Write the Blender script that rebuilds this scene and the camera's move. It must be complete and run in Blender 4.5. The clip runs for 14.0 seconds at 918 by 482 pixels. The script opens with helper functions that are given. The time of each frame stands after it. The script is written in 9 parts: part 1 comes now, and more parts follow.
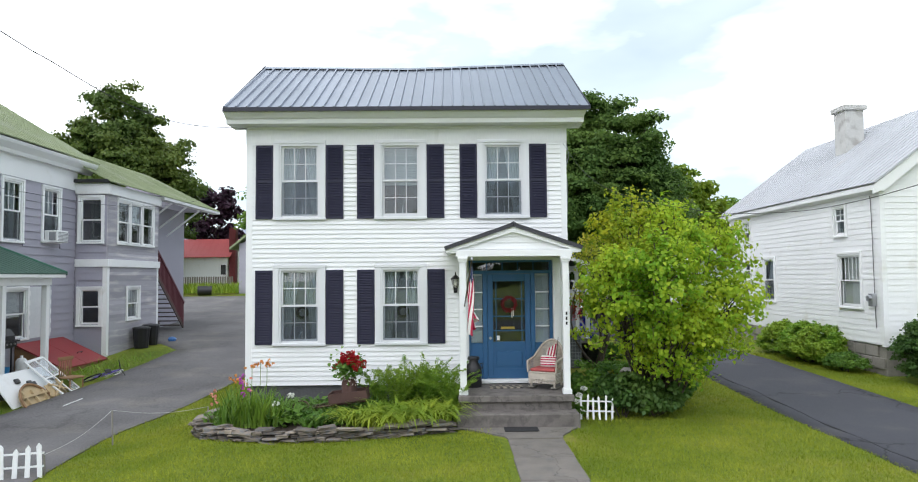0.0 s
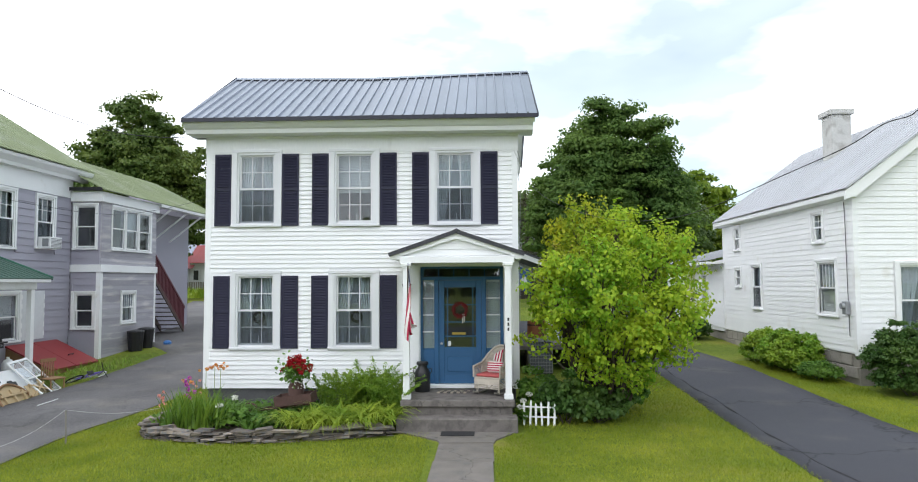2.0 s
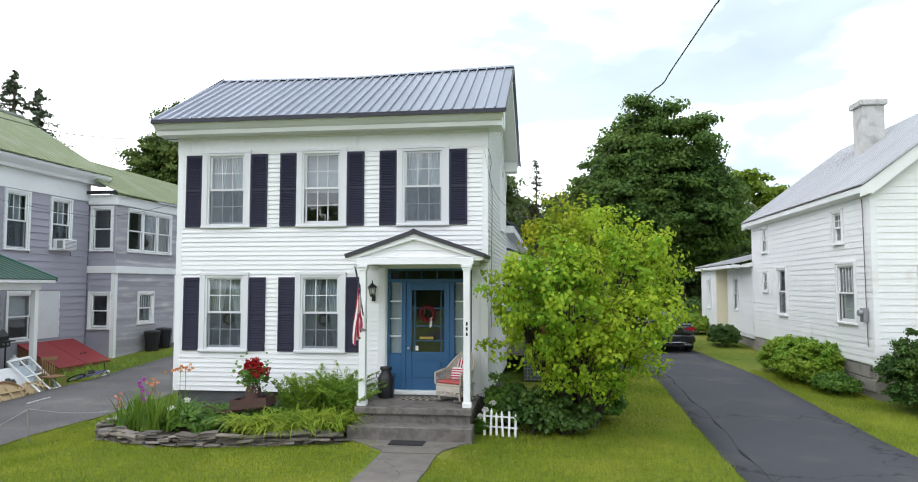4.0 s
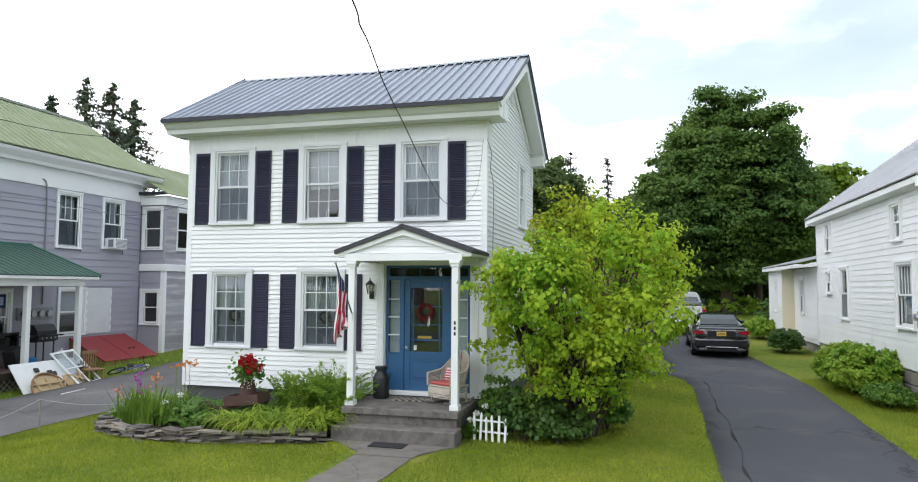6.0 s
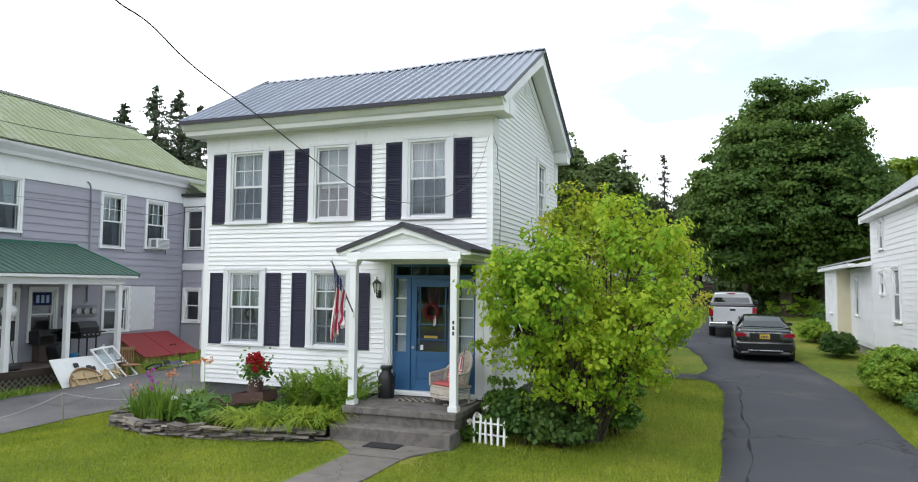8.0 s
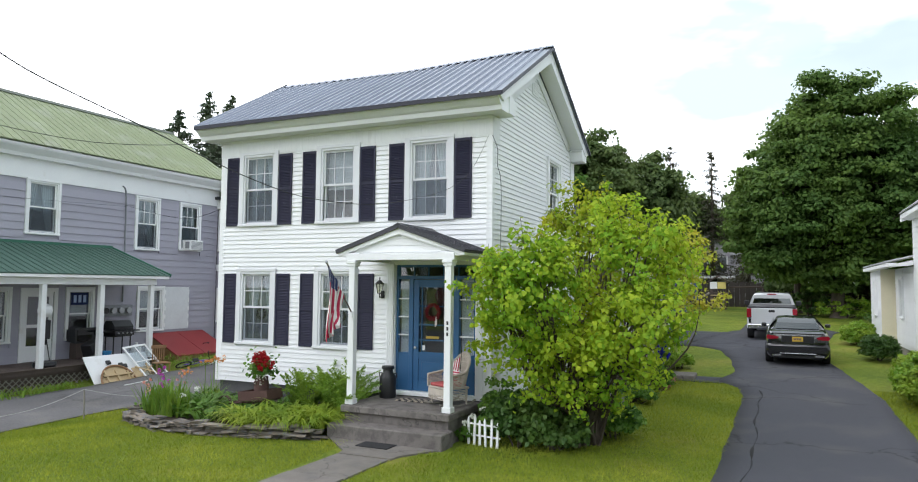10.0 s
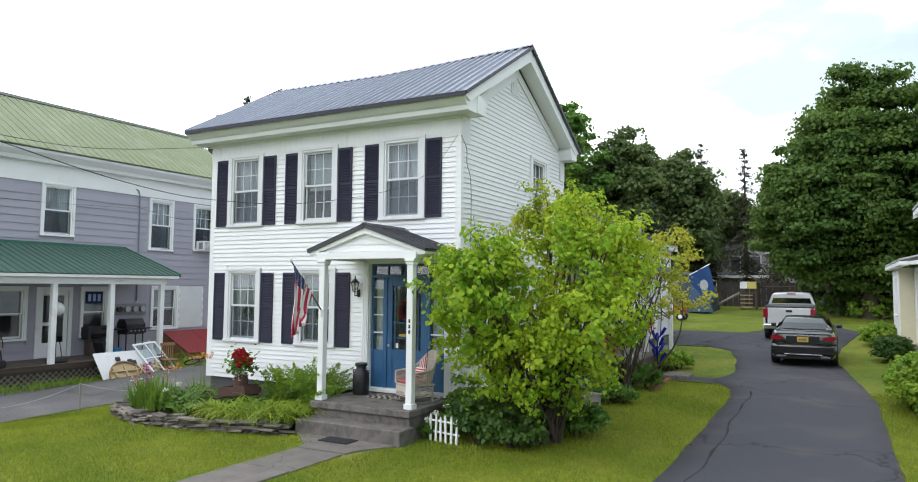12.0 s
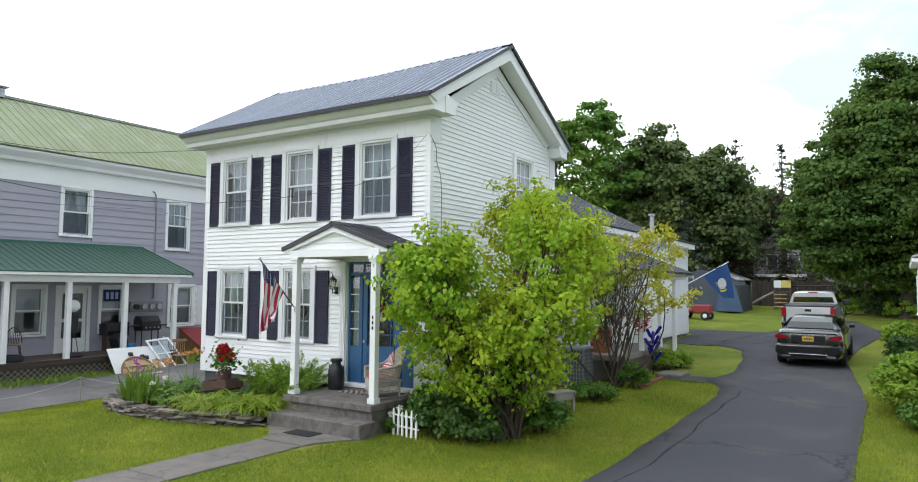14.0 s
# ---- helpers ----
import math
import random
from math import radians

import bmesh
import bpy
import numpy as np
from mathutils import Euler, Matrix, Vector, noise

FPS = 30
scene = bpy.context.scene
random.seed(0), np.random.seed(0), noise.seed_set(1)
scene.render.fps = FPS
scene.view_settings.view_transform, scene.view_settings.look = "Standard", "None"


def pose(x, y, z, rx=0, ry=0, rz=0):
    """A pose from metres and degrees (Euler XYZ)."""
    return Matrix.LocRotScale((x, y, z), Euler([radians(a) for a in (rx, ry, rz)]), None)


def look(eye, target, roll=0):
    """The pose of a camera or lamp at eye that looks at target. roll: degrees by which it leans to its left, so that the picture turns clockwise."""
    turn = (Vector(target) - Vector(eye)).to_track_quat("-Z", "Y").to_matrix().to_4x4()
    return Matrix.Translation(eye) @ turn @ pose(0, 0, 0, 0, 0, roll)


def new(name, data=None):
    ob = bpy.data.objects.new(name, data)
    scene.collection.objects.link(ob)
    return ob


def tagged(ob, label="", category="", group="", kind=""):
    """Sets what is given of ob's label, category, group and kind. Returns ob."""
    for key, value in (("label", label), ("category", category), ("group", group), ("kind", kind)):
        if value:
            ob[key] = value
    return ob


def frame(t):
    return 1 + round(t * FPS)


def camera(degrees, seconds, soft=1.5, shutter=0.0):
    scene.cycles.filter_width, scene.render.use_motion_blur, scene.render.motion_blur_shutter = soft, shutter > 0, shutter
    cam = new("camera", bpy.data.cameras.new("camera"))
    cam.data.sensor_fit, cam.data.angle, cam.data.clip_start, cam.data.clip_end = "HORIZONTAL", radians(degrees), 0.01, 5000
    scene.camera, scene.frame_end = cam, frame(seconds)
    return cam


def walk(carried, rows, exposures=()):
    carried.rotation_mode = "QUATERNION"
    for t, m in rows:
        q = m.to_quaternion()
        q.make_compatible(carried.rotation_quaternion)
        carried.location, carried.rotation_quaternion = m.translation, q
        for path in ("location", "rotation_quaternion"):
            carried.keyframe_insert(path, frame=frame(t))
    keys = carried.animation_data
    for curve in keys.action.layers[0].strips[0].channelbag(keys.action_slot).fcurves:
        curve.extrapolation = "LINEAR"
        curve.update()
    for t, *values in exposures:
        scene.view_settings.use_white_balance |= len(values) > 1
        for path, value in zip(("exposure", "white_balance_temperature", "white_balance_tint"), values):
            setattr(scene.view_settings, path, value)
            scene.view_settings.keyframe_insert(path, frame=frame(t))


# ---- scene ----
cam = camera(67.3, 14.0, soft=1.05)
METRES, EYE, TILT, LEAN, TURN = 11.54, 2.91, 0.0, 0.0, -0.7
ROWS = [
    (0.0, 0.0, 0.0, 0.0, 0.03, 2.97, 0.51),
    (0.5, 0.039, -0.0086, 0.0001, 0.1, 3.09, 0.49),
    (1.0, 0.0777, -0.0142, -0.0005, 0.52, 3.2, 0.47),
    (1.5, 0.1173, -0.0167, -0.0007, 1.62, 3.33, 0.4),
    (2.0, 0.1595, -0.0146, -0.0006, 2.84, 3.47, 0.32),
    (2.5, 0.2045, -0.0029, -0.0003, 4.0, 3.59, 0.26),
    (3.0, 0.2506, 0.0148, -0.0, 5.04, 3.63, 0.21),
    (5.5, 0.4581, 0.1173, -0.0072, 14.17, 3.85, -0.3),
    (6.0, 0.4903, 0.1373, -0.0083, 15.66, 3.85, -0.35),
    (6.5, 0.5172, 0.1553, -0.0086, 17.12, 3.84, -0.4),
    (7.0, 0.541, 0.1702, -0.0091, 18.55, 3.82, -0.48),
    (7.5, 0.5631, 0.1823, -0.0093, 19.87, 3.82, -0.5),
    (8.0, 0.5832, 0.1916, -0.0095, 21.06, 3.83, -0.51),
    (10.5, 0.6955, 0.2437, -0.0079, 26.5, 3.8, -0.53),
    (11.0, 0.7264, 0.2571, -0.0084, 27.41, 3.79, -0.52),
    (11.5, 0.7585, 0.2693, -0.0093, 28.34, 3.79, -0.51),
    (12.0, 0.7905, 0.2809, -0.0102, 29.25, 3.81, -0.51),
    (12.5, 0.821, 0.2941, -0.0105, 30.23, 3.8, -0.52),
    (13.0, 0.8516, 0.3084, -0.0111, 31.24, 3.8, -0.51),
    (13.5, 0.8838, 0.3243, -0.0127, 32.24, 3.79, -0.49),
    (14.0, 0.9172, 0.34, -0.0135, 33.27, 3.76, -0.5),
]
walk(cam, [(t, pose(0, 0, EYE, TILT, LEAN, TURN) @ pose(METRES * x, METRES * y, METRES * z, 90 + pitch, roll, yaw)) for t, x, y, z, yaw, pitch, roll in ROWS])


# ---- light ----
world = bpy.data.worlds.new("sky")
scene.world = world
world.use_nodes = True
wn, wl = world.node_tree.nodes, world.node_tree.links
wn.clear()
sky = wn.new("ShaderNodeTexSky")
sky.sky_type, sky.sun_disc = "NISHITA", False
sky.sun_elevation, sky.sun_rotation = radians(52), radians(182)
sky_gain = wn.new("ShaderNodeVectorMath")
sky_gain.operation = "SCALE"
sky_gain.inputs["Scale"].default_value = 0.14
coord = wn.new("ShaderNodeTexCoord")
squash = wn.new("ShaderNodeMapping")
squash.inputs["Scale"].default_value = (1.0, 1.0, 2.6)
puffs = wn.new("ShaderNodeTexNoise")
puffs.inputs["Scale"].default_value, puffs.inputs["Detail"].default_value, puffs.inputs["Roughness"].default_value = 1.7, 5.0, 0.5
cover = wn.new("ShaderNodeValToRGB")
cover.color_ramp.elements[0].position, cover.color_ramp.elements[0].color = 0.40, (0.62, 0.62, 0.62, 1)
cover.color_ramp.elements[1].position, cover.color_ramp.elements[1].color = 0.60, (1, 1, 1, 1)
shade = wn.new("ShaderNodeValToRGB")
shade.color_ramp.elements[0].position, shade.color_ramp.elements[0].color = 0.38, (2.52, 2.56, 2.74, 1)
shade.color_ramp.elements[1].position, shade.color_ramp.elements[1].color = 0.60, (0.90, 1.06, 1.14, 1)
puffs2 = wn.new("ShaderNodeTexNoise")
puffs2.inputs["Scale"].default_value, puffs2.inputs["Detail"].default_value = 2.4, 6.0
mixer = wn.new("ShaderNodeMix")
mixer.data_type = "RGBA"
back = wn.new("ShaderNodeBackground")
back.inputs["Strength"].default_value = 1.0
out = wn.new("ShaderNodeOutputWorld")
wl.new(coord.outputs["Generated"], squash.inputs["Vector"])
wl.new(squash.outputs[0], puffs.inputs["Vector"])
wl.new(squash.outputs[0], puffs2.inputs["Vector"])
axes = wn.new("ShaderNodeSeparateXYZ")
clearing = wn.new("ShaderNodeMath")  # the cloud thins out towards the east
clearing.operation = "MULTIPLY_ADD"
clearing.inputs[1].default_value = -0.10
wl.new(coord.outputs["Generated"], axes.inputs[0])
wl.new(axes.outputs["X"], clearing.inputs[0])
wl.new(puffs.outputs["Fac"], clearing.inputs[2])
wl.new(clearing.outputs[0], cover.inputs["Fac"])
thinning = wn.new("ShaderNodeMath")  # and lets more blue through there
thinning.operation = "MULTIPLY_ADD"
thinning.inputs[1].default_value = 0.13
wl.new(axes.outputs["X"], thinning.inputs[0])
wl.new(puffs2.outputs["Fac"], thinning.inputs[2])
wl.new(thinning.outputs[0], shade.inputs["Fac"])
wl.new(sky.outputs["Color"], sky_gain.inputs[0])
wl.new(cover.outputs["Color"], mixer.inputs["Factor"])
wl.new(sky_gain.outputs[0], mixer.inputs["A"])
wl.new(shade.outputs["Color"], mixer.inputs["B"])
wl.new(mixer.outputs["Result"], back.inputs["Color"])
wl.new(back.outputs[0], out.inputs["Surface"])

sun = new("sun", bpy.data.lights.new("sun", "SUN"))
sun.data.energy, sun.data.angle, sun.data.color = 1.15, radians(90), (1.0, 0.985, 1.0)
sun.matrix_world = look((-0.5, -14, 20), (0, 0, 0))

# ---- materials ----
def principled(name):
    m = bpy.data.materials.new(name)
    m.use_nodes = True
    return m, m.node_tree.nodes, m.node_tree.links, m.node_tree.nodes["Principled BSDF"]


def surface(name, color, rough=0.6, var=0.12, scale=1.5, fine=30.0, bump=0.15, metal=0.0, rnd=0.0, island=0.0, blotch=None, blotch_at=0.6, stretch=(1, 1, 1), spec=0.4, deep=0.01):
    """A paint, stone or metal: two scales of tone, relief, and blotches of a second colour."""
    m, n, l, p = principled(name)
    geo = n.new("ShaderNodeNewGeometry")
    mp = n.new("ShaderNodeMapping")
    mp.inputs["Scale"].default_value = stretch
    l.new(geo.outputs["Position"], mp.inputs["Vector"])
    big, small = n.new("ShaderNodeTexNoise"), n.new("ShaderNodeTexNoise")
    big.inputs["Scale"].default_value, big.inputs["Detail"].default_value = scale, 4
    small.inputs["Scale"].default_value, small.inputs["Detail"].default_value = fine, 3
    for t in (big, small):
        l.new(mp.outputs[0], t.inputs["Vector"])
    def math_node(op, a, b):
        q = n.new("ShaderNodeMath")
        q.operation = op
        for k, v in enumerate((a, b)):
            if isinstance(v, (int, float)):
                q.inputs[k].default_value = v
            else:
                l.new(v, q.inputs[k])
        return q.outputs[0]
    tone = math_node("ADD", math_node("MULTIPLY", math_node("SUBTRACT", big.outputs["Fac"], 0.5), 2.6 * var), 1.0)
    tone = math_node("ADD", tone, math_node("MULTIPLY", math_node("SUBTRACT", small.outputs["Fac"], 0.5), 1.8 * var))
    if rnd:
        info = n.new("ShaderNodeObjectInfo")
        tone = math_node("ADD", tone, math_node("MULTIPLY", math_node("SUBTRACT", info.outputs["Random"], 0.5), rnd))
    if island:
        tone = math_node("ADD", tone, math_node("MULTIPLY", math_node("SUBTRACT", geo.outputs["Random Per Island"], 0.5), island))
    hsv = n.new("ShaderNodeHueSaturation")
    hsv.inputs["Color"].default_value = (*color, 1)
    if blotch:
        third = n.new("ShaderNodeTexNoise")
        third.inputs["Scale"].default_value, third.inputs["Detail"].default_value = scale * 1.7, 6
        l.new(mp.outputs[0], third.inputs["Vector"])
        ramp = n.new("ShaderNodeValToRGB")
        ramp.color_ramp.elements[0].position, ramp.color_ramp.elements[1].position = blotch_at - 0.08, blotch_at + 0.08
        l.new(third.outputs["Fac"], ramp.inputs["Fac"])
        mx = n.new("ShaderNodeMix")
        mx.data_type = "RGBA"
        mx.inputs["A"].default_value, mx.inputs["B"].default_value = (*color, 1), (*blotch, 1)
        l.new(ramp.outputs["Color"], mx.inputs["Factor"])
        l.new(mx.outputs["Result"], hsv.inputs["Color"])
    l.new(tone, hsv.inputs["Value"])
    l.new(hsv.outputs[0], p.inputs["Base Color"])
    p.inputs["Roughness"].default_value, p.inputs["Metallic"].default_value = rough, metal
    p.inputs["Specular IOR Level"].default_value = spec
    if bump:
        b = n.new("ShaderNodeBump")
        b.inputs["Strength"].default_value, b.inputs["Distance"].default_value = bump, deep
        l.new(small.outputs["Fac"], b.inputs["Height"])
        l.new(b.outputs[0], p.inputs["Normal"])
    return m


def leafy(name, color, other, vary=0.5, sheen=0.35, glow=0.35, patch=0.8):
    """Leaves: each its own tone between two greens, letting some light through."""
    m, n, l, p = principled(name)
    geo = n.new("ShaderNodeNewGeometry")
    big = n.new("ShaderNodeTexNoise")
    big.inputs["Scale"].default_value, big.inputs["Detail"].default_value = patch, 2
    l.new(geo.outputs["Position"], big.inputs["Vector"])
    add = n.new("ShaderNodeMath")
    add.operation = "MULTIPLY_ADD"
    add.inputs[1].default_value = vary
    l.new(geo.outputs["Random Per Island"], add.inputs[0])
    sub = n.new("ShaderNodeMath")
    sub.operation = "MULTIPLY_ADD"
    sub.inputs[1].default_value, sub.inputs[2].default_value = 2.2, -0.85 - vary * 0.3
    l.new(big.outputs["Fac"], sub.inputs[0])
    l.new(sub.outputs[0], add.inputs[2])
    add.use_clamp = True
    mx = n.new("ShaderNodeMix")
    mx.data_type = "RGBA"
    mx.inputs["A"].default_value, mx.inputs["B"].default_value = (*color, 1), (*other, 1)
    l.new(add.outputs[0], mx.inputs["Factor"])
    l.new(mx.outputs["Result"], p.inputs["Base Color"])
    p.inputs["Roughness"].default_value, p.inputs["Specular IOR Level"].default_value = 0.5, sheen
    tr = n.new("ShaderNodeBsdfTranslucent")
    l.new(mx.outputs["Result"], tr.inputs["Color"])
    ms = n.new("ShaderNodeMixShader")
    ms.inputs[0].default_value = glow
    l.new(p.outputs[0], ms.inputs[1])
    l.new(tr.outputs[0], ms.inputs[2])
    l.new(ms.outputs[0], n["Material Output"].inputs["Surface"])
    return m


def glassy(name, tint=(0.85, 0.9, 0.92), gloss=0.16, rough=0.01):
    m, n, l, p = principled(name)
    n.remove(p)
    clear, shine, mx = n.new("ShaderNodeBsdfTransparent"), n.new("ShaderNodeBsdfGlossy"), n.new("ShaderNodeMixShader")
    clear.inputs["Color"].default_value = (*tint, 1)
    shine.inputs["Roughness"].default_value = rough
    lw = n.new("ShaderNodeLayerWeight")
    lw.inputs["Blend"].default_value = 0.5
    steep = n.new("ShaderNodeMath")
    steep.operation = "POWER"
    steep.inputs[1].default_value = 5.0
    l.new(lw.outputs["Facing"], steep.inputs[0])
    add = n.new("ShaderNodeMath")
    add.use_clamp = True
    add.inputs[1].default_value = gloss
    l.new(steep.outputs[0], add.inputs[0])
    l.new(add.outputs[0], mx.inputs[0])
    l.new(clear.outputs[0], mx.inputs[1])
    l.new(shine.outputs[0], mx.inputs[2])
    l.new(mx.outputs[0], n["Material Output"].inputs["Surface"])
    return m


WHITE = surface("white_vinyl", (0.80, 0.81, 0.82), 0.42, 0.03, 0.8, 60, 0.05, rnd=0.03)
TRIM = surface("white_trim_paint", (0.82, 0.83, 0.84), 0.45, 0.04, 1.2, 40, 0.08)
FRIEZE = surface("weathered_white_frieze", (0.76, 0.77, 0.78), 0.5, 0.06, 1.4, 30, 0.08, stretch=(1, 1, 0.25), blotch=(0.55, 0.55, 0.53), blotch_at=0.72)
CASING = surface("pale_grey_casing", (0.70, 0.71, 0.735), 0.45, 0.04, 1.2, 40, 0.08)
OLDWHITE = surface("aged_white_paint", (0.82, 0.83, 0.83), 0.5, 0.05, 1.0, 25, 0.1, rnd=0.04, blotch=(0.70, 0.69, 0.65), blotch_at=0.7)
YELLOWED = surface("yellowed_board", (0.72, 0.66, 0.48), 0.6, 0.08, 1.5, 25, 0.1)
GREY = surface("grey_lavender_siding", (0.36, 0.35, 0.41), 0.6, 0.07, 1.0, 35, 0.1, rnd=0.06, stretch=(1, 0.4, 1))
GREYOLD = surface("peeling_grey_shingle", (0.37, 0.36, 0.395), 0.7, 0.14, 1.6, 30, 0.25, rnd=0.34, blotch=(0.55, 0.53, 0.52), blotch_at=0.60, stretch=(1, 0.25, 2.2))
NAVY = surface("navy_shutter_paint", (0.020, 0.020, 0.046), 0.6, 0.12, 2.0, 50, 0.08)
BLUE = surface("blue_door_paint", (0.035, 0.115, 0.245), 0.38, 0.06, 2.0, 50, 0.05)
ROOF = surface("grey_metal_roof", (0.30, 0.325, 0.385), 0.30, 0.10, 0.5, 12, 0.04, metal=0.75, rnd=0.14, spec=0.5)
ROOFDARK = surface("dark_metal_roof", (0.055, 0.055, 0.065), 0.38, 0.15, 1.0, 20, 0.05, metal=0.3, rnd=0.1)
ROOFEDGE = surface("dark_drip_edge", (0.016, 0.017, 0.030), 0.4, 0.1, 1, 20, 0.03)
ROOFGREEN = surface("faded_green_metal_roof", (0.235, 0.275, 0.155), 0.6, 0.12, 0.5, 8, 0.05, rnd=0.08, blotch=(0.28, 0.31, 0.215), blotch_at=0.6)
ROOFTEAL = surface("teal_metal_roof", (0.075, 0.138, 0.112), 0.5, 0.1, 0.8, 12, 0.05, rnd=0.06)
ROOFPALE = surface("pale_metal_roof", (0.47, 0.48, 0.50), 0.42, 0.1, 0.5, 8, 0.06, metal=0.35, rnd=0.08, blotch=(0.45, 0.44, 0.43), blotch_at=0.68)
ROOFRED = surface("red_metal_roof", (0.42, 0.07, 0.07), 0.5, 0.1, 0.5, 8, 0.05)
SHINGLE = surface("charcoal_shingles", (0.075, 0.078, 0.09), 0.85, 0.2, 3.0, 60, 0.3, rnd=0.2)
STONEDARK = surface("dark_foundation_stone", (0.10, 0.10, 0.105), 0.9, 0.2, 2.5, 18, 0.5, rnd=0.2, deep=0.02)
STONE = surface("foundation_stone", (0.27, 0.25, 0.22), 0.9, 0.2, 2.5, 18, 0.5, rnd=0.3, deep=0.02)
SLATE = surface("stacked_slate", (0.20, 0.168, 0.135), 0.85, 0.3, 7.0, 40, 0.7, rnd=1.0, deep=0.01, blotch=(0.15, 0.15, 0.155), blotch_at=0.55)
CONCRETE = surface("old_concrete", (0.168, 0.152, 0.135), 0.9, 0.3, 2.6, 60, 0.35, rnd=0.1, blotch=(0.15, 0.14, 0.13), blotch_at=0.58)
STEPSTONE = surface("worn_grey_step", (0.165, 0.148, 0.137), 0.85, 0.22, 3.5, 60, 0.4, blotch=(0.115, 0.104, 0.096), blotch_at=0.55)
ASPHALT = surface("sealed_asphalt", (0.052, 0.053, 0.064), 0.85, 0.12, 0.35, 90, 0.35, blotch=(0.075, 0.074, 0.078), blotch_at=0.6)
BLACKTAR = surface("dark_tar_seam", (0.030, 0.030, 0.034), 0.8, 0.2, 3, 40, 0.2)
GRAVEL = surface("worn_gravel_asphalt", (0.150, 0.145, 0.147), 0.95, 0.42, 0.5, 20, 1.0, blotch=(0.185, 0.176, 0.165), blotch_at=0.60, deep=0.03)
SOIL = surface("dark_soil", (0.045, 0.033, 0.023), 0.95, 0.3, 4, 40, 0.6, deep=0.03)
# room surfaces: the gloom behind the panes is put into this low colour
INSIDE = surface("darkened_interior", (0.16, 0.155, 0.15), 0.9, 0.1, 1, 20, 0.05)
CURTAIN = surface("pale_curtain_cloth", (0.60, 0.64, 0.66), 0.9, 0.1, 3, 60, 0.1)
BLIND = surface("white_blind", (0.62, 0.64, 0.64), 0.7, 0.06, 3, 60, 0.05)
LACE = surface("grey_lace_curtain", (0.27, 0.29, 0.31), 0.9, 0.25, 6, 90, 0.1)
GLASS = glassy("window_glass", (0.84, 0.87, 0.89), 0.075)
SCREEN = glassy("insect_screen", (0.76, 0.78, 0.80), 0.02, 0.5)
SHADE = surface("cream_roller_shade", (0.62, 0.62, 0.54), 0.8, 0.06, 2, 40, 0.05)
WOODDARK = surface("weathered_deck_wood", (0.10, 0.075, 0.065), 0.8, 0.25, 2, 40, 0.3, rnd=0.25, stretch=(1, 0.3, 1))
WOODGREY = surface("silvered_wood", (0.26, 0.24, 0.21), 0.85, 0.2, 2, 50, 0.3, rnd=0.2)
WOODWARM = surface("warm_wood", (0.28, 0.16, 0.08), 0.6, 0.2, 3, 40, 0.15, rnd=0.2)
PLYWOOD = surface("pale_plywood", (0.50, 0.38, 0.22), 0.7, 0.15, 3, 40, 0.15, rnd=0.2)
RED = surface("oxide_red_paint", (0.26, 0.035, 0.038), 0.5, 0.12, 1.2, 20, 0.08)
MAROON = surface("maroon_rail_paint", (0.13, 0.04, 0.05), 0.6, 0.15, 2, 30, 0.1)
BLACK = surface("black_enamel", (0.018, 0.018, 0.02), 0.35, 0.15, 3, 40, 0.05)
RUBBER = surface("black_rubber", (0.022, 0.022, 0.024), 0.85, 0.2, 3, 80, 0.3)
STEEL = surface("dull_steel", (0.40, 0.41, 0.43), 0.4, 0.1, 3, 40, 0.05, metal=0.8)
BARK = surface("rough_bark", (0.085, 0.068, 0.052), 0.95, 0.3, 3, 30, 0.8, stretch=(1, 1, 0.3), deep=0.03)
BRICK = surface("red_brick", (0.26, 0.10, 0.075), 0.85, 0.15, 4, 40, 0.3, rnd=0.25)
ROPE = surface("white_rope", (0.48, 0.48, 0.46), 0.9, 0.1, 5, 60, 0.1)
CABLE = surface("black_cable", (0.02, 0.02, 0.022), 0.6, 0.1, 3, 40, 0.0)
CABLEPALE = surface("grey_cable", (0.24, 0.25, 0.265), 0.6, 0.1, 3, 40, 0.0)


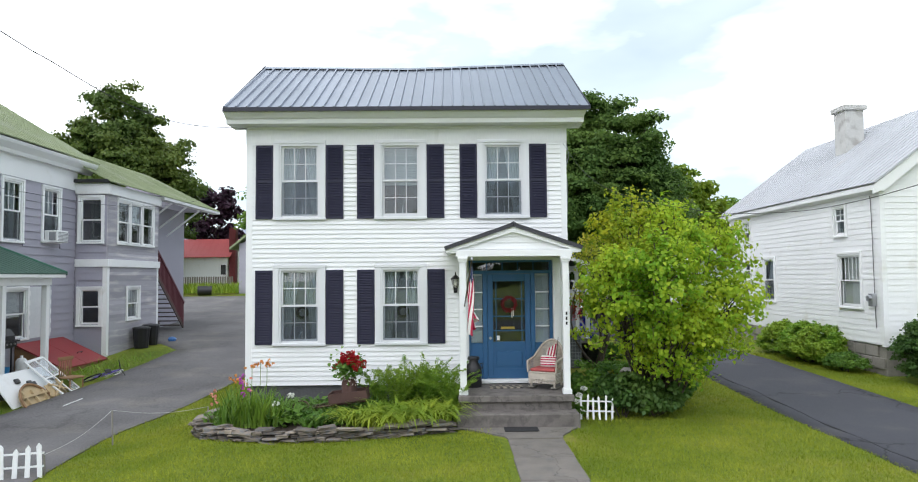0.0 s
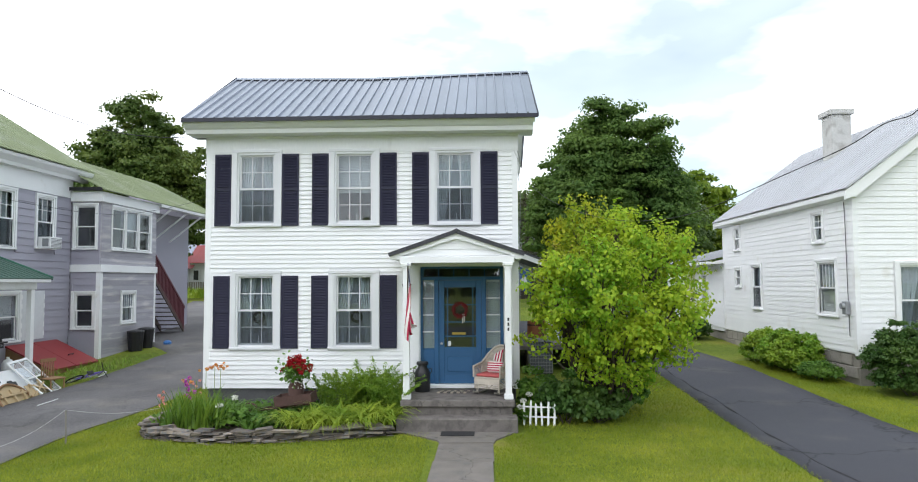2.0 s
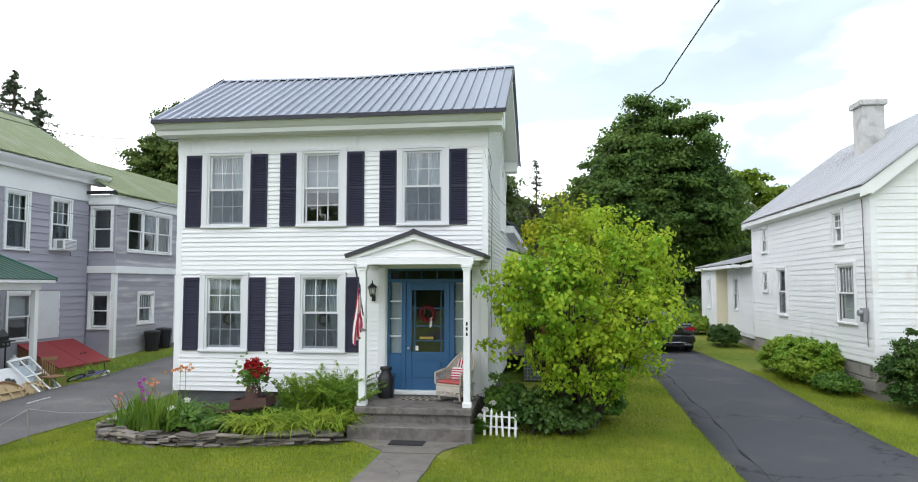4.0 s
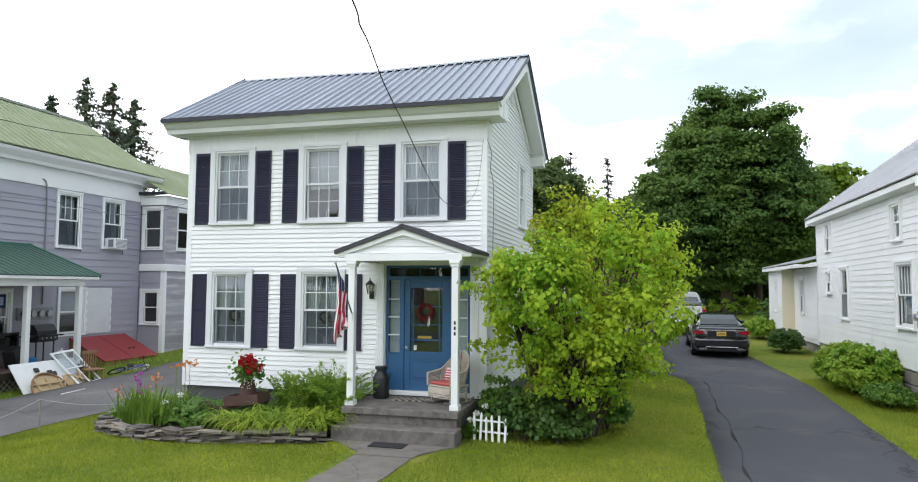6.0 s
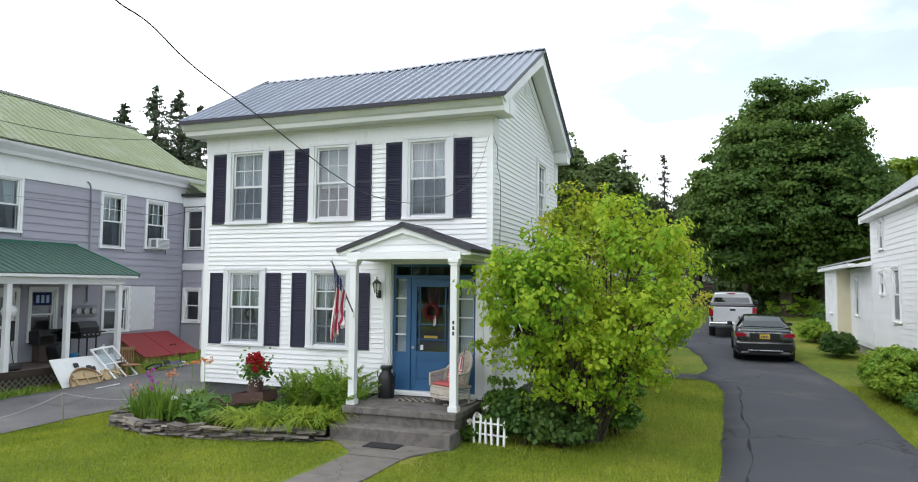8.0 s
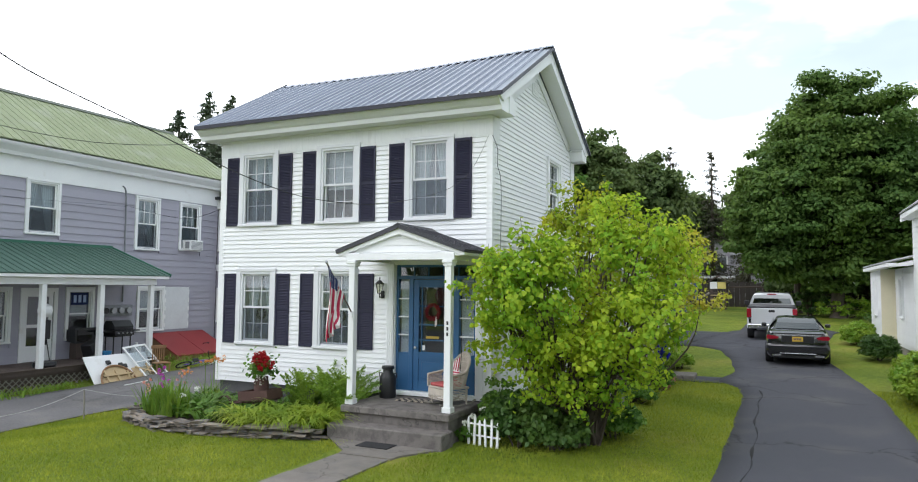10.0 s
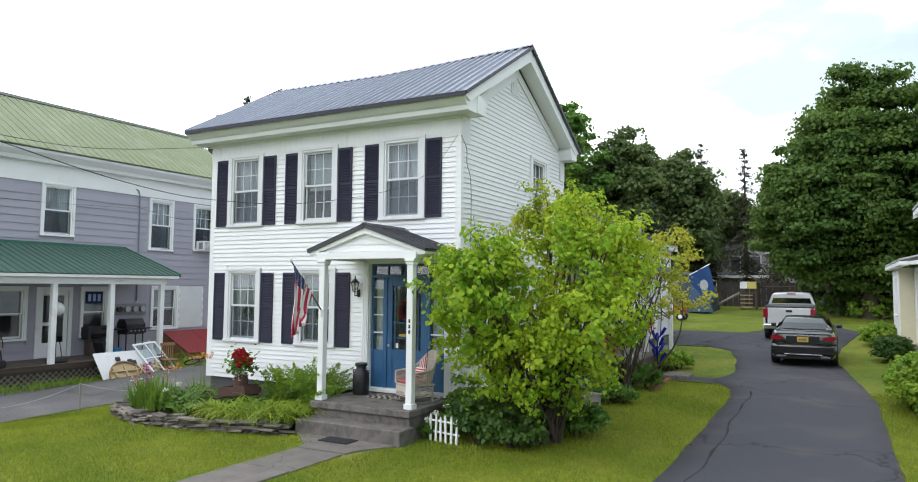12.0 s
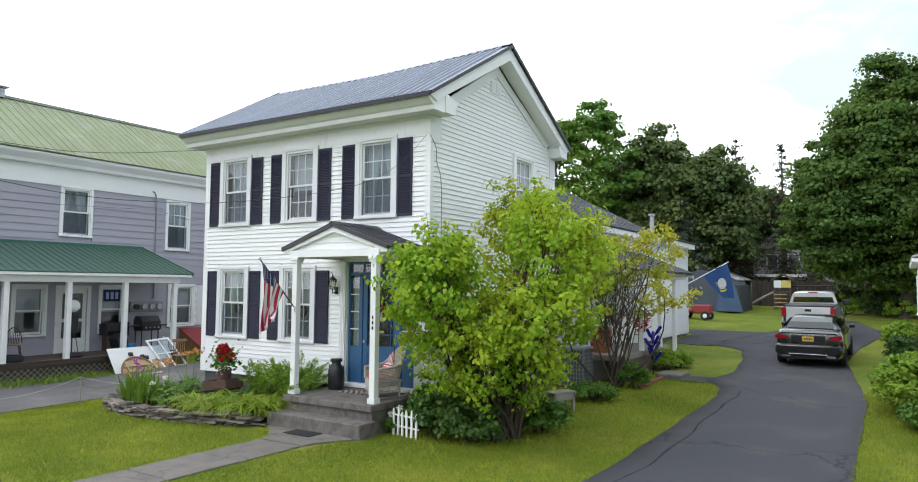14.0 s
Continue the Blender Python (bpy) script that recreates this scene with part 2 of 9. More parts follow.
def lawn_material():
    m, n, l, p = principled("mown_lawn")
    geo = n.new("ShaderNodeNewGeometry")
    def noise_tex(scale, detail, stretch=None):
        t = n.new("ShaderNodeTexNoise")
        t.inputs["Scale"].default_value, t.inputs["Detail"].default_value = scale, detail
        l.new(geo.outputs["Position"], t.inputs["Vector"])
        return t.outputs["Fac"]
    def ramp_of(fac, stops):
        r = n.new("ShaderNodeValToRGB")
        while len(r.color_ramp.elements) < len(stops):
            r.color_ramp.elements.new(0.5)
        for e, (at, c) in zip(r.color_ramp.elements, stops):
            e.position, e.color = at, (*c, 1)
        l.new(fac, r.inputs["Fac"])
        return r.outputs["Color"]
    patches = ramp_of(noise_tex(0.45, 5), [(0.30, (0.108, 0.158, 0.020)), (0.5, (0.162, 0.212, 0.028)), (0.62, (0.222, 0.238, 0.042)), (0.75, (0.27, 0.235, 0.078))])
    blades = ramp_of(noise_tex(60, 5), [(0.32, (0.45, 0.50, 0.40)), (0.52, (1.0, 1.0, 1.0)), (0.72, (1.45, 1.4, 1.3))])
    tufts = ramp_of(noise_tex(7, 4), [(0.3, (0.75, 0.8, 0.7)), (0.7, (1.18, 1.15, 1.1))])
    a, b = n.new("ShaderNodeMix"), n.new("ShaderNodeMix")
    for q in (a, b):
        q.data_type, q.blend_type = "RGBA", "MULTIPLY"
        q.inputs["Factor"].default_value = 1.0
    l.new(patches, a.inputs["A"])
    l.new(tufts, a.inputs["B"])
    l.new(a.outputs["Result"], b.inputs["A"])
    l.new(blades, b.inputs["B"])
    l.new(b.outputs["Result"], p.inputs["Base Color"])
    p.inputs["Roughness"].default_value, p.inputs["Specular IOR Level"].default_value = 0.8, 0.15
    bp = n.new("ShaderNodeBump")
    bp.inputs["Strength"].default_value, bp.inputs["Distance"].default_value = 0.8, 0.04
    l.new(noise_tex(42, 4), bp.inputs["Height"])
    l.new(bp.outputs[0], p.inputs["Normal"])
    return m


LAWN = lawn_material()


def add_cracks(m, scale, width, depth):
    """Fine wandering cracks, darker than the paving."""
    n, l = m.node_tree.nodes, m.node_tree.links
    p = n["Principled BSDF"]
    geo = n.new("ShaderNodeNewGeometry")
    wob = n.new("ShaderNodeTexNoise")
    wob.inputs["Scale"].default_value, wob.inputs["Detail"].default_value = 1.3, 5
    l.new(geo.outputs["Position"], wob.inputs["Vector"])
    shift = n.new("ShaderNodeVectorMath")
    shift.operation = "MULTIPLY_ADD"
    shift.inputs[1].default_value = (1.6, 1.6, 0)
    l.new(wob.outputs["Color"], shift.inputs[0])
    l.new(geo.outputs["Position"], shift.inputs[2])
    cell = n.new("ShaderNodeTexVoronoi")
    cell.feature = "DISTANCE_TO_EDGE"
    cell.inputs["Scale"].default_value = scale
    l.new(shift.outputs[0], cell.inputs["Vector"])
    ramp = n.new("ShaderNodeValToRGB")
    ramp.color_ramp.elements[0].position, ramp.color_ramp.elements[0].color = width * 0.4, (depth, depth, depth, 1)
    ramp.color_ramp.elements[1].position, ramp.color_ramp.elements[1].color = width, (1, 1, 1, 1)
    l.new(cell.outputs["Distance"], ramp.inputs["Fac"])
    mx = n.new("ShaderNodeMix")
    mx.data_type, mx.blend_type = "RGBA", "MULTIPLY"
    mx.inputs["Factor"].default_value = 1.0
    old = p.inputs["Base Color"].links[0].from_socket
    l.new(old, mx.inputs["A"])
    l.new(ramp.outputs["Color"], mx.inputs["B"])
    l.new(mx.outputs["Result"], p.inputs["Base Color"])


add_cracks(ASPHALT, 0.32, 0.010, 0.45)
add_cracks(GRAVEL, 0.22, 0.005, 0.75)
add_cracks(CONCRETE, 0.5, 0.008, 0.6)
add_cracks(STEPSTONE, 0.6, 0.006, 0.6)

# ---- building blocks ----
W = {}


class Geo:
    """Collects faces for one mesh."""

    def __init__(self):
        self.v, self.f = [], []

    def add(self, verts, faces):
        k = len(self.v)
        self.v.extend([tuple(p) for p in verts])
        self.f.extend([tuple(i + k for i in q) for q in faces])
        return self

    def box(self, x0, x1, y0, y1, z0, z1, b=0.0, m=None):
        if b <= 0:
            vs = [(x, y, z) for x in (x0, x1) for y in (y0, y1) for z in (z0, z1)]
            fs = [(0, 1, 3, 2), (4, 6, 7, 5), (0, 4, 5, 1), (2, 3, 7, 6), (0, 2, 6, 4), (1, 5, 7, 3)]
        else:
            lo, hi = (x0, y0, z0), (x1, y1, z1)
            vs, at = [], {}
            for s in [(i, j, k) for i in (0, 1) for j in (0, 1) for k in (0, 1)]:
                for ax in range(3):
                    p = []
                    for a in range(3):
                        e = hi[a] if s[a] else lo[a]
                        p.append(e if a == ax else e + (-b if s[a] else b))
                    at[s, ax] = len(vs)
                    vs.append(tuple(p))
            fs = []
            for ax in range(3):
                o = [a for a in range(3) if a != ax]
                for side in (0, 1):
                    ring = []
                    for u, w in ((0, 0), (1, 0), (1, 1), (0, 1)):
                        s = [0, 0, 0]
                        s[ax], s[o[0]], s[o[1]] = side, u, w
                        ring.append(at[tuple(s), ax])
                    fs.append(tuple(ring))
                for u in (0, 1):
                    for w in (0, 1):
                        s0, s1 = [0, 0, 0], [0, 0, 0]
                        s0[o[0]] = s1[o[0]] = u
                        s0[o[1]] = s1[o[1]] = w
                        s1[ax] = 1
                        fs.append((at[tuple(s0), o[0]], at[tuple(s1), o[0]], at[tuple(s1), o[1]], at[tuple(s0), o[1]]))
            for s in [(i, j, k) for i in (0, 1) for j in (0, 1) for k in (0, 1)]:
                fs.append((at[s, 0], at[s, 1], at[s, 2]))
        if m is not None:
            vs = [m @ Vector(p) for p in vs]
        return self.add(vs, fs)

    def tube(self, path, radii, n=8, caps=True):
        path = [Vector(p) for p in path]
        if isinstance(radii, (int, float)):
            radii = [radii] * len(path)
        vs, fs = [], []
        side = None
        for i, p in enumerate(path):
            d = (path[min(i + 1, len(path) - 1)] - path[max(i - 1, 0)]).normalized()
            if side is None:
                side = d.orthogonal().normalized()
            side = (side - d * side.dot(d)).normalized() if (side - d * side.dot(d)).length > 1e-6 else d.orthogonal().normalized()
            up = d.cross(side)
            for k in range(n):
                a = 2 * math.pi * k / n
                vs.append(p + (side * math.cos(a) + up * math.sin(a)) * radii[i])
        for i in range(len(path) - 1):
            for k in range(n):
                fs.append((i * n + k, i * n + (k + 1) % n, (i + 1) * n + (k + 1) % n, (i + 1) * n + k))
        if caps:
            fs.append(tuple(range(n))[::-1])
            fs.append(tuple((len(path) - 1) * n + k for k in range(n)))
        return self.add(vs, fs)

    def lathe(self, profile, n=20, centre=(0, 0, 0), m=None):
        vs, fs = [], []
        for r, z in profile:
            for k in range(n):
                a = 2 * math.pi * k / n
                vs.append(Vector((centre[0] + r * math.cos(a), centre[1] + r * math.sin(a), centre[2] + z)))
        for i in range(len(profile) - 1):
            for k in range(n):
                fs.append((i * n + k, i * n + (k + 1) % n, (i + 1) * n + (k + 1) % n, (i + 1) * n + k))
        if m is not None:
            vs = [m @ p for p in vs]
        return self.add(vs, fs)

    def prism(self, outline, axis, a, b):
        """An outline of 2D points drawn out along an axis; the outline's axes are the other two, in order."""
        o = [k for k in range(3) if k != axis]
        vs = []
        for e in (a, b):
            for u, w in outline:
                p = [0, 0, 0]
                p[axis], p[o[0]], p[o[1]] = e, u, w
                vs.append(tuple(p))
        n = len(outline)
        fs = [tuple(range(n)), tuple(range(2 * n - 1, n - 1, -1))]
        fs += [(k, (k + 1) % n, n + (k + 1) % n, n + k) for k in range(n)]
        return self.add(vs, fs)

    def mesh(self, name, material, smooth=False):
        me = bpy.data.meshes.new(name)
        me.from_pydata(self.v, [], self.f)
        bm = bmesh.new()
        bm.from_mesh(me)
        bmesh.ops.recalc_face_normals(bm, faces=bm.faces)
        bm.to_mesh(me)
        bm.free()
        me.materials.append(material)
        if smooth:
            me.shade_smooth()
            me.set_sharp_from_angle(angle=radians(40))
        return me


def raw_mesh(name, verts, faces, material):
    """A mesh from arrays, for leaves, grass and ground."""
    me = bpy.data.meshes.new(name)
    verts, faces = np.asarray(verts, dtype=np.float32), np.asarray(faces, dtype=np.int32)
    me.vertices.add(len(verts))
    me.vertices.foreach_set("co", verts.ravel())
    k = faces.shape[1]
    me.loops.add(faces.size)
    me.loops.foreach_set("vertex_index", faces.ravel())
    me.polygons.add(len(faces))
    me.polygons.foreach_set("loop_start", np.arange(0, faces.size, k, dtype=np.int32))
    me.update(calc_edges=True)
    me.materials.append(material)
    return me


def thing(name, label, category, at=(0, 0, 0), m=None, group="", kind=""):
    ob = new(name)
    W[ob] = m if m is not None else Matrix.Translation(at)
    ob.matrix_basis = W[ob]
    ob.empty_display_size = 0.1
    return tagged(ob, label, category, group, kind)


def part(name, shape, material, parent, label="", m=None, smooth=False):
    """One mesh under a thing or a part; m is its pose in the world (the mesh is in world metres without it)."""
    me = shape.mesh(name, material, smooth) if isinstance(shape, Geo) else shape
    ob = new(name, me)
    W[ob] = m if m is not None else Matrix()
    ob.parent = parent
    ob.matrix_basis = W[parent].inverted() @ W[ob]
    if label:
        ob["label"] = label
    return ob


def solid(name, shape, material, label, category, m=None, kind="", group="", smooth=False):
    """A thing of one mesh."""
    me = shape.mesh(name, material, smooth) if isinstance(shape, Geo) else shape
    ob = new(name, me)
    if m is not None:
        ob.matrix_basis = m
    W[ob] = ob.matrix_basis.copy()
    return tagged(ob, label, category, group, kind)


def smooth_step(a, b, x):
    k = min(1.0, max(0.0, (x - a) / (b - a)))
    return k * k * (3 - 2 * k)


def ground_z(x, y):
    """The ground: level by the street, rising towards the back; the gravel drive lies lower."""
    slope = 0.056 - 0.024 * smooth_step(-6.0, 2.0, x)
    return slope * max(0.0, min(y, 74.0) - 14.5) - 0.22 * smooth_step(-4.2, -6.6, x)


def lerp_at(table, y):
    return float(np.interp(y, [a for a, _ in table], [b for _, b in table]))


def strip_mesh(name, left, right, y0, y1, material, lift, step=0.5, across=6, thick=0.04):
    """A sheet of paving between two edges given as (y, x), lying on the ground with a thin edge."""
    rows = np.arange(y0, y1 + 1e-6, step)
    vs, fs = [], []
    n = across + 1
    for y in rows:
        a, b = lerp_at(left, y), lerp_at(right, y)
        wob = 0.018 * math.sin(y * 2.3) + 0.014 * math.sin(y * 5.1 + 1)
        for k in range(n):
            x = a + (b - a) * k / across + (wob if k == 0 else (-wob * 0.8 if k == across else 0))
            vs.append((x, y, ground_z(x, y) + lift))
    for i in range(len(rows) - 1):
        for k in range(across):
            fs.append((i * n + k, i * n + k + 1, (i + 1) * n + k + 1, (i + 1) * n + k))
    base = len(vs)
    vs += [(x, y, z - thick - lift) for x, y, z in vs]
    for i in range(len(rows) - 1):
        for k in (0, across):
            fs.append((i * n + k, (i + 1) * n + k, base + (i + 1) * n + k, base + i * n + k))
    for i in (0, len(rows) - 1):
        for k in range(across):
            fs.append((i * n + k, i * n + k + 1, base + i * n + k + 1, base + i * n + k))
    return raw_mesh(name, vs, fs, material)


# ---- ground and drives ----
gx = np.concatenate([np.linspace(-900, -60, 8), np.linspace(-50, -12, 16), np.arange(-11.5, 13, 0.5), np.linspace(14, 50, 16), np.linspace(60, 900, 8)])
gy = np.concatenate([np.linspace(-600, -40, 7), np.linspace(-30, 6, 12), np.arange(7, 30, 0.5), np.linspace(31, 72, 30), np.linspace(80, 1200, 8)])
gv = [(x, y, ground_z(x, y)) for y in gy for x in gx]
gf = [(j * len(gx) + i, j * len(gx) + i + 1, (j + 1) * len(gx) + i + 1, (j + 1) * len(gx) + i) for j in range(len(gy) - 1) for i in range(len(gx) - 1)]
solid("ground", raw_mesh("ground", gv, gf, LAWN), None, "mown green lawn with yellowish dry patches", "lawn", kind="structure")

DRIVE_L = [(-7, 6.7), (10, 6.72), (17.5, 6.86), (21.0, 6.9), (22.0, 6.75), (22.6, 6.5), (22.9, 6.2), (23.7, 6.2), (24.2, 6.4), (25.2, 6.5), (28.1, 6.2), (30.6, 5.7), (31.5, 4.9), (32.0, 4.2), (38.9, 5.6), (39.5, 6.0), (47.5, 6.2)]
DRIVE_R = [(-7, 10.1), (13, 10.0), (21.8, 9.95), (28.9, 9.15), (33, 9.3), (38.9, 10.0), (40, 10.3), (42, 9.6), (47.5, 8.4)]
solid("driveway", strip_mesh("driveway", DRIVE_L, DRIVE_R, -7, 47.0, ASPHALT, 0.02), None, "dark sealed asphalt driveway with fine cracks", "driveway", kind="structure")
solid("driveway_apron", strip_mesh("driveway_apron", [(31.6, 3.6), (32.0, 2.7), (36, 2.7), (37.5, 1.75), (39, 1.75)], DRIVE_L, 31.6, 38.2, ASPHALT, 0.02, 0.3), None, "dark asphalt apron before the garage", "driveway", kind="structure")
solid("side_path", strip_mesh("side_path", [(22.7, 4.9), (23.9, 4.8)], DRIVE_L, 22.75, 23.9, ASPHALT, 0.02, 0.25), None, "short asphalt path to the side porch", "path", kind="structure")
SEAM = [(y, lerp_at(DRIVE_L, y) + 0.42 + 0.05 * math.sin(y * 0.9) + 0.03 * math.sin(y * 2.7)) for y in np.arange(3.0, 31.0, 0.25)]
solid("driveway_seam", strip_mesh("driveway_seam", SEAM, [(y, x + 0.012) for y, x in SEAM], 3.0, 22.0, BLACKTAR, 0.025, 0.25, 1, 0.002), None, "dark wandering seam along the driveway edge", "crack", kind="structure")
GRAV_R = [(-7, -6.3), (10, -6.4), (13, -6.75), (14.4, -6.8), (16.8, -6.2), (19.8, -5.85), (21.6, -5.4), (22.2, -4.0), (24, -1.5), (49, -3)]
GRAV_L = [(-7, -12), (11, -11.6), (13.6, -11.1), (16, -10.2), (19.8, -9.8), (25, -9.85), (26.5, -11), (28, -13.0), (34, -15.5), (48.5, -19)]
solid("street", strip_mesh("street", [(-16, -90), (-5, -90)], [(-16, 90), (-5, 90)], -15, -7, ASPHALT, 0.03, 1.0, 60), None, "plain grey asphalt street in front of the houses", "street", kind="structure")
solid("gravel_drive", strip_mesh("gravel_drive", GRAV_L, GRAV_R, -7, 48.5, GRAVEL, 0.02, 0.5, 10), None, "worn grey gravel and asphalt driveway", "driveway", kind="structure")

# ---- walls, boards, windows ----
def wall_geo(u0, u1, z0, z1, holes, thick, gable=None):
    """A wall along local x with its outer face at y=0, cut by holes (u0, u1, z0, z1); gable: (peak u, peak z)."""
    g = Geo()
    us = sorted({u0, u1, *[min(max(h[k], u0), u1) for h in holes for k in (0, 1)]})
    for a, b in zip(us, us[1:]):
        cut = sorted((h[2], h[3]) for h in holes if h[0] < (a + b) / 2 < h[1])
        z = z0
        for lo, hi in cut:
            if lo > z:
                g.box(a, b, 0, thick, z, lo)
            z = max(z, hi)
        if z < z1:
            g.box(a, b, 0, thick, z, z1)
    if gable:
        g.prism([(u0, z1), (u1, z1), gable], 1, 0, thick)
    return g


def board_mesh(name, material, height, proud=0.02):
    g = Geo()
    g.prism([(-proud * 0.25, height + 0.012), (0.002, height + 0.012), (0.002, 0), (-proud, 0), (-proud, 0.006)], 0, 0, 1)
    return g.mesh(name, material)


def side_boards(wall, m, u0, u1, z0, z1, holes, step, mesh, gable=None, name="board"):
    """Lapped boards on a wall, each its own piece, stopping at the openings; m: the wall's pose."""
    z = z0
    while z < (gable[1] if gable else z1) - 0.02:
        a, b = u0, u1
        if z > z1 - step * 0.5 and gable:
            k = (z + step * 0.6 - z1) / (gable[1] - z1)
            a, b = u0 + (gable[0] - u0) * k, u1 + (gable[0] - u1) * k
        elif z + step > z1 + 0.03 and not gable:
            break
        cuts = sorted((h[0], h[1]) for h in holes if h[2] < z + step * 0.7 and h[3] > z + step * 0.3)
        x = a
        for lo, hi in cuts + [(b, b)]:
            lo = min(lo, b)
            if lo - x > 0.03:
                ob = new(name, mesh)
                W[ob] = m @ Matrix.Translation((x, 0, z)) @ Matrix.Diagonal((lo - x, 1, 1, 1))
                ob.parent = wall
                ob.matrix_basis = W[wall].inverted() @ W[ob]
            x = max(x, hi)
        z += step


MESHES = {}


def once(key, make):
    if key not in MESHES:
        MESHES[key] = make()
    return MESHES[key]


def window(house, m, w, h, casing=0.17, grid=(3, 2), lower_grid=None, paint=TRIM, glass=GLASS, inner="curtain", name="window", sill=0.06, depth=0.05):
    """A double-hung window; m stands at the middle of the opening's foot on the wall's outer face, looking along -y."""
    key = (name, round(w, 3), round(h, 3), casing, grid, lower_grid, paint.name, inner)
    def frame_mesh():
        g = Geo()
        g.box(-w / 2, w / 2, -depth + 0.015, 0.012, h, h + 0.05)
        for s in (-1, 1):
            g.box(min(s * w / 2, s * (w / 2 + 0.02)), max(s * w / 2, s * (w / 2 + 0.02)), 0.012, 0.16, 0, h)
        g.box(-w / 2, w / 2, 0.012, 0.16, h, h + 0.02)
        g.box(-w / 2, w / 2, 0.012, 0.16, -0.02, 0.0)
        return g.mesh(name, paint)
    def casing_mesh(k):
        return Geo().prism([(k * w / 2, 0.012), (k * w / 2, -depth + 0.024), (k * (w / 2 + 0.045), -depth + 0.024), (k * (w / 2 + 0.045), -depth), (k * (w / 2 + casing), -depth), (k * (w / 2 + casing), 0.012)], 2, -0.04, h + 0.05).mesh("side_casing", paint)
    def head_mesh():
        return Geo().box(-w / 2 - casing - 0.006, w / 2 + casing + 0.006, -depth - 0.006, 0.012, h + 0.05, h + 0.12, 0.006).mesh("head_casing", paint)
    def sill_mesh():
        return Geo().box(-w / 2 - casing - 0.01, w / 2 + casing + 0.01, -depth - 0.022, 0.01, -0.04 - sill, -0.04, 0.008).mesh("sill", paint)
    lg = lower_grid or grid
    half = h / 2
    def sash_mesh(gr, y, st=0.042):
        g = Geo()
        g.box(-w / 2, -w / 2 + st, y, y + 0.03, 0, half + 0.02)
        g.box(w / 2 - st, w / 2, y, y + 0.03, 0, half + 0.02)
        g.box(-w / 2 + st, w / 2 - st, y, y + 0.03, 0, st)
        g.box(-w / 2 + st, w / 2 - st, y, y + 0.03, half + 0.02 - st, half + 0.02)
        iw, ih = w - 2 * st, half + 0.02 - 2 * st
        for i in range(1, gr[0]):
            x = -w / 2 + st + iw * i / gr[0]
            g.box(x - 0.009, x + 0.009, y + 0.004, y + 0.026, st, half + 0.02 - st)
        for j in range(1, gr[1]):
            z = st + ih * j / gr[1]
            g.box(-w / 2 + st, w / 2 - st, y + 0.005, y + 0.025, z - 0.009, z + 0.009)
        return g.mesh("sash", paint)
    def pane_mesh(gr):
        iw, ih = (w - 0.084) / gr[0], (half + 0.02 - 0.084) / gr[1]
        return Geo().box(-iw / 2 + 0.004, iw / 2 - 0.004, 0, 0.004, -ih / 2 + 0.004, ih / 2 - 0.004).mesh("pane", glass)
    fr = part(name, once(key + ("f",), frame_mesh), None, house, m=m)
    part("sill", once(key + ("s",), sill_mesh), None, fr, m=m)
    part("head_casing", once(key + ("h",), head_mesh), None, fr, m=m)
    for k in (-1, 1):
        part("side_casing", once(key + ("k", k), lambda: casing_mesh(k)), None, fr, m=m)
    if h > 1.2 and inner == "curtain":
        sc = part("insect_screen", once(key + ("i",), lambda: Geo().box(-w / 2 + 0.005, w / 2 - 0.005, 0.012, 0.014, 0.005, h / 2 - 0.03).mesh("insect_screen", SCREEN)), None, fr, m=m)
        sc.visible_shadow = False
    for gr, y, z0 in ((grid, 0.02, half - 0.02), (lg, 0.055, 0.0)):
        me = once(key + (gr, y), lambda: sash_mesh(gr, y))
        part("sash", me, None, fr, m=m @ Matrix.Translation((0, 0, z0)))
        pm = once(key + (gr, "p"), lambda: pane_mesh(gr))
        iw, ih = (w - 0.084) / gr[0], (half + 0.02 - 0.084) / gr[1]
        for i in range(gr[0]):
            for j in range(gr[1]):
                px = part("pane", pm, None, fr, m=m @ Matrix.Translation((-w / 2 + 0.042 + iw * (i + 0.5), y + 0.013, z0 + 0.042 + ih * (j + 0.5))))
                px.visible_shadow = False
    if inner == "shade":
        part("roller_shade", once(key + ("r",), lambda: Geo().box(-w / 2 + 0.02, w / 2 - 0.02, 0.125, 0.13, 0.03, h).mesh("roller_shade", SHADE)), None, fr, m=m)
    if inner in ("curtain", "swag", "blind"):
        def curtain_mesh():
            g = Geo()
            if inner == "blind":
                for k in range(int(h * 0.55 / 0.035)):
                    z = h - 0.03 - k * 0.035
                    g.box(-w / 2 + 0.02, w / 2 - 0.02, 0.18, 0.20, z - 0.030, z - 0.002)
            else:
                n = 26
                for s in (-1, 1):
                    for i in range(n):
                        pts = []
                        for q in (i, i + 1):
                            u = q / n
                            x_top, x_low = s * w / 2 * (1.0 - 0.92 * u), s * w / 2 * (1.0 - (0.42 if inner == "curtain" else 0.62) * u)
                            y = 0.20 + 0.022 * math.sin(u * 34)
                            pts.append(((x_top, y, h), (0.5 * x_top + 0.5 * x_low, y + 0.004, h * 0.55), (x_low, y, h * (0.02 if inner == "curtain" else 0.42))))
                        a, b = pts
                        for k in range(2):
                            g.add([a[k], b[k], b[k + 1], a[k + 1]], [(0, 1, 2, 3)])
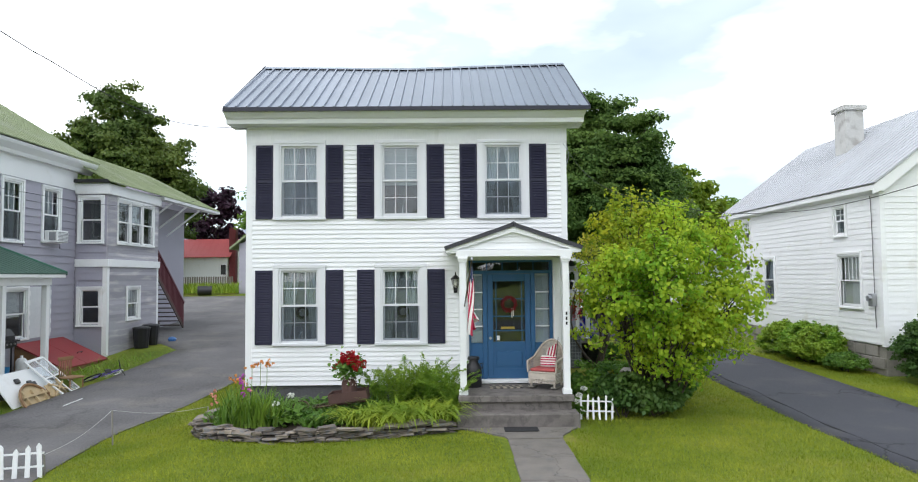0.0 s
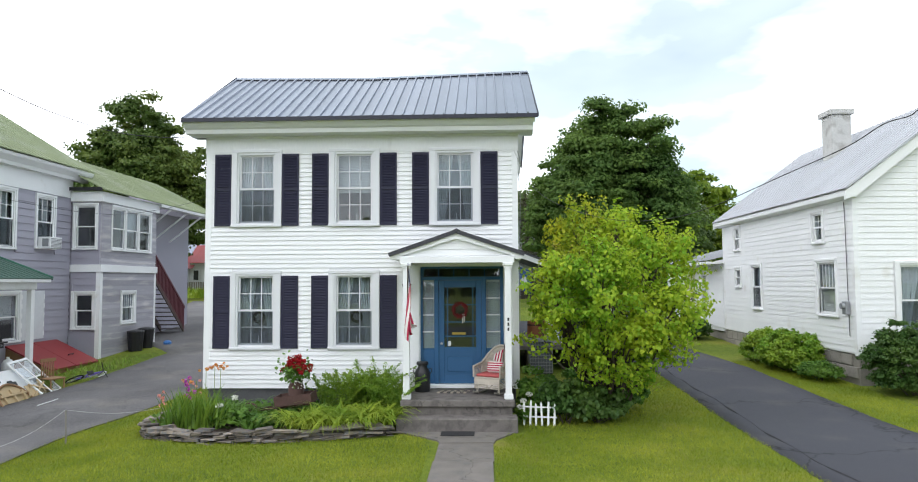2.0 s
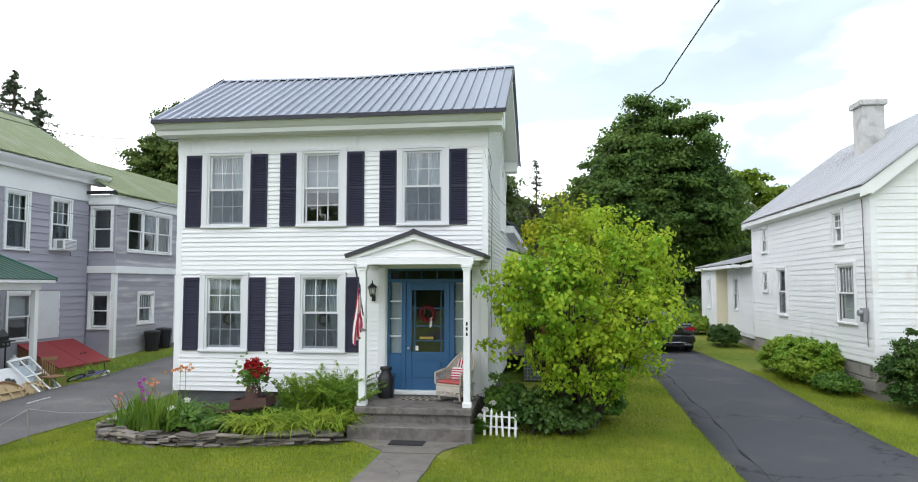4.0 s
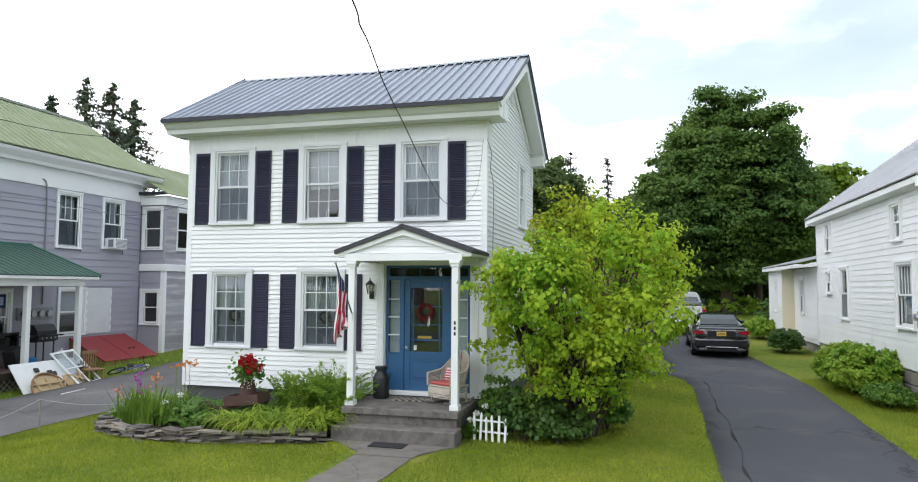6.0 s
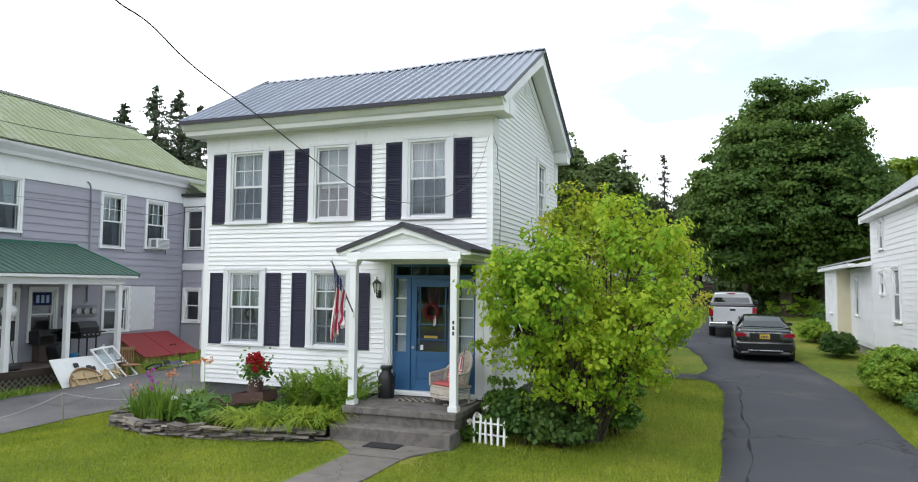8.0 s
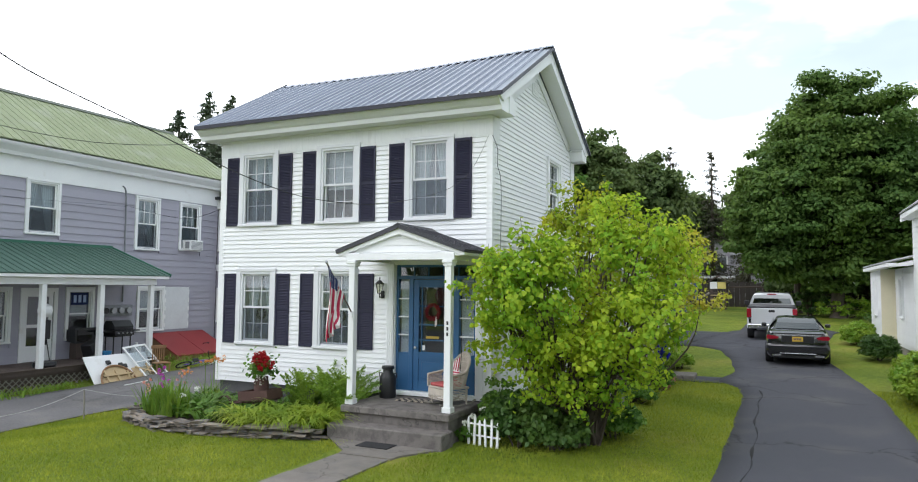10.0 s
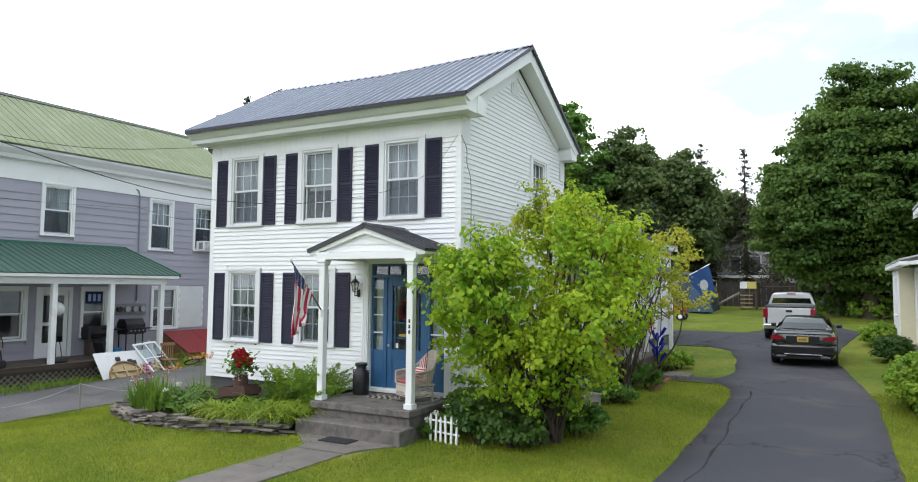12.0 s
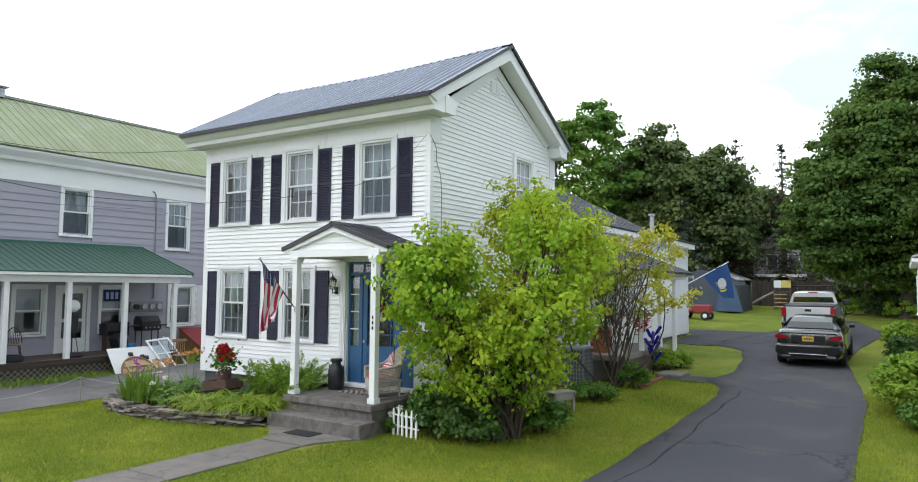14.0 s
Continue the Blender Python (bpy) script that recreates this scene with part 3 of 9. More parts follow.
            return g.mesh("curtain", BLIND if inner == "blind" else CURTAIN)
        part("blind" if inner == "blind" else "curtain", once(key + ("c",), curtain_mesh), None, fr, m=m)
        if inner == "curtain":
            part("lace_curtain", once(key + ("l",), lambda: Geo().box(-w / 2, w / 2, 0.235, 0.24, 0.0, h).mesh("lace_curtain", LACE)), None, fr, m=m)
    return fr


def shutter(house, m, w, h):
    """A louvred shutter hung flat on the wall; m at the middle of its foot."""
    def frame_mesh():
        g = Geo()
        for s in (-1, 1):
            g.box(s * w / 2 - (0.045 if s > 0 else 0), s * w / 2 + (0.045 if s < 0 else 0), -0.035, -0.004, 0, h, 0.004)
        for z in (0, h * 0.49, h - 0.06):
            g.box(-w / 2 + 0.045, w / 2 - 0.045, -0.033, -0.004, z, z + 0.06)
        g.box(-w / 2 + 0.04, w / 2 - 0.04, -0.008, -0.004, 0.02, h - 0.02)
        return g.mesh("shutter", NAVY)
    def slats():
        g = Geo()
        z = 0.07
        while z < h - 0.08:
            if not (h * 0.49 - 0.02 < z < h * 0.49 + 0.06):
                g.add([(-w / 2 + 0.045, -0.010, z + 0.030), (w / 2 - 0.045, -0.010, z + 0.030), (w / 2 - 0.045, -0.030, z), (-w / 2 + 0.045, -0.030, z),
                       (-w / 2 + 0.045, -0.010, z + 0.022), (w / 2 - 0.045, -0.010, z + 0.022), (w / 2 - 0.045, -0.026, z - 0.006), (-w / 2 + 0.045, -0.026, z - 0.006)],
                      [(0, 1, 2, 3), (4, 7, 6, 5), (2, 3, 7, 6)])
            z += 0.036
        return g.mesh("louvres", NAVY)
    s = part("shutter", once(("sh", round(h, 2)), frame_mesh), None, house, m=m)
    tagged(part("louvres", once(("sl", round(h, 2)), slats), None, s, m=m), kind="stuff")
    return s


def ribbed_roof(parent, a, b, eave_a, eave_b, step, mat, rib=0.022, thick=0.03, name="roof", piece="roof_panel", over=0.0):
    """A metal roof slope from ridge a-b down to eave_a-eave_b: sheets side by side, each with its raised rib."""
    a, b, c, d = Vector(a), Vector(b), Vector(eave_b), Vector(eave_a)
    n = (b - a).cross(d - a).normalized()
    if n.z < 0:
        n = -n
    base = Geo().add([p + n * -thick for p in (a, b, c, d)] + [p - n * 0.002 for p in (a, b, c, d)], [(0, 1, 2, 3), (4, 7, 6, 5), (0, 4, 5, 1), (1, 5, 6, 2), (2, 6, 7, 3), (3, 7, 4, 0)])
    roof = part(name, base, mat, parent)
    count = max(1, round(max((b - a).length, (c - d).length) / step))
    for i in range(count):
        u0, u1 = i / count, (i + 1) / count
        t0, t1, e0, e1 = a.lerp(b, u0), a.lerp(b, u1), d.lerp(c, u0), d.lerp(c, u1)
        g = Geo()
        prof = [(0.0, 0.0), (0.0, rib), (0.09, rib), (0.13, 0.004), (0.36, 0.004), (0.40, 0.011), (0.44, 0.004), (0.66, 0.004), (0.70, 0.011), (0.74, 0.004), (0.998, 0.002)] if rib < 0.04 else [(0.0, 0.0), (0.03, rib), (0.15, rib), (0.21, 0.004), (0.998, 0.002)]
        vs = [t0.lerp(t1, u) + n * z for u, z in prof] + [e0.lerp(e1, u) + n * z for u, z in prof]
        k = len(prof)
        g.add(vs, [(q, q + 1, k + q + 1, k + q) for q in range(k - 1)] + [tuple(range(k, 2 * k))])
        part(piece, g, mat, roof)
    return roof


def shingle_roof(parent, a, b, eave_a, eave_b, mat, step=0.16, name="roof"):
    a, b, c, d = Vector(a), Vector(b), Vector(eave_b), Vector(eave_a)
    n = (b - a).cross(d - a).normalized()
    if n.z < 0:
        n = -n
    roof = part(name, Geo().add([p - n * 0.06 for p in (a, b, c, d)] + [p - n * 0.002 for p in (a, b, c, d)], [(0, 1, 2, 3), (4, 7, 6, 5), (0, 4, 5, 1), (1, 5, 6, 2), (2, 6, 7, 3), (3, 7, 4, 0)]), mat, parent)
    rows = max(1, int((d - a).length / step))
    for i in range(rows):
        u0, u1 = i / rows, (i + 1) / rows
        p, q, r, s = a.lerp(d, u0), b.lerp(c, u0), b.lerp(c, u1), a.lerp(d, u1)
        part("shingle_course", Geo().add([p + n * 0.001, q + n * 0.001, r + n * 0.012, s + n * 0.012, r, s], [(0, 1, 2, 3), (3, 2, 4, 5)]), mat, roof)
    return roof


# ---- the white house ----
HX0, HX1, HY0, HY1 = -4.49, 2.57, 15.27, 21.25
BASE, SOFFIT, FRIEZE_Z = 0.57, 6.27, 5.88
house = thing("house", "two-storey white clapboard house with navy shutters and grey metal roof", "house", ((HX0 + HX1) / 2, HY0, 0))
LAP = 0.1035
board_white = board_mesh("board", WHITE, LAP, 0.030)
# unseen dark sheets added behind the front windows to keep the rooms dark
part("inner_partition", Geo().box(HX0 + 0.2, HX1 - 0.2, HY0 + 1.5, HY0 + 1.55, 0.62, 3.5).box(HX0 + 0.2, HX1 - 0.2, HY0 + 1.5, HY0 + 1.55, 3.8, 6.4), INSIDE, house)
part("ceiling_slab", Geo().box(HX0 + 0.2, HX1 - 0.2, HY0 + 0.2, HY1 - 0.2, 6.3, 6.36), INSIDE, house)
SASH_W, SASH_H = 0.81, 1.55
up_x = [-3.335, -1.10, 1.18]
front_holes = [(x - SASH_W / 2, x + SASH_W / 2, 4.29, 4.29 + SASH_H) for x in up_x] + [(x - SASH_W / 2, x + SASH_W / 2, 1.53, 1.53 + SASH_H) for x in up_x[:2]]
door_hole = (0.39, 2.25, 0.58, 3.27)
mF = Matrix.Translation((0, HY0, 0))
wall_front = part("wall_front", wall_geo(HX0, HX1, BASE, SOFFIT, front_holes + [door_hole], 0.16), WHITE, house, m=mF)
skip = [(h[0] - 0.165, h[1] + 0.165, h[2] - 0.095, h[3] + 0.115) for h in front_holes] + [(0.20, 2.42, 0.5, 3.30)]
side_boards(wall_front, mF, HX0 + 0.10, HX1 - 0.10, BASE, FRIEZE_Z + 0.1, skip, LAP, board_white)
mR = Matrix.Translation((HX1, HY0, 0)) @ pose(0, 0, 0, 0, 0, 90)
DEEP = HY1 - HY0
RIDGE_Y, RIDGE_Z = 17.97, 8.47
side_hole = (3.72, 4.55, 4.45, 5.95)
wall_right = part("wall_right", wall_geo(0.16, DEEP, BASE, 6.3, [side_hole], 0.16, (RIDGE_Y - HY0, 8.15)), WHITE, house, m=mR)
side_boards(wall_right, mR, 0.10, DEEP - 0.10, BASE, 6.3, [(side_hole[0] - 0.18, side_hole[1] + 0.18, side_hole[2] - 0.11, side_hole[3] + 0.13)], LAP, board_white, (RIDGE_Y - HY0, 8.1))
mL = Matrix.Translation((HX0, HY1, 0)) @ pose(0, 0, 0, 0, 0, -90)
wall_left = part("wall_left", wall_geo(0, DEEP - 0.16, BASE, 6.3, [], 0.16, (HY1 - RIDGE_Y, 8.15)), WHITE, house, m=mL)
side_boards(wall_left, mL, 0.10, DEEP - 0.10, BASE, 6.3, [], LAP, board_white, (HY1 - RIDGE_Y, 8.1))
part("wall_back", Geo().box(HX0 + 0.16, HX1 - 0.16, HY1 - 0.16, HY1, BASE, 6.3), WHITE, house)
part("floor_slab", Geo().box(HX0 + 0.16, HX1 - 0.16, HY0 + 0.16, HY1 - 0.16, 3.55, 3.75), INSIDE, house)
part("floor_slab", Geo().box(HX0 + 0.16, HX1 - 0.16, HY0 + 0.16, HY1 - 0.16, 0.45, 0.6), WOODDARK, house)
part("foundation", Geo().box(HX0 + 0.06, HX1 - 0.06, HY0 + 0.06, HY1 - 0.06, -0.4, BASE - 0.003), STONEDARK, house, "dark rubble stone foundation")
for x, y in ((HX0, HY0), (HX1, HY0), (HX1, HY1), (HX0, HY1)):
    sx, sy = (1 if x < 0 else -1), (1 if y < 18 else -1)
    g = Geo().prism([(x - sx * 0.025, y - sy * 0.025), (x + sx * 0.11, y - sy * 0.025), (x + sx * 0.11, y - sy * 0.002), (x - sx * 0.002, y - sy * 0.002), (x - sx * 0.002, y + sy * 0.11), (x - sx * 0.025, y + sy * 0.11)], 2, BASE - 0.01, SOFFIT)
    part("corner_board", g, TRIM, house)
part("frieze", Geo().box(HX0 - 0.035, HX1 + 0.035, HY0 - 0.034, HY0 - 0.001, FRIEZE_Z, SOFFIT - 0.004), FRIEZE, house, "streaked white frieze board")
for k in range(44):
    x = HX0 - 0.03 + k * 0.162
    part("frieze_board", Geo().box(x + 0.002, min(x + 0.157, HX1 + 0.032), HY0 - 0.040, HY0 - 0.035, FRIEZE_Z + 0.03, SOFFIT - 0.055), FRIEZE, house)
part("bed_moulding", Geo().prism([(HY0 - 0.036, SOFFIT - 0.055), (HY0 - 0.062, SOFFIT - 0.045), (HY0 - 0.075, SOFFIT - 0.005), (HY0 - 0.036, SOFFIT - 0.005)], 0, HX0 - 0.05, HX1 + 0.05), TRIM, house)
for y0 in (HY0 + 0.0, HY1 - 0.34):
    part("corner_block", Geo().box(HX1 + 0.026, HX1 + 0.045, y0, y0 + 0.34, 5.72, SOFFIT - 0.004), FRIEZE, house)
# the boxed cornice: crown, fascia and returns round the gable
EV = 14.68
crown = [(HY0, SOFFIT), (EV + 0.20, SOFFIT), (EV + 0.18, SOFFIT + 0.09), (EV + 0.12, SOFFIT + 0.12), (EV + 0.04, SOFFIT + 0.20), (EV, SOFFIT + 0.21), (EV, SOFFIT + 0.235), (HY0, SOFFIT + 0.50)]
part("cornice", Geo().prism(crown, 0, HX0 - 0.36, HX1 + 0.36), TRIM, house, "deep white boxed cornice")
crown_back = [(HY1, SOFFIT), (HY1 + 0.05, SOFFIT), (HY1 + 0.16, SOFFIT + 0.26), (HY1 + 0.2, SOFFIT + 0.33), (HY1, SOFFIT + 0.62)]
part("cornice", Geo().prism(crown_back, 0, HX0 - 0.36, HX1 + 0.36), TRIM, house)
for x0, x1 in ((HX1 + 0.002, HX1 + 0.38), (HX0 - 0.38, HX0 - 0.002)):
    part("cornice_return", Geo().prism([(HY0 - 0.01, SOFFIT + 0.01), (HY0 + 0.34, SOFFIT + 0.01), (HY0 + 0.42, SOFFIT + 0.24), (HY0 + 0.46, SOFFIT + 0.28), (HY0 - 0.01, SOFFIT + 0.42)], 0, x0, x1), TRIM, house)
    part("cornice_return", Geo().prism([(HY1 + 0.05, SOFFIT + 0.01), (HY1 - 0.34, SOFFIT + 0.01), (HY1 - 0.42, SOFFIT + 0.24), (HY1 - 0.46, SOFFIT + 0.28), (HY1 + 0.05, SOFFIT + 0.42)], 0, x0, x1), TRIM, house)
TIP0, TIP1, TIP_Z = 14.64, 21.46, 6.56
for x0, x1 in ((HX1 + 0.05, HX1 + 0.40), (HX0 - 0.40, HX0 - 0.05)):
    for ya in (TIP0 + 0.03, TIP1 - 0.03):
        g = Geo()
        rise = 0.30
        g.prism([(ya, TIP_Z - 0.04), (RIDGE_Y, RIDGE_Z - 0.05), (RIDGE_Y, RIDGE_Z - 0.05 - rise), (ya + (0.25 if ya < 18 else -0.25), TIP_Z - 0.12)], 0, x0, x1)
        part("rake_board", g, TRIM, house)
for ya, yb in ((HY0 + 0.35, RIDGE_Y), (HY1 - 0.35, RIDGE_Y)):
    za = SOFFIT + 0.35
    part("rake_frieze", Geo().prism([(ya, za), (yb, 8.02), (yb, 7.78), (ya + (0.25 if ya < 18 else -0.25), za - 0.10)], 0, HX1 + 0.003, HX1 + 0.048), FRIEZE, house)
# the old ridge sags in the middle
XM, ZM, ZL, ZR = -1.1, 8.375, 8.43, 8.50
for tip in (TIP0, TIP1):
    ribbed_roof(house, (HX0 - 0.34, RIDGE_Y, ZL), (XM, RIDGE_Y, ZM), (HX0 - 0.34, tip, TIP_Z), (XM, tip, TIP_Z - 0.02), 0.23, ROOF, rib=0.045)
    ribbed_roof(house, (XM, RIDGE_Y, ZM), (HX1 + 0.44, RIDGE_Y, ZR), (XM, tip, TIP_Z - 0.02), (HX1 + 0.44, tip, TIP_Z), 0.23, ROOF, rib=0.045)
for xa, za, xb, zb in ((HX0 - 0.35, ZL, XM, ZM), (XM, ZM, HX1 + 0.45, ZR)):
    g = Geo()
    g.add([(x, RIDGE_Y + dy, z + dz) for x, z in ((xa, za), (xb, zb)) for dy, dz in ((-0.13, -0.035), (0, 0.05), (0.13, -0.035), (0, 0.02))], [(0, 1, 5, 4), (1, 2, 6, 5), (2, 3, 7, 6), (3, 0, 4, 7), (0, 3, 2, 1), (4, 5, 6, 7)])
    part("ridge_cap", g, ROOF, house)
part("drip_edge", Geo().box(HX0 - 0.345, HX1 + 0.445, TIP0 - 0.018, TIP0 + 0.01, TIP_Z - 0.075, TIP_Z + 0.012), ROOFEDGE, house, "dark metal drip edge")
for xe in (HX1 + 0.445, HX0 - 0.37):
    for yt in (TIP0, TIP1):
        part("rake_flashing", Geo().prism([(yt, TIP_Z - 0.06), (RIDGE_Y, RIDGE_Z - 0.05), (RIDGE_Y, RIDGE_Z + 0.03), (yt, TIP_Z + 0.02)], 0, xe, xe + 0.025), ROOFEDGE, house)
for x in up_x:
    for z in ((4.29, 1.53) if x < 1 else (4.29,)):
        window(house, Matrix.Translation((x, HY0 - 0.02, z)), SASH_W, SASH_H, paint=CASING, inner="curtain" if x != -1.10 or z < 2 else "blind")
        for s in (-1, 1):
            shutter(house, Matrix.Translation((x + s * (SASH_W / 2 + 0.17 + 0.20), HY0 - 0.022, z - 0.075)), 0.385, 1.645 if z > 2 else 1.63)
window(house, mR @ Matrix.Translation((4.13, -0.02, 4.45)), 0.83, 1.50, inner="blind")
vent = part("gable_vent", Geo().box(2.42, 2.86, -0.05, 0.0, 7.34, 7.66, 0.005), TRIM, house, m=mR)
for k in range(6):
    for s in (0, 1):
        part("vent_slat", Geo().box(2.46 + 0.19 * s, 2.62 + 0.19 * s, -0.066, -0.051, 7.385 + k * 0.042, 7.405 + k * 0.042), OLDWHITE, vent, m=mR)

# entrance: pilasters, transom, side lights, door
for x in (0.20, 2.25):
    part("pilaster", Geo().box(x, x + 0.17, HY0 - 0.045, HY0 + 0.02, 0.58, 3.30, 0.006).box(x + 0.03, x + 0.05, HY0 - 0.055, HY0 - 0.044, 0.75, 3.15).box(x + 0.075, x + 0.095, HY0 - 0.055, HY0 - 0.044, 0.75, 3.15).box(x + 0.12, x + 0.14, HY0 - 0.055, HY0 - 0.044, 0.75, 3.15), TRIM, house)
DY = HY0 + 0.06
entry = part("door_frame", Geo().box(0.37, 2.25, DY, DY + 0.08, 3.22, 3.28).box(0.37, 0.44, DY, DY + 0.08, 0.58, 3.22).box(2.18, 2.25, DY, DY + 0.08, 0.58, 3.22)
             .box(0.44, 2.18, DY, DY + 0.08, 2.97, 3.04).box(0.70, 0.80, DY - 0.02, DY + 0.08, 0.66, 2.97, 0.006).box(1.76, 1.86, DY - 0.02, DY + 0.08, 0.66, 2.97, 0.006)
             .box(0.44, 0.70, DY + 0.01, DY + 0.07, 0.66, 1.42, 0.006).box(1.86, 2.18, DY + 0.01, DY + 0.07, 0.66, 1.42, 0.006), BLUE, house, "blue painted door surround with side lights")
part("threshold", Geo().box(0.37, 2.25, HY0 - 0.08, DY + 0.1, 0.575, 0.66, 0.01), TRIM, entry, "white painted threshold")
for k in range(5):
    x0 = 0.46 + k * 0.345
    part("transom_pane", Geo().box(x0, x0 + 0.325, DY + 0.03, DY + 0.035, 3.045, 3.215), GLASS, entry)
    part("transom_bar", Geo().box(x0 - 0.02, x0, DY + 0.01, DY + 0.06, 3.04, 3.22), BLUE, entry)
for x0, x1 in ((0.44, 0.70), (1.86, 2.18)):
    for k in range(4):
        part("side_pane", Geo().box(x0 + 0.02, x1 - 0.02, DY + 0.03, DY + 0.035, 1.45 + k * 0.375, 1.80 + k * 0.375), GLASS, entry)
        part("side_bar", Geo().box(x0, x1, DY + 0.01, DY + 0.06, 1.42 + k * 0.375, 1.445 + k * 0.375), TRIM if k else BLUE, entry)
    part("side_curtain", Geo().box(x0 + 0.01, x1 - 0.01, DY + 0.11, DY + 0.115, 1.42, 2.97), CURTAIN, entry)
door = part("front_door", Geo().box(0.925, 1.635, DY + 0.018, DY + 0.04, 0.87, 1.32), BLUE, house, "blue panelled door with a tall glazed upper half")
for x0, x1 in ((0.805, 0.925), (1.635, 1.755)):
    part("stile", Geo().box(x0, x1, DY, DY + 0.05, 0.665, 2.96, 0.004), BLUE, door)
for z0, z1 in ((0.665, 0.87), (1.32, 1.47), (2.80, 2.96)):
    part("rail", Geo().box(0.925, 1.635, DY + 0.001, DY + 0.05, z0, z1), BLUE, door)
part("raised_panel", Geo().box(0.99, 1.57, DY + 0.004, DY + 0.02, 0.93, 1.26, 0.012), BLUE, door)
for z0 in (1.70, 2.015, 2.40):
    part("glazing_bar", Geo().box(0.925, 1.635, DY + 0.006, DY + 0.03, z0, z0 + 0.024), BLUE, door)
for x0 in (0.985, 1.555):
    part("glazing_bar", Geo().box(x0, x0 + 0.02, DY + 0.008, DY + 0.029, 1.47, 2.80), BLUE, door)
part("door_glass", Geo().box(0.925, 1.635, DY + 0.030, DY + 0.035, 1.47, 2.80), GLASS, door)
part("letter_slot", Geo().box(1.10, 1.40, DY - 0.012, DY + 0.004, 1.745, 1.80, 0.004), surface("brass", (0.55, 0.40, 0.12), 0.35, 0.1, metal=0.9), door, "brass letter slot")
part("door_knob", Geo().lathe([(0.0, 0.05), (0.03, 0.045), (0.032, 0.03), (0.012, 0.02), (0.012, 0.0)], 14, m=Matrix.Translation((0.865, DY, 1.55)) @ pose(0, 0, 0, 90)), STEEL, door, smooth=True)
part("paper_note", Geo().box(1.0, 1.07, DY + 0.021, DY + 0.024, 1.50, 1.60), TRIM, door, "small white paper note")
part("inner_hall", Geo().box(0.3, 2.3, HY0 + 1.8, HY0 + 1.85, 0.6, 3.5), INSIDE, house)

# porch
porch = part("porch_floor", Geo().box(0.13, 2.42, 13.70, HY0 - 0.05, 0.43, 0.56, 0.015).box(0.18, 2.37, 13.78, HY0 - 0.05, -0.05, 0.43), STEPSTONE, house, "worn grey concrete porch slab")
part("step", Geo().box(0.09, 2.46, 13.33, 13.80, -0.05, 0.275, 0.018), STEPSTONE, house, "worn grey stone step")
for x in (0.235, 2.305):
    post = part("porch_post", Geo().box(x - 0.065, x + 0.065, 13.84, 13.97, 0.66, 3.20, 0.006), TRIM, house)
    part("post_base", Geo().box(x - 0.09, x + 0.09, 13.815, 13.995, 0.56, 0.66, 0.008), TRIM, post)
    part("post_cap", Geo().box(x - 0.085, x + 0.085, 13.82, 13.99, 3.20, 3.25).box(x - 0.105, x + 0.105, 13.80, 14.01, 3.25, 3.31, 0.006), TRIM, post)
part("porch_beam", Geo().box(0.10, 2.44, 13.82, 13.99, 3.31, 3.44, 0.006).box(0.10, 0.26, 13.99, HY0 - 0.05, 3.31, 3.44).box(2.28, 2.44, 13.99, HY0 - 0.05, 3.31, 3.44), TRIM, house)
part("porch_ceiling", Geo().box(0.26, 2.28, 13.99, HY0 - 0.05, 3.38, 3.40), TRIM, house)
PK = (1.265, 3.93)
ped = part("pediment", Geo().prism([(0.02, 3.442), (2.51, 3.442), (2.51, 3.50), (PK[0], PK[1] - 0.03), (0.02, 3.50)], 1, 13.93, 13.99), TRIM, house)
for k in range(3):
    z = 3.46 + k * 0.13
    half = (PK[1] - 0.08 - z) / 0.455 * 1.265
    part("pediment_board", Geo().prism([(13.93, z + 0.135), (13.925, z + 0.135), (13.908, z), (13.93, z)], 0, PK[0] - half * 0.9, PK[0] + half * 0.9), WHITE, ped)
for s in (-1, 1):
    tip = (PK[0] + s * 1.37, 3.455)
    part("porch_rake", Geo().prism([(PK[0], PK[1]), (tip[0], tip[1]), (tip[0] - s * 0.02, tip[1] - 0.07), (PK[0] + s * 0.22, PK[1] - 0.19), (PK[0], PK[1] - 0.13)], 1, 13.84, 13.93), TRIM, house)
    part("eave_return", Geo().box(min(tip[0] - s * 0.06, tip[0] - s * 0.50), max(tip[0] - s * 0.06, tip[0] - s * 0.50), 13.85, 13.925, 3.38, 3.455, 0.008), TRIM, house)
    part("porch_soffit", Geo().prism([(tip[0], tip[1] - 0.02), (PK[0] + s * 1.1, 3.54), (PK[0] + s * 1.1, 3.44), (tip[0] - s * 0.03, tip[1] - 0.06)], 1, 13.94, HY0 - 0.03), TRIM, house)
    ribbed_roof(house, (PK[0], 13.80, PK[1] + 0.04), (PK[0], HY0 - 0.03, PK[1] + 0.04), (tip[0] + s * 0.02, 13.80, tip[1] + 0.04), (tip[0] + s * 0.02, HY0 - 0.03, tip[1] + 0.04), 0.23, ROOFDARK, rib=0.025, thick=0.055, name="porch_roof")
part("ridge_cap", Geo().prism([(PK[0] - 0.12, PK[1] + 0.015), (PK[0], PK[1] + 0.085), (PK[0] + 0.12, PK[1] + 0.015), (PK[0], PK[1] + 0.065)], 1, 13.79, HY0 - 0.03), ROOFDARK, house)

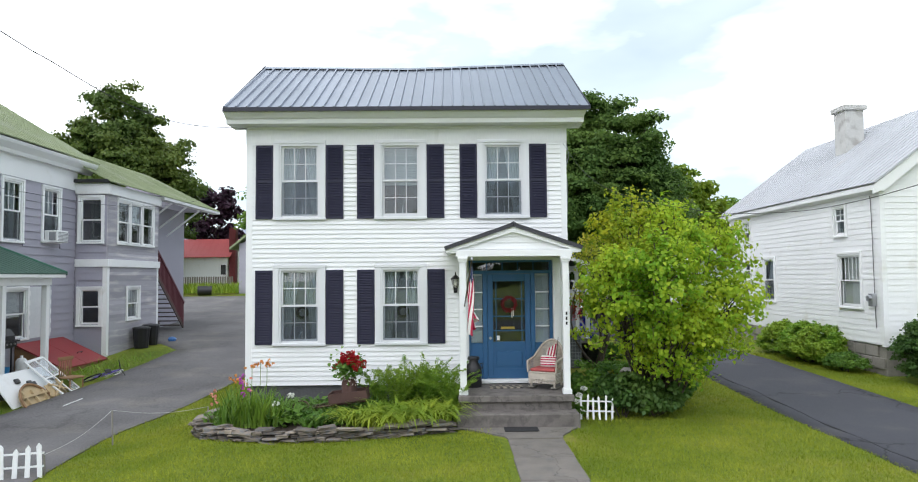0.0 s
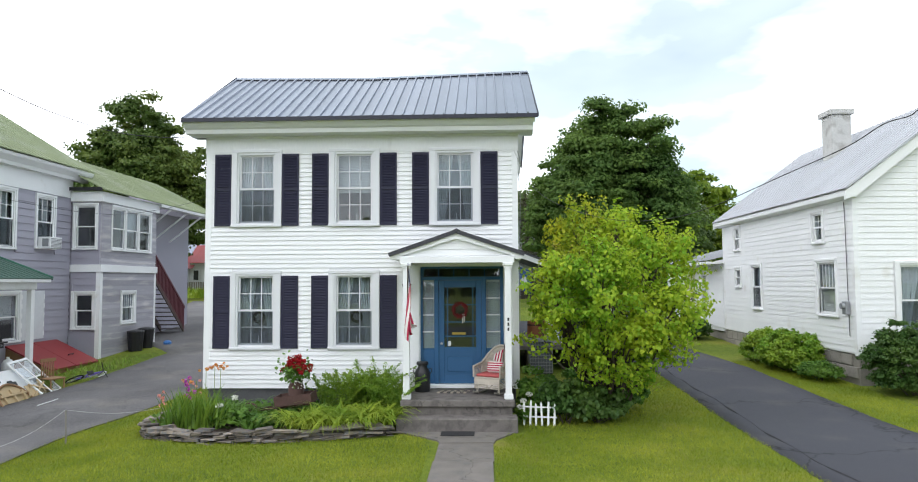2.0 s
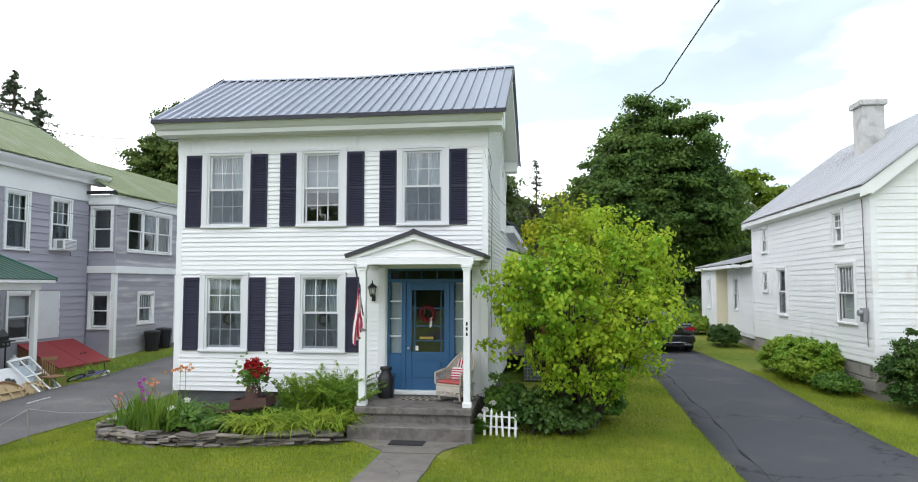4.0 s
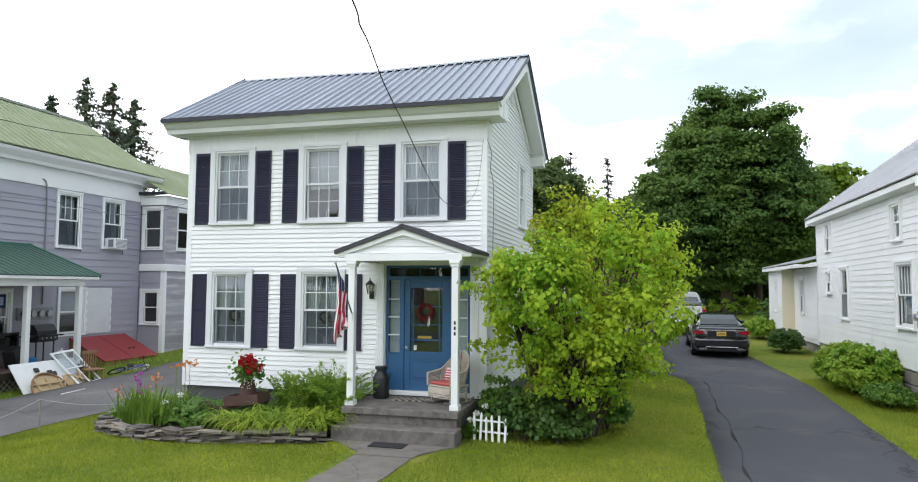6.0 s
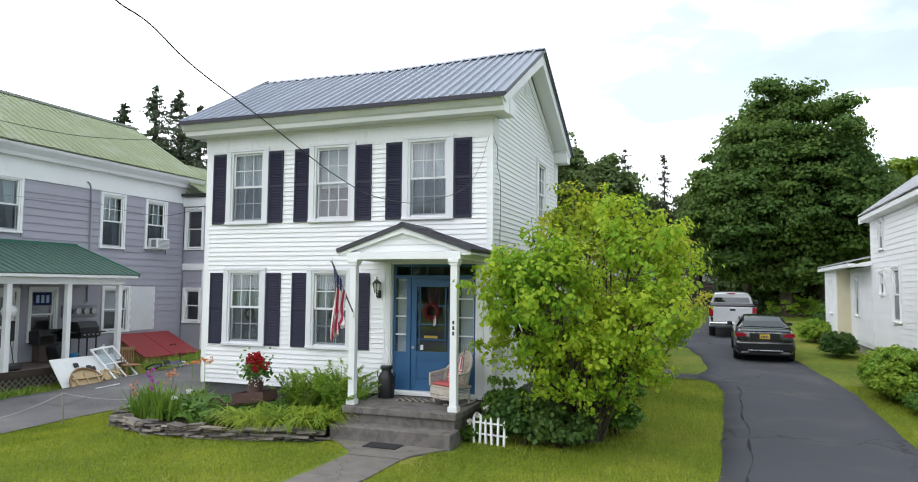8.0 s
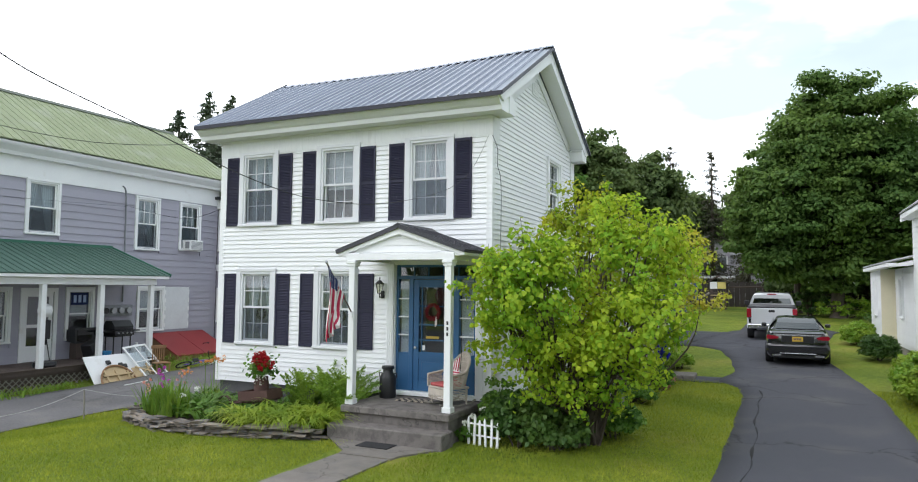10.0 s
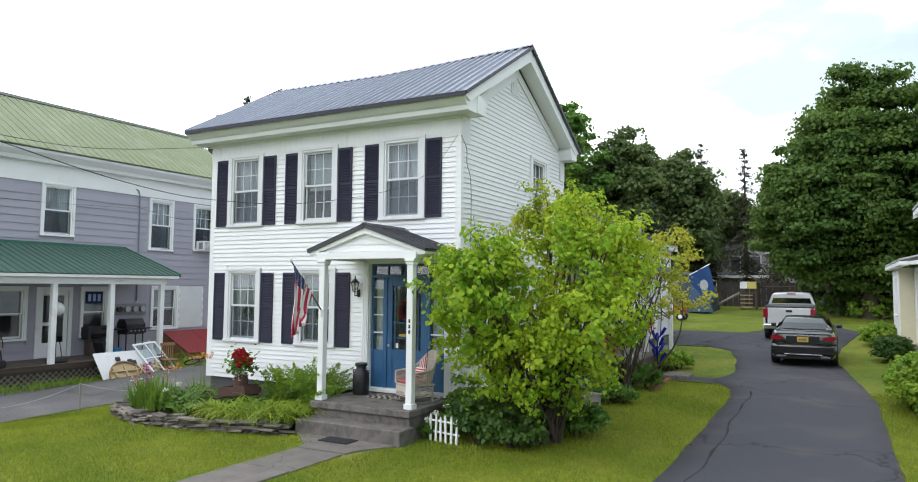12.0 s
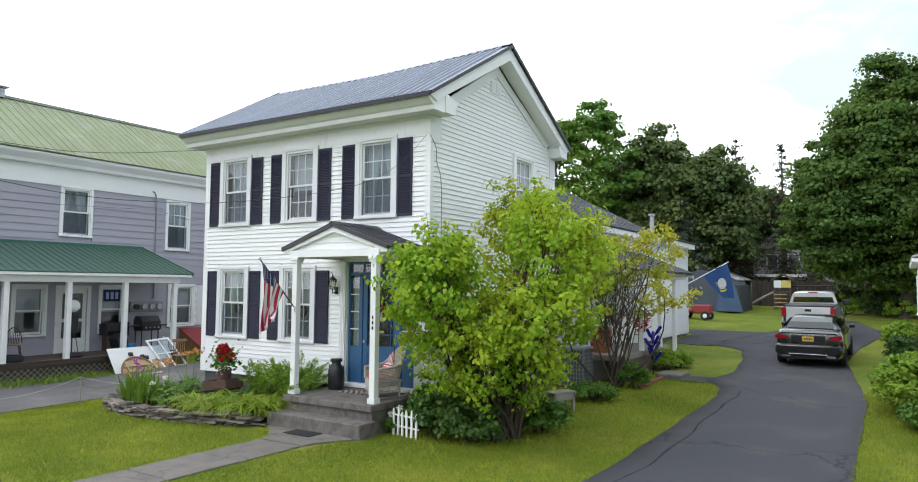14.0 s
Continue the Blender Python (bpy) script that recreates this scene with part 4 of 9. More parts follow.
# ---- rear wing, garage and side porch of the white house ----
rear = thing("rear_wing", "low white clapboard rear wing with charcoal shingle roof", "house wing", (0, 28, 0))
WX = 2.52
mW = Matrix.Translation((WX, HY1 + 0.02, 0)) @ pose(0, 0, 0, 0, 0, 90)
rear_holes = [(0.55, 1.25, 1.5, 3.0), (1.75, 2.55, 1.0, 3.05), (4.2, 5.1, 1.5, 3.0)]
wr = part("wall_right", wall_geo(0, 14.4, 0.75, 4.62, rear_holes, 0.16), WHITE, rear, m=mW)
side_boards(wr, mW, 0.02, 14.35, 0.85, 4.6, [(a - 0.12, b + 0.12, c - 0.1, d + 0.12) for a, b, c, d in rear_holes], LAP, board_white)
for a, b, c, d in rear_holes:
    window(rear, mW @ Matrix.Translation(((a + b) / 2, -0.02, c)), b - a, d - c, 0.1, (2, 2), inner="curtain")
part("wall_back", Geo().box(-4.2, WX - 0.16, 35.5, 35.66, 0.75, 4.62), WHITE, rear)
part("wall_left", Geo().box(-4.2, -4.04, HY1 + 0.02, 35.5, 0.5, 4.62), WHITE, rear)
part("foundation", Geo().box(-4.1, WX - 0.05, HY1 + 0.03, 35.6, -0.2, 0.85), STONEDARK, rear)
part("fascia", Geo().box(WX - 0.2, WX + 0.30, HY1 + 0.25, 35.9, 4.50, 4.72, 0.01), TRIM, rear)
shingle_roof(rear, (0.0, HY1 + 0.05, 6.44), (0.0, 27.3, 6.44), (2.86, HY1 + 0.25, 4.74), (2.86, 30.6, 4.74), SHINGLE)
shingle_roof(rear, (0.0, HY1 + 0.05, 6.44), (0.0, 27.3, 6.44), (-4.4, HY1 + 0.05, 4.74), (-4.4, 30.6, 4.74), SHINGLE)
part("hip_roof", Geo().add([(0, 27.3, 6.44), (2.86, 30.6, 4.74), (-4.4, 30.6, 4.74), (0, 27.3, 6.3), (2.86, 30.6, 4.6), (-4.4, 30.6, 4.6)], [(0, 1, 2), (3, 5, 4), (0, 3, 4, 1), (1, 4, 5, 2), (2, 5, 3, 0)]), SHINGLE, rear)
part("flat_roof", Geo().box(-4.4, 2.86, 30.6, 35.95, 4.725, 4.80, 0.01), ROOFDARK, rear)
part("stove_pipe", Geo().tube([(1.9, 32.5, 4.78), (1.9, 32.5, 5.75)], 0.09, 12).tube([(1.9, 32.5, 5.78), (1.9, 32.5, 5.86)], 0.14, 12), STEEL, rear, "galvanised stove pipe", smooth=True)
part("corner_board", Geo().box(WX - 0.02, WX + 0.03, 35.53, 35.68, 0.8, 4.5), TRIM, rear)
sp = thing("side_porch", "white side porch with square posts and dark shed roof", "porch", (3.4, 25, 0.5))
part("porch_deck", Geo().box(2.56, 4.36, 21.6, 26.2, 0.80, 0.95, 0.01), WOODGREY, sp, "grey timber porch deck")
part("skirt", Geo().box(4.28, 4.34, 21.6, 26.2, 0.12, 0.80), WOODDARK, sp)
for y in (21.75, 23.55, 25.35, 27.0):
    pz = 0.95 if y < 26 else ground_z(4.3, y) - 0.02
    p_ = part("porch_post", Geo().box(4.23, 4.35, y - 0.06, y + 0.06, pz, 3.05, 0.006), TRIM, sp)
    part("post_cap", Geo().box(4.20, 4.38, y - 0.09, y + 0.09, 2.98, 3.05, 0.005), TRIM, p_)
part("porch_beam", Geo().box(4.2, 4.38, 21.5, 28.2, 3.05, 3.25, 0.006), TRIM, sp)
shingle_roof(sp, (2.6, 21.4, 4.05), (2.6, 28.35, 4.05), (4.62, 21.4, 3.27), (4.62, 28.35, 3.27), SHINGLE)
part("rake_board", Geo().prism([(2.6, 3.98), (4.6, 3.2), (4.6, 3.08), (2.6, 3.80)], 1, 21.42, 21.47).prism([(2.6, 3.98), (4.6, 3.2), (4.6, 3.08), (2.6, 3.80)], 1, 28.28, 28.33), TRIM, sp)

# ---- the grey house ----
GX, GY0, GY1 = -12.88, 8.0, 23.75
grey = thing("grey_house", "grey-lavender clapboard house with green metal roof and white trim", "house", (-16, 16, 0))
mG = Matrix.Translation((GX, GY0, 0)) @ pose(0, 0, 0, 0, 0, 90)
GLAP = 0.235
board_grey = board_mesh("board", GREY, GLAP, 0.036)
g_wins = [(15.98, 16.84, 4.40, 5.90, 1), (19.9, 20.72, 4.12, 5.83, 3), (21.88, 22.7, 4.2, 5.82, 3), (14.62, 15.46, 1.12, 2.58, 1), (17.42, 18.18, 1.10, 2.58, 1), (20.1, 21.05, 1.22, 2.62, 1), (12.0, 12.86, 4.40, 5.90, 1)]
g_holes = [(a - GY0, b - GY0, c, d) for a, b, c, d, _ in g_wins]
g_door = (15.98 - GY0, 16.92 - GY0, 0.42, 2.55)
wg = part("wall_right", wall_geo(0, GY1 - GY0, 0.3, 6.9, g_holes + [g_door], 0.16), GREY, grey, m=mG)
side_boards(wg, mG, 0.05, GY1 - GY0 - 0.02, 0.42, 5.97, [(a - 0.13, b + 0.13, c - 0.1, d + 0.12) for a, b, c, d in g_holes] + [(g_door[0] - 0.13, g_door[1] + 0.13, 0.3, 2.7)], GLAP, board_grey)
for (a, b, c, d), (_, _, _, _, n) in zip(g_holes, g_wins):
    window(grey, mG @ Matrix.Translation(((a + b) / 2, -0.02, c)), b - a, d - c, 0.125, (n, 2 if n > 1 else 1), (1, 1), paint=OLDWHITE, inner="blind" if c < 2 else "curtain")
part("wall_front", Geo().box(-19.6, GX - 0.16, GY0, GY0 + 0.16, 0.3, 6.9), GREY, grey)
part("wall_left", Geo().box(-19.76, -19.6, GY0, GY1, 0.3, 6.9), GREY, grey)
part("wall_back", Geo().box(-19.6, GX - 0.16, GY1 - 0.16, GY1, 0.3, 6.9).prism([(-19.6, 6.9), (GX - 0.05, 6.9), (-16.25, 9.25)], 1, GY1 - 0.16, GY1), GREY, grey)
part("floor_slab", Geo().box(-19.6, GX - 0.17, GY0 + 0.16, GY1 - 0.17, 3.2, 3.4), INSIDE, grey)
# added dark sheets behind the side windows, standing in for unlit rooms
part("inner_partition", Geo().box(GX - 1.4, GX - 1.35, GY0 + 0.2, GY1 - 0.2, 0.4, 3.1).box(GX - 1.4, GX - 1.35, GY0 + 0.2, GY1 - 0.2, 3.5, 6.8), INSIDE, grey)
part("foundation", Geo().box(-19.5, GX - 0.04, GY0 + 0.04, GY1 - 0.04, -0.5, 0.3), STONE, grey)
part("frieze", Geo().box(GX + 0.002, GX + 0.04, GY0, GY1 + 0.02, 5.98, 6.62), OLDWHITE, grey, "wide white frieze")
part("cornice", Geo().prism([(GX, 6.60), (GX + 0.22, 6.60), (GX + 0.26, 6.70), (GX + 0.42, 6.86), (GX + 0.46, 6.95), (GX, 7.1)], 1, GY0 - 0.3, GY1 + 0.62), OLDWHITE, grey)
ribbed_roof(grey, (-16.25, GY0 - 0.3, 9.38), (-16.25, GY1 + 0.65, 9.38), (GX + 0.5, GY0 - 0.3, 7.0), (GX + 0.5, GY1 + 0.65, 7.0), 0.30, ROOFGREEN)
ribbed_roof(grey, (-16.25, GY0 - 0.3, 9.38), (-16.25, GY1 + 0.65, 9.38), (-20.1, GY0 - 0.3, 7.0), (-20.1, GY1 + 0.65, 7.0), 0.6, ROOFGREEN)
part("ridge_cap", Geo().prism([(-16.40, 9.33), (-16.25, 9.46), (-16.10, 9.33), (-16.25, 9.40)], 1, GY0 - 0.3, GY1 + 0.66), surface("dark_ridge", (0.12, 0.14, 0.11), 0.6), grey)
part("chimney_vent", Geo().box(-16.5, -16.0, 14.9, 15.4, 9.3, 9.62, 0.01).box(-16.6, -15.9, 14.8, 15.5, 9.66, 9.70, 0.005).box(-16.45, -16.42, 14.95, 14.98, 9.6, 9.67).box(-16.08, -16.05, 15.3, 15.33, 9.6, 9.67), STEEL, grey, "low metal roof vent")
# back ell with the two-storey bay
BX, BY1 = -11.78, 27.85
mB = Matrix.Translation((BX, GY1 + 0.03, 0)) @ pose(0, 0, 0, 0, 0, 90)
mBf = Matrix.Translation((GX, GY1 + 0.03, 0))
board_old = board_mesh("board", GREYOLD, 0.115, 0.026)
bay_low, bay_up = (1.36, 2.44, 1.44, 2.66), (0.62, 3.60, 4.17, 5.78)
bay_holes = [(1.475, 2.325, 1.52, 2.57)] + [(0.67 + k * 0.98, 1.57 + k * 0.98, 4.25, 5.70) for k in range(3)]
ell = part("bay_wall", wall_geo(0, BY1 - GY1 - 0.03, 0.25, 6.2, bay_holes, 0.16), GREYOLD, grey, m=mB)
part("bay_front_wall", wall_geo(0, BX - GX - 0.16, 0.25, 6.2, [(0.24, 0.86, 1.42, 2.57), (0.20, 0.90, 4.25, 5.70)], 0.16), GREY, grey, m=mBf)
# dark blocks filling the ell, so the bay windows look into gloom
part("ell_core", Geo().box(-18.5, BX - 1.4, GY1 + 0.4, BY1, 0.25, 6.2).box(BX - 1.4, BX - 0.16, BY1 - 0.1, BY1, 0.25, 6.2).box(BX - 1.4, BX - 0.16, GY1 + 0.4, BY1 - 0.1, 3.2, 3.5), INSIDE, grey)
side_boards(ell, mB, 0.12, BY1 - GY1 - 0.12, 0.32, 3.35, [bay_low], 0.115, board_old)
side_boards(ell, mB, 0.02, BY1 - GY1 - 0.04, 3.62, 5.85, [bay_up], 0.115, board_old)
side_boards(ell, mBf, 0.06, BX - GX - 0.12, 0.32, 3.35, [(0.12, 0.98, 1.25, 2.75)], 0.235, board_mesh("board", GREY, 0.235, 0.032))
side_boards(ell, mBf, 0.06, BX - GX - 0.03, 3.62, 5.85, [(0.1, 0.98, 4.1, 5.8)], 0.235, board_mesh("board", GREY, 0.235, 0.032))
part("bay_band", Geo().box(GX + 0.02, BX + 0.08, GY1 - 0.05, GY1 + 0.04, 3.36, 3.62, 0.01).box(BX - 0.02, BX + 0.08, GY1 + 0.04, BY1 + 0.05, 3.36, 3.62, 0.01), OLDWHITE, grey, "flaking white belt course")
part("bay_cornice", Geo().box(GX + 0.02, BX + 0.10, GY1 - 0.08, GY1 + 0.04, 5.86, 6.22, 0.01).box(BX - 0.02, BX + 0.10, GY1 + 0.04, BY1 + 0.1, 5.86, 6.22, 0.01), OLDWHITE, grey)
part("corner_board", Geo().box(BX - 0.13, BX + 0.03, GY1 - 0.005, GY1 + 0.025, 0.28, 3.36).box(BX + 0.002, BX + 0.03, GY1 + 0.025, GY1 + 0.15, 0.28, 3.36).box(BX + 0.002, BX + 0.03, BY1 - 0.12, BY1 + 0.02, 0.28, 3.36), OLDWHITE, grey)
window(grey, mB @ Matrix.Translation((1.9, -0.03, 1.52)), 0.85, 1.05, 0.11, (5, 1), (1, 1), OLDWHITE, inner="curtain", name="window")
window(grey, mBf @ Matrix.Translation((0.55, -0.03, 1.42)), 0.62, 1.15, 0.13, (1, 1), (1, 1), OLDWHITE, inner="none")
window(grey, mBf @ Matrix.Translation((0.55, -0.03, 4.25)), 0.70, 1.45, 0.10, (1, 1), (1, 1), OLDWHITE, inner="none")
for k in range(3):
    window(grey, mB @ Matrix.Translation((1.12 + k * 0.98, -0.03, 4.25)), 0.90, 1.45, 0.05, (1, 1), (1, 1), OLDWHITE, inner="blind" if k == 1 else "none")
part("roof_gutter", Geo().box(GX - 0.05, BX + 0.12, GY1 - 0.22, GY1 - 0.10, 6.24, 6.36, 0.01), BLACK, grey, "sagging black gutter")
ribbed_roof(grey, (-15.0, GY1 - 0.1, 8.05), (-15.0, 34.5, 8.05), (BX + 0.28, GY1 - 0.22, 6.26), (BX + 0.28, 34.5, 6.26), 0.30, ROOFGREEN)
part("ell_gable", Geo().prism([(-18.4, 6.2), (BX, 6.2), (-15.0, 8.0)], 1, 34.0, 34.2), GREY, grey)
part("back_wall", Geo().box(-18.5, GX - 0.3, BY1 + 0.02, 34.2, 0.3, 6.2), GREY, grey)
part("back_eave", Geo().box(BX - 0.1, BX + 0.26, BY1, 34.5, 6.12, 6.25, 0.01), OLDWHITE, grey)
for k in range(3):
    part("eave_brace", Geo().tube([(GX - 0.28, BY1 + 1.0 + k * 1.6, 4.9), (BX + 0.15, BY1 + 1.0 + k * 1.6, 6.1)], 0.05, 4), OLDWHITE, grey)
window(grey, Matrix.Translation((GX - 0.3, BY1 + 2.0, 0)) @ pose(0, 0, 0, 0, 0, 90) @ Matrix.Translation((0, -0.03, 1.3)), 0.75, 1.5, 0.12, (1, 1), (1, 1), OLDWHITE, inner="none")
# front porch of the grey house
PXE = -11.15
gp = part("porch_deck", Geo().box(GX + 0.03, PXE + 0.1, 11.0, 19.3, 0.28, 0.40), WOODDARK, grey, "dark worn porch floor")
for k in range(26):
    part("deck_board", Geo().box(GX + 0.04, PXE + 0.14, 11.0 + k * 0.319, 11.305 + k * 0.319, 0.401, 0.425, 0.004), WOODDARK, gp)
lat = part("lattice_frame", Geo().box(PXE + 0.02, PXE + 0.05, 11.0, 19.3, 0.20, 0.30).box(PXE + 0.02, PXE + 0.05, 11.0, 19.3, -0.28, -0.20).box(PXE - 0.3, PXE - 0.28, 11.0, 19.3, -0.25, 0.25), WOODDARK, grey)
for k in range(46):
    for s in (-1, 1):
        y = 11.2 + k * 0.18
        part("lattice_slat", Geo().prism([(y - s * 0.24, -0.22), (y - s * 0.24 + 0.035, -0.22), (y + s * 0.24 + 0.035, 0.22), (y + s * 0.24, 0.22)], 0, PXE + (0.02 if s > 0 else 0.032), PXE + (0.03 if s > 0 else 0.042)), WOODGREY, lat)
for y in (11.7, 13.55, 15.35, 17.2, 19.05):
    part("porch_post", Geo().box(PXE - 0.02, PXE + 0.13, y - 0.075, y + 0.075, 0.40, 2.78, 0.008), OLDWHITE, grey)
part("porch_beam", Geo().box(PXE - 0.03, PXE + 0.14, 10.8, 19.2, 2.78, 2.98, 0.01).box(GX + 0.03, PXE - 0.03, 19.03, 19.2, 2.78, 2.98), OLDWHITE, grey)
part("porch_fascia", Geo().box(PXE + 0.10, PXE + 0.32, 10.6, 19.55, 2.98, 3.08, 0.01).box(GX + 0.03, PXE + 0.10, 19.30, 19.55, 2.98, 3.08, 0.01), OLDWHITE, grey)
part("porch_ceiling", Geo().box(GX + 0.03, PXE, 10.8, 19.2, 2.90, 2.93), OLDWHITE, grey)
ribbed_roof(grey, (GX + 0.05, 10.4, 4.02), (GX + 0.05, 18.9, 4.02), (PXE + 0.34, 10.4, 3.10), (PXE + 0.34, 19.6, 3.10), 0.235, ROOFTEAL, name="porch_roof", rib=0.03)
part("porch_hip", Geo().add([(GX + 0.05, 18.9, 4.02), (PXE + 0.34, 19.6, 3.10), (GX + 0.05, 19.6, 3.10), (GX + 0.05, 18.9, 3.95), (PXE + 0.34, 19.6, 3.05), (GX + 0.05, 19.6, 3.05)], [(0, 1, 2), (3, 5, 4), (0, 3, 4, 1), (1, 4, 5, 2)]), ROOFTEAL, grey)
part("hip_cap", Geo().tube([(GX + 0.05, 18.9, 4.04), (PXE + 0.34, 19.6, 3.12)], 0.035, 6).box(GX + 0.01, GX + 0.08, 10.4, 18.9, 3.98, 4.10), surface("teal_flashing", (0.03, 0.13, 0.085), 0.5), grey)
part("porch_door", Geo().box(g_door[0] - 0.12, g_door[0], -0.04, 0.01, 0.42, 2.67).box(g_door[1], g_door[1] + 0.12, -0.04, 0.01, 0.42, 2.67).box(g_door[0], g_door[1], -0.04, 0.01, 2.55, 2.67).box(g_door[0], g_door[0] + 0.13, 0.02, 0.06, 0.43, 2.55).box(g_door[1] - 0.13, g_door[1], 0.02, 0.06, 0.43, 2.55).box(g_door[0] + 0.13, g_door[1] - 0.13, 0.02, 0.06, 0.43, 0.9).box(g_door[0] + 0.13, g_door[1] - 0.13, 0.02, 0.06, 2.4, 2.55).box(g_door[0] + 0.13, g_door[1] - 0.13, 0.02, 0.06, 1.45, 1.55), OLDWHITE, grey, "white storm door", m=mG)
part("door_glass", Geo().box(g_door[0] + 0.13, g_door[1] - 0.13, 0.03, 0.035, 0.9, 2.4), GLASS, grey, m=mG)

# ---- the right-hand white house ----
RX, RY0, RY1 = 11.67, 18.52, 28.65
right = thing("neighbour_house", "aged white clapboard house with pale metal roof and chimney", "house", (15, 22, 0))
board_r = board_mesh("board", OLDWHITE, 0.16, 0.02)
mN = Matrix.Translation((RX, RY1, 0)) @ pose(0, 0, 0, 0, 0, -90)
r_wins = [(19.52, 20.53, 1.98, 3.42, (5, 1)), (20.18, 20.72, 4.08, 4.86, (2, 2)), (24.75, 25.5, 1.98, 3.42, (1, 1)), (26.68, 27.18, 2.75, 3.35, (1, 1)), (26.68, 27.18, 4.15, 4.95, (2, 2))]
r_holes = [(RY1 - b, RY1 - a, c, d) for a, b, c, d, _ in r_wins]
wn_ = part("wall_left", wall_geo(0, RY1 - RY0, 0.95, 5.3, r_holes, 0.16), OLDWHITE, right, m=mN)
side_boards(wn_, mN, 0.02, RY1 - RY0 - 0.1, 0.98, 5.28, [(a - 0.1, b + 0.1, c - 0.1, d + 0.12) for a, b, c, d in r_holes], 0.16, board_r)
for (a, b, c, d), (_, _, _, _, gr) in zip(r_holes, r_wins):
    window(right, mN @ Matrix.Translation(((a + b) / 2, -0.02, c)), b - a, d - c, 0.10, gr, (1, 1), OLDWHITE, inner="shade" if gr == (5, 1) else "curtain" if gr[0] == 2 or c < 2 else "none")
RID = (15.1, 8.15)
mNf = Matrix.Translation((RX, RY0, 0))
rf_hole = (1.15, 2.6, 1.45, 3.3)
wf = part("wall_front", wall_geo(0.16, 6.9, 0.95, 5.3, [rf_hole], 0.16, (RID[0] - RX, 7.95)), OLDWHITE, right, m=mNf)
side_boards(wf, mNf, 0.1, 6.9, 0.98, 5.3, [(rf_hole[0] - 0.16, rf_hole[1] + 0.16, rf_hole[2] - 0.1, rf_hole[3] + 0.12)], 0.16, board_r, (RID[0] - RX, 7.95))
window(right, mNf @ Matrix.Translation(((rf_hole[0] + rf_hole[1]) / 2, -0.02, rf_hole[2])), 1.45, 1.85, 0.15, (1, 1), (1, 1), OLDWHITE, inner="curtain")
part("corner_board", Geo().box(RX - 0.03, RX + 0.11, RY0 - 0.03, RY0 - 0.002, 0.92, 5.3).box(RX - 0.03, RX - 0.002, RY0 - 0.002, RY0 + 0.11, 0.92, 5.3), OLDWHITE, right)
part("wall_back", Geo().box(RX + 0.16, 18.5, RY1 - 0.16, RY1, 0.9, 5.3).prism([(RX, 5.3), (18.5, 5.3), (RID[0], 7.95)], 1, RY1 - 0.16, RY1), OLDWHITE, right)
part("wall_right", Geo().box(18.41, 18.57, RY0 + 0.16, RY1 - 0.16, 0.9, 5.3), OLDWHITE, right)
# another added dark sheet, so this house's panes look unlit inside
part("inner_partition", Geo().box(RX + 1.5, RX + 1.55, RY0 + 0.2, RY1 - 0.2, 1.0, 5.2), INSIDE, right)
part("floor_slab", Geo().box(RX + 0.17, 18.4, RY0 + 0.16, RY1 - 0.16, 3.6, 3.75), INSIDE, right)
fnd = part("foundation", Geo().box(RX + 0.06, 18.5, RY0 + 0.06, RY1 - 0.06, -0.2, 0.945), STONE, right, "rough stone foundation")
for k in range(18):
    for j in range(2):
        y = RY0 + 0.1 + (k + 0.5 * j) * 0.56
        part("stone", Geo().box(RX + 0.01, RX + 0.08, y, min(y + 0.54, RY1 - 0.07), 0.30 + j * 0.32, 0.60 + j * 0.32, 0.015), STONE, fnd)
part("eave_board", Geo().prism([(RX - 0.27, 5.16), (RX - 0.01, 5.10), (RX - 0.01, 5.42), (RX - 0.27, 5.30)], 1, RY0 - 0.25, RY1 + 0.25), OLDWHITE, right)
part("soffit_stain", Geo().box(RX - 0.004, RX + 0.0, RY0 + 0.1, RY1, 4.98, 5.10), YELLOWED, right)
for y in (RY0 - 0.24, RY1 + 0.16):
    part("rake_board", Geo().prism([(RX - 0.30, 5.28), (RID[0], 8.12), (RID[0], 7.86), (RX + 0.05, 5.18), (RX - 0.30, 5.05)], 1, y, y + 0.08), OLDWHITE, right)
part("rake_soffit", Geo().prism([(RX - 0.28, 5.22), (RID[0], 8.06), (RID[0], 8.0), (RX - 0.28, 5.16)], 1, RY0 - 0.16, RY0 - 0.025), OLDWHITE, right)
ribbed_roof(right, (RID[0], RY0 - 0.3, RID[1]), (RID[0], RY1 + 0.3, RID[1]), (RX - 0.32, RY0 - 0.3, 5.34), (RX - 0.32, RY1 + 0.3, 5.34), 0.26, ROOFPALE)
ribbed_roof(right, (RID[0], RY0 - 0.3, RID[1]), (RID[0], RY1 + 0.3, RID[1]), (18.9, RY0 - 0.3, 5.34), (18.9, RY1 + 0.3, 5.34), 0.6, ROOFPALE)
part("chimney", Geo().box(13.6, 14.25, 23.3, 24.0, 6.6, 8.52, 0.02).box(13.52, 14.33, 23.22, 24.08, 8.52, 8.70, 0.02), surface("weathered_chimney", (0.50, 0.50, 0.48), 0.85, 0.2, 2, 20, 0.4, blotch=(0.36, 0.35, 0.33)), right, "whitewashed chimney with flaking paint")
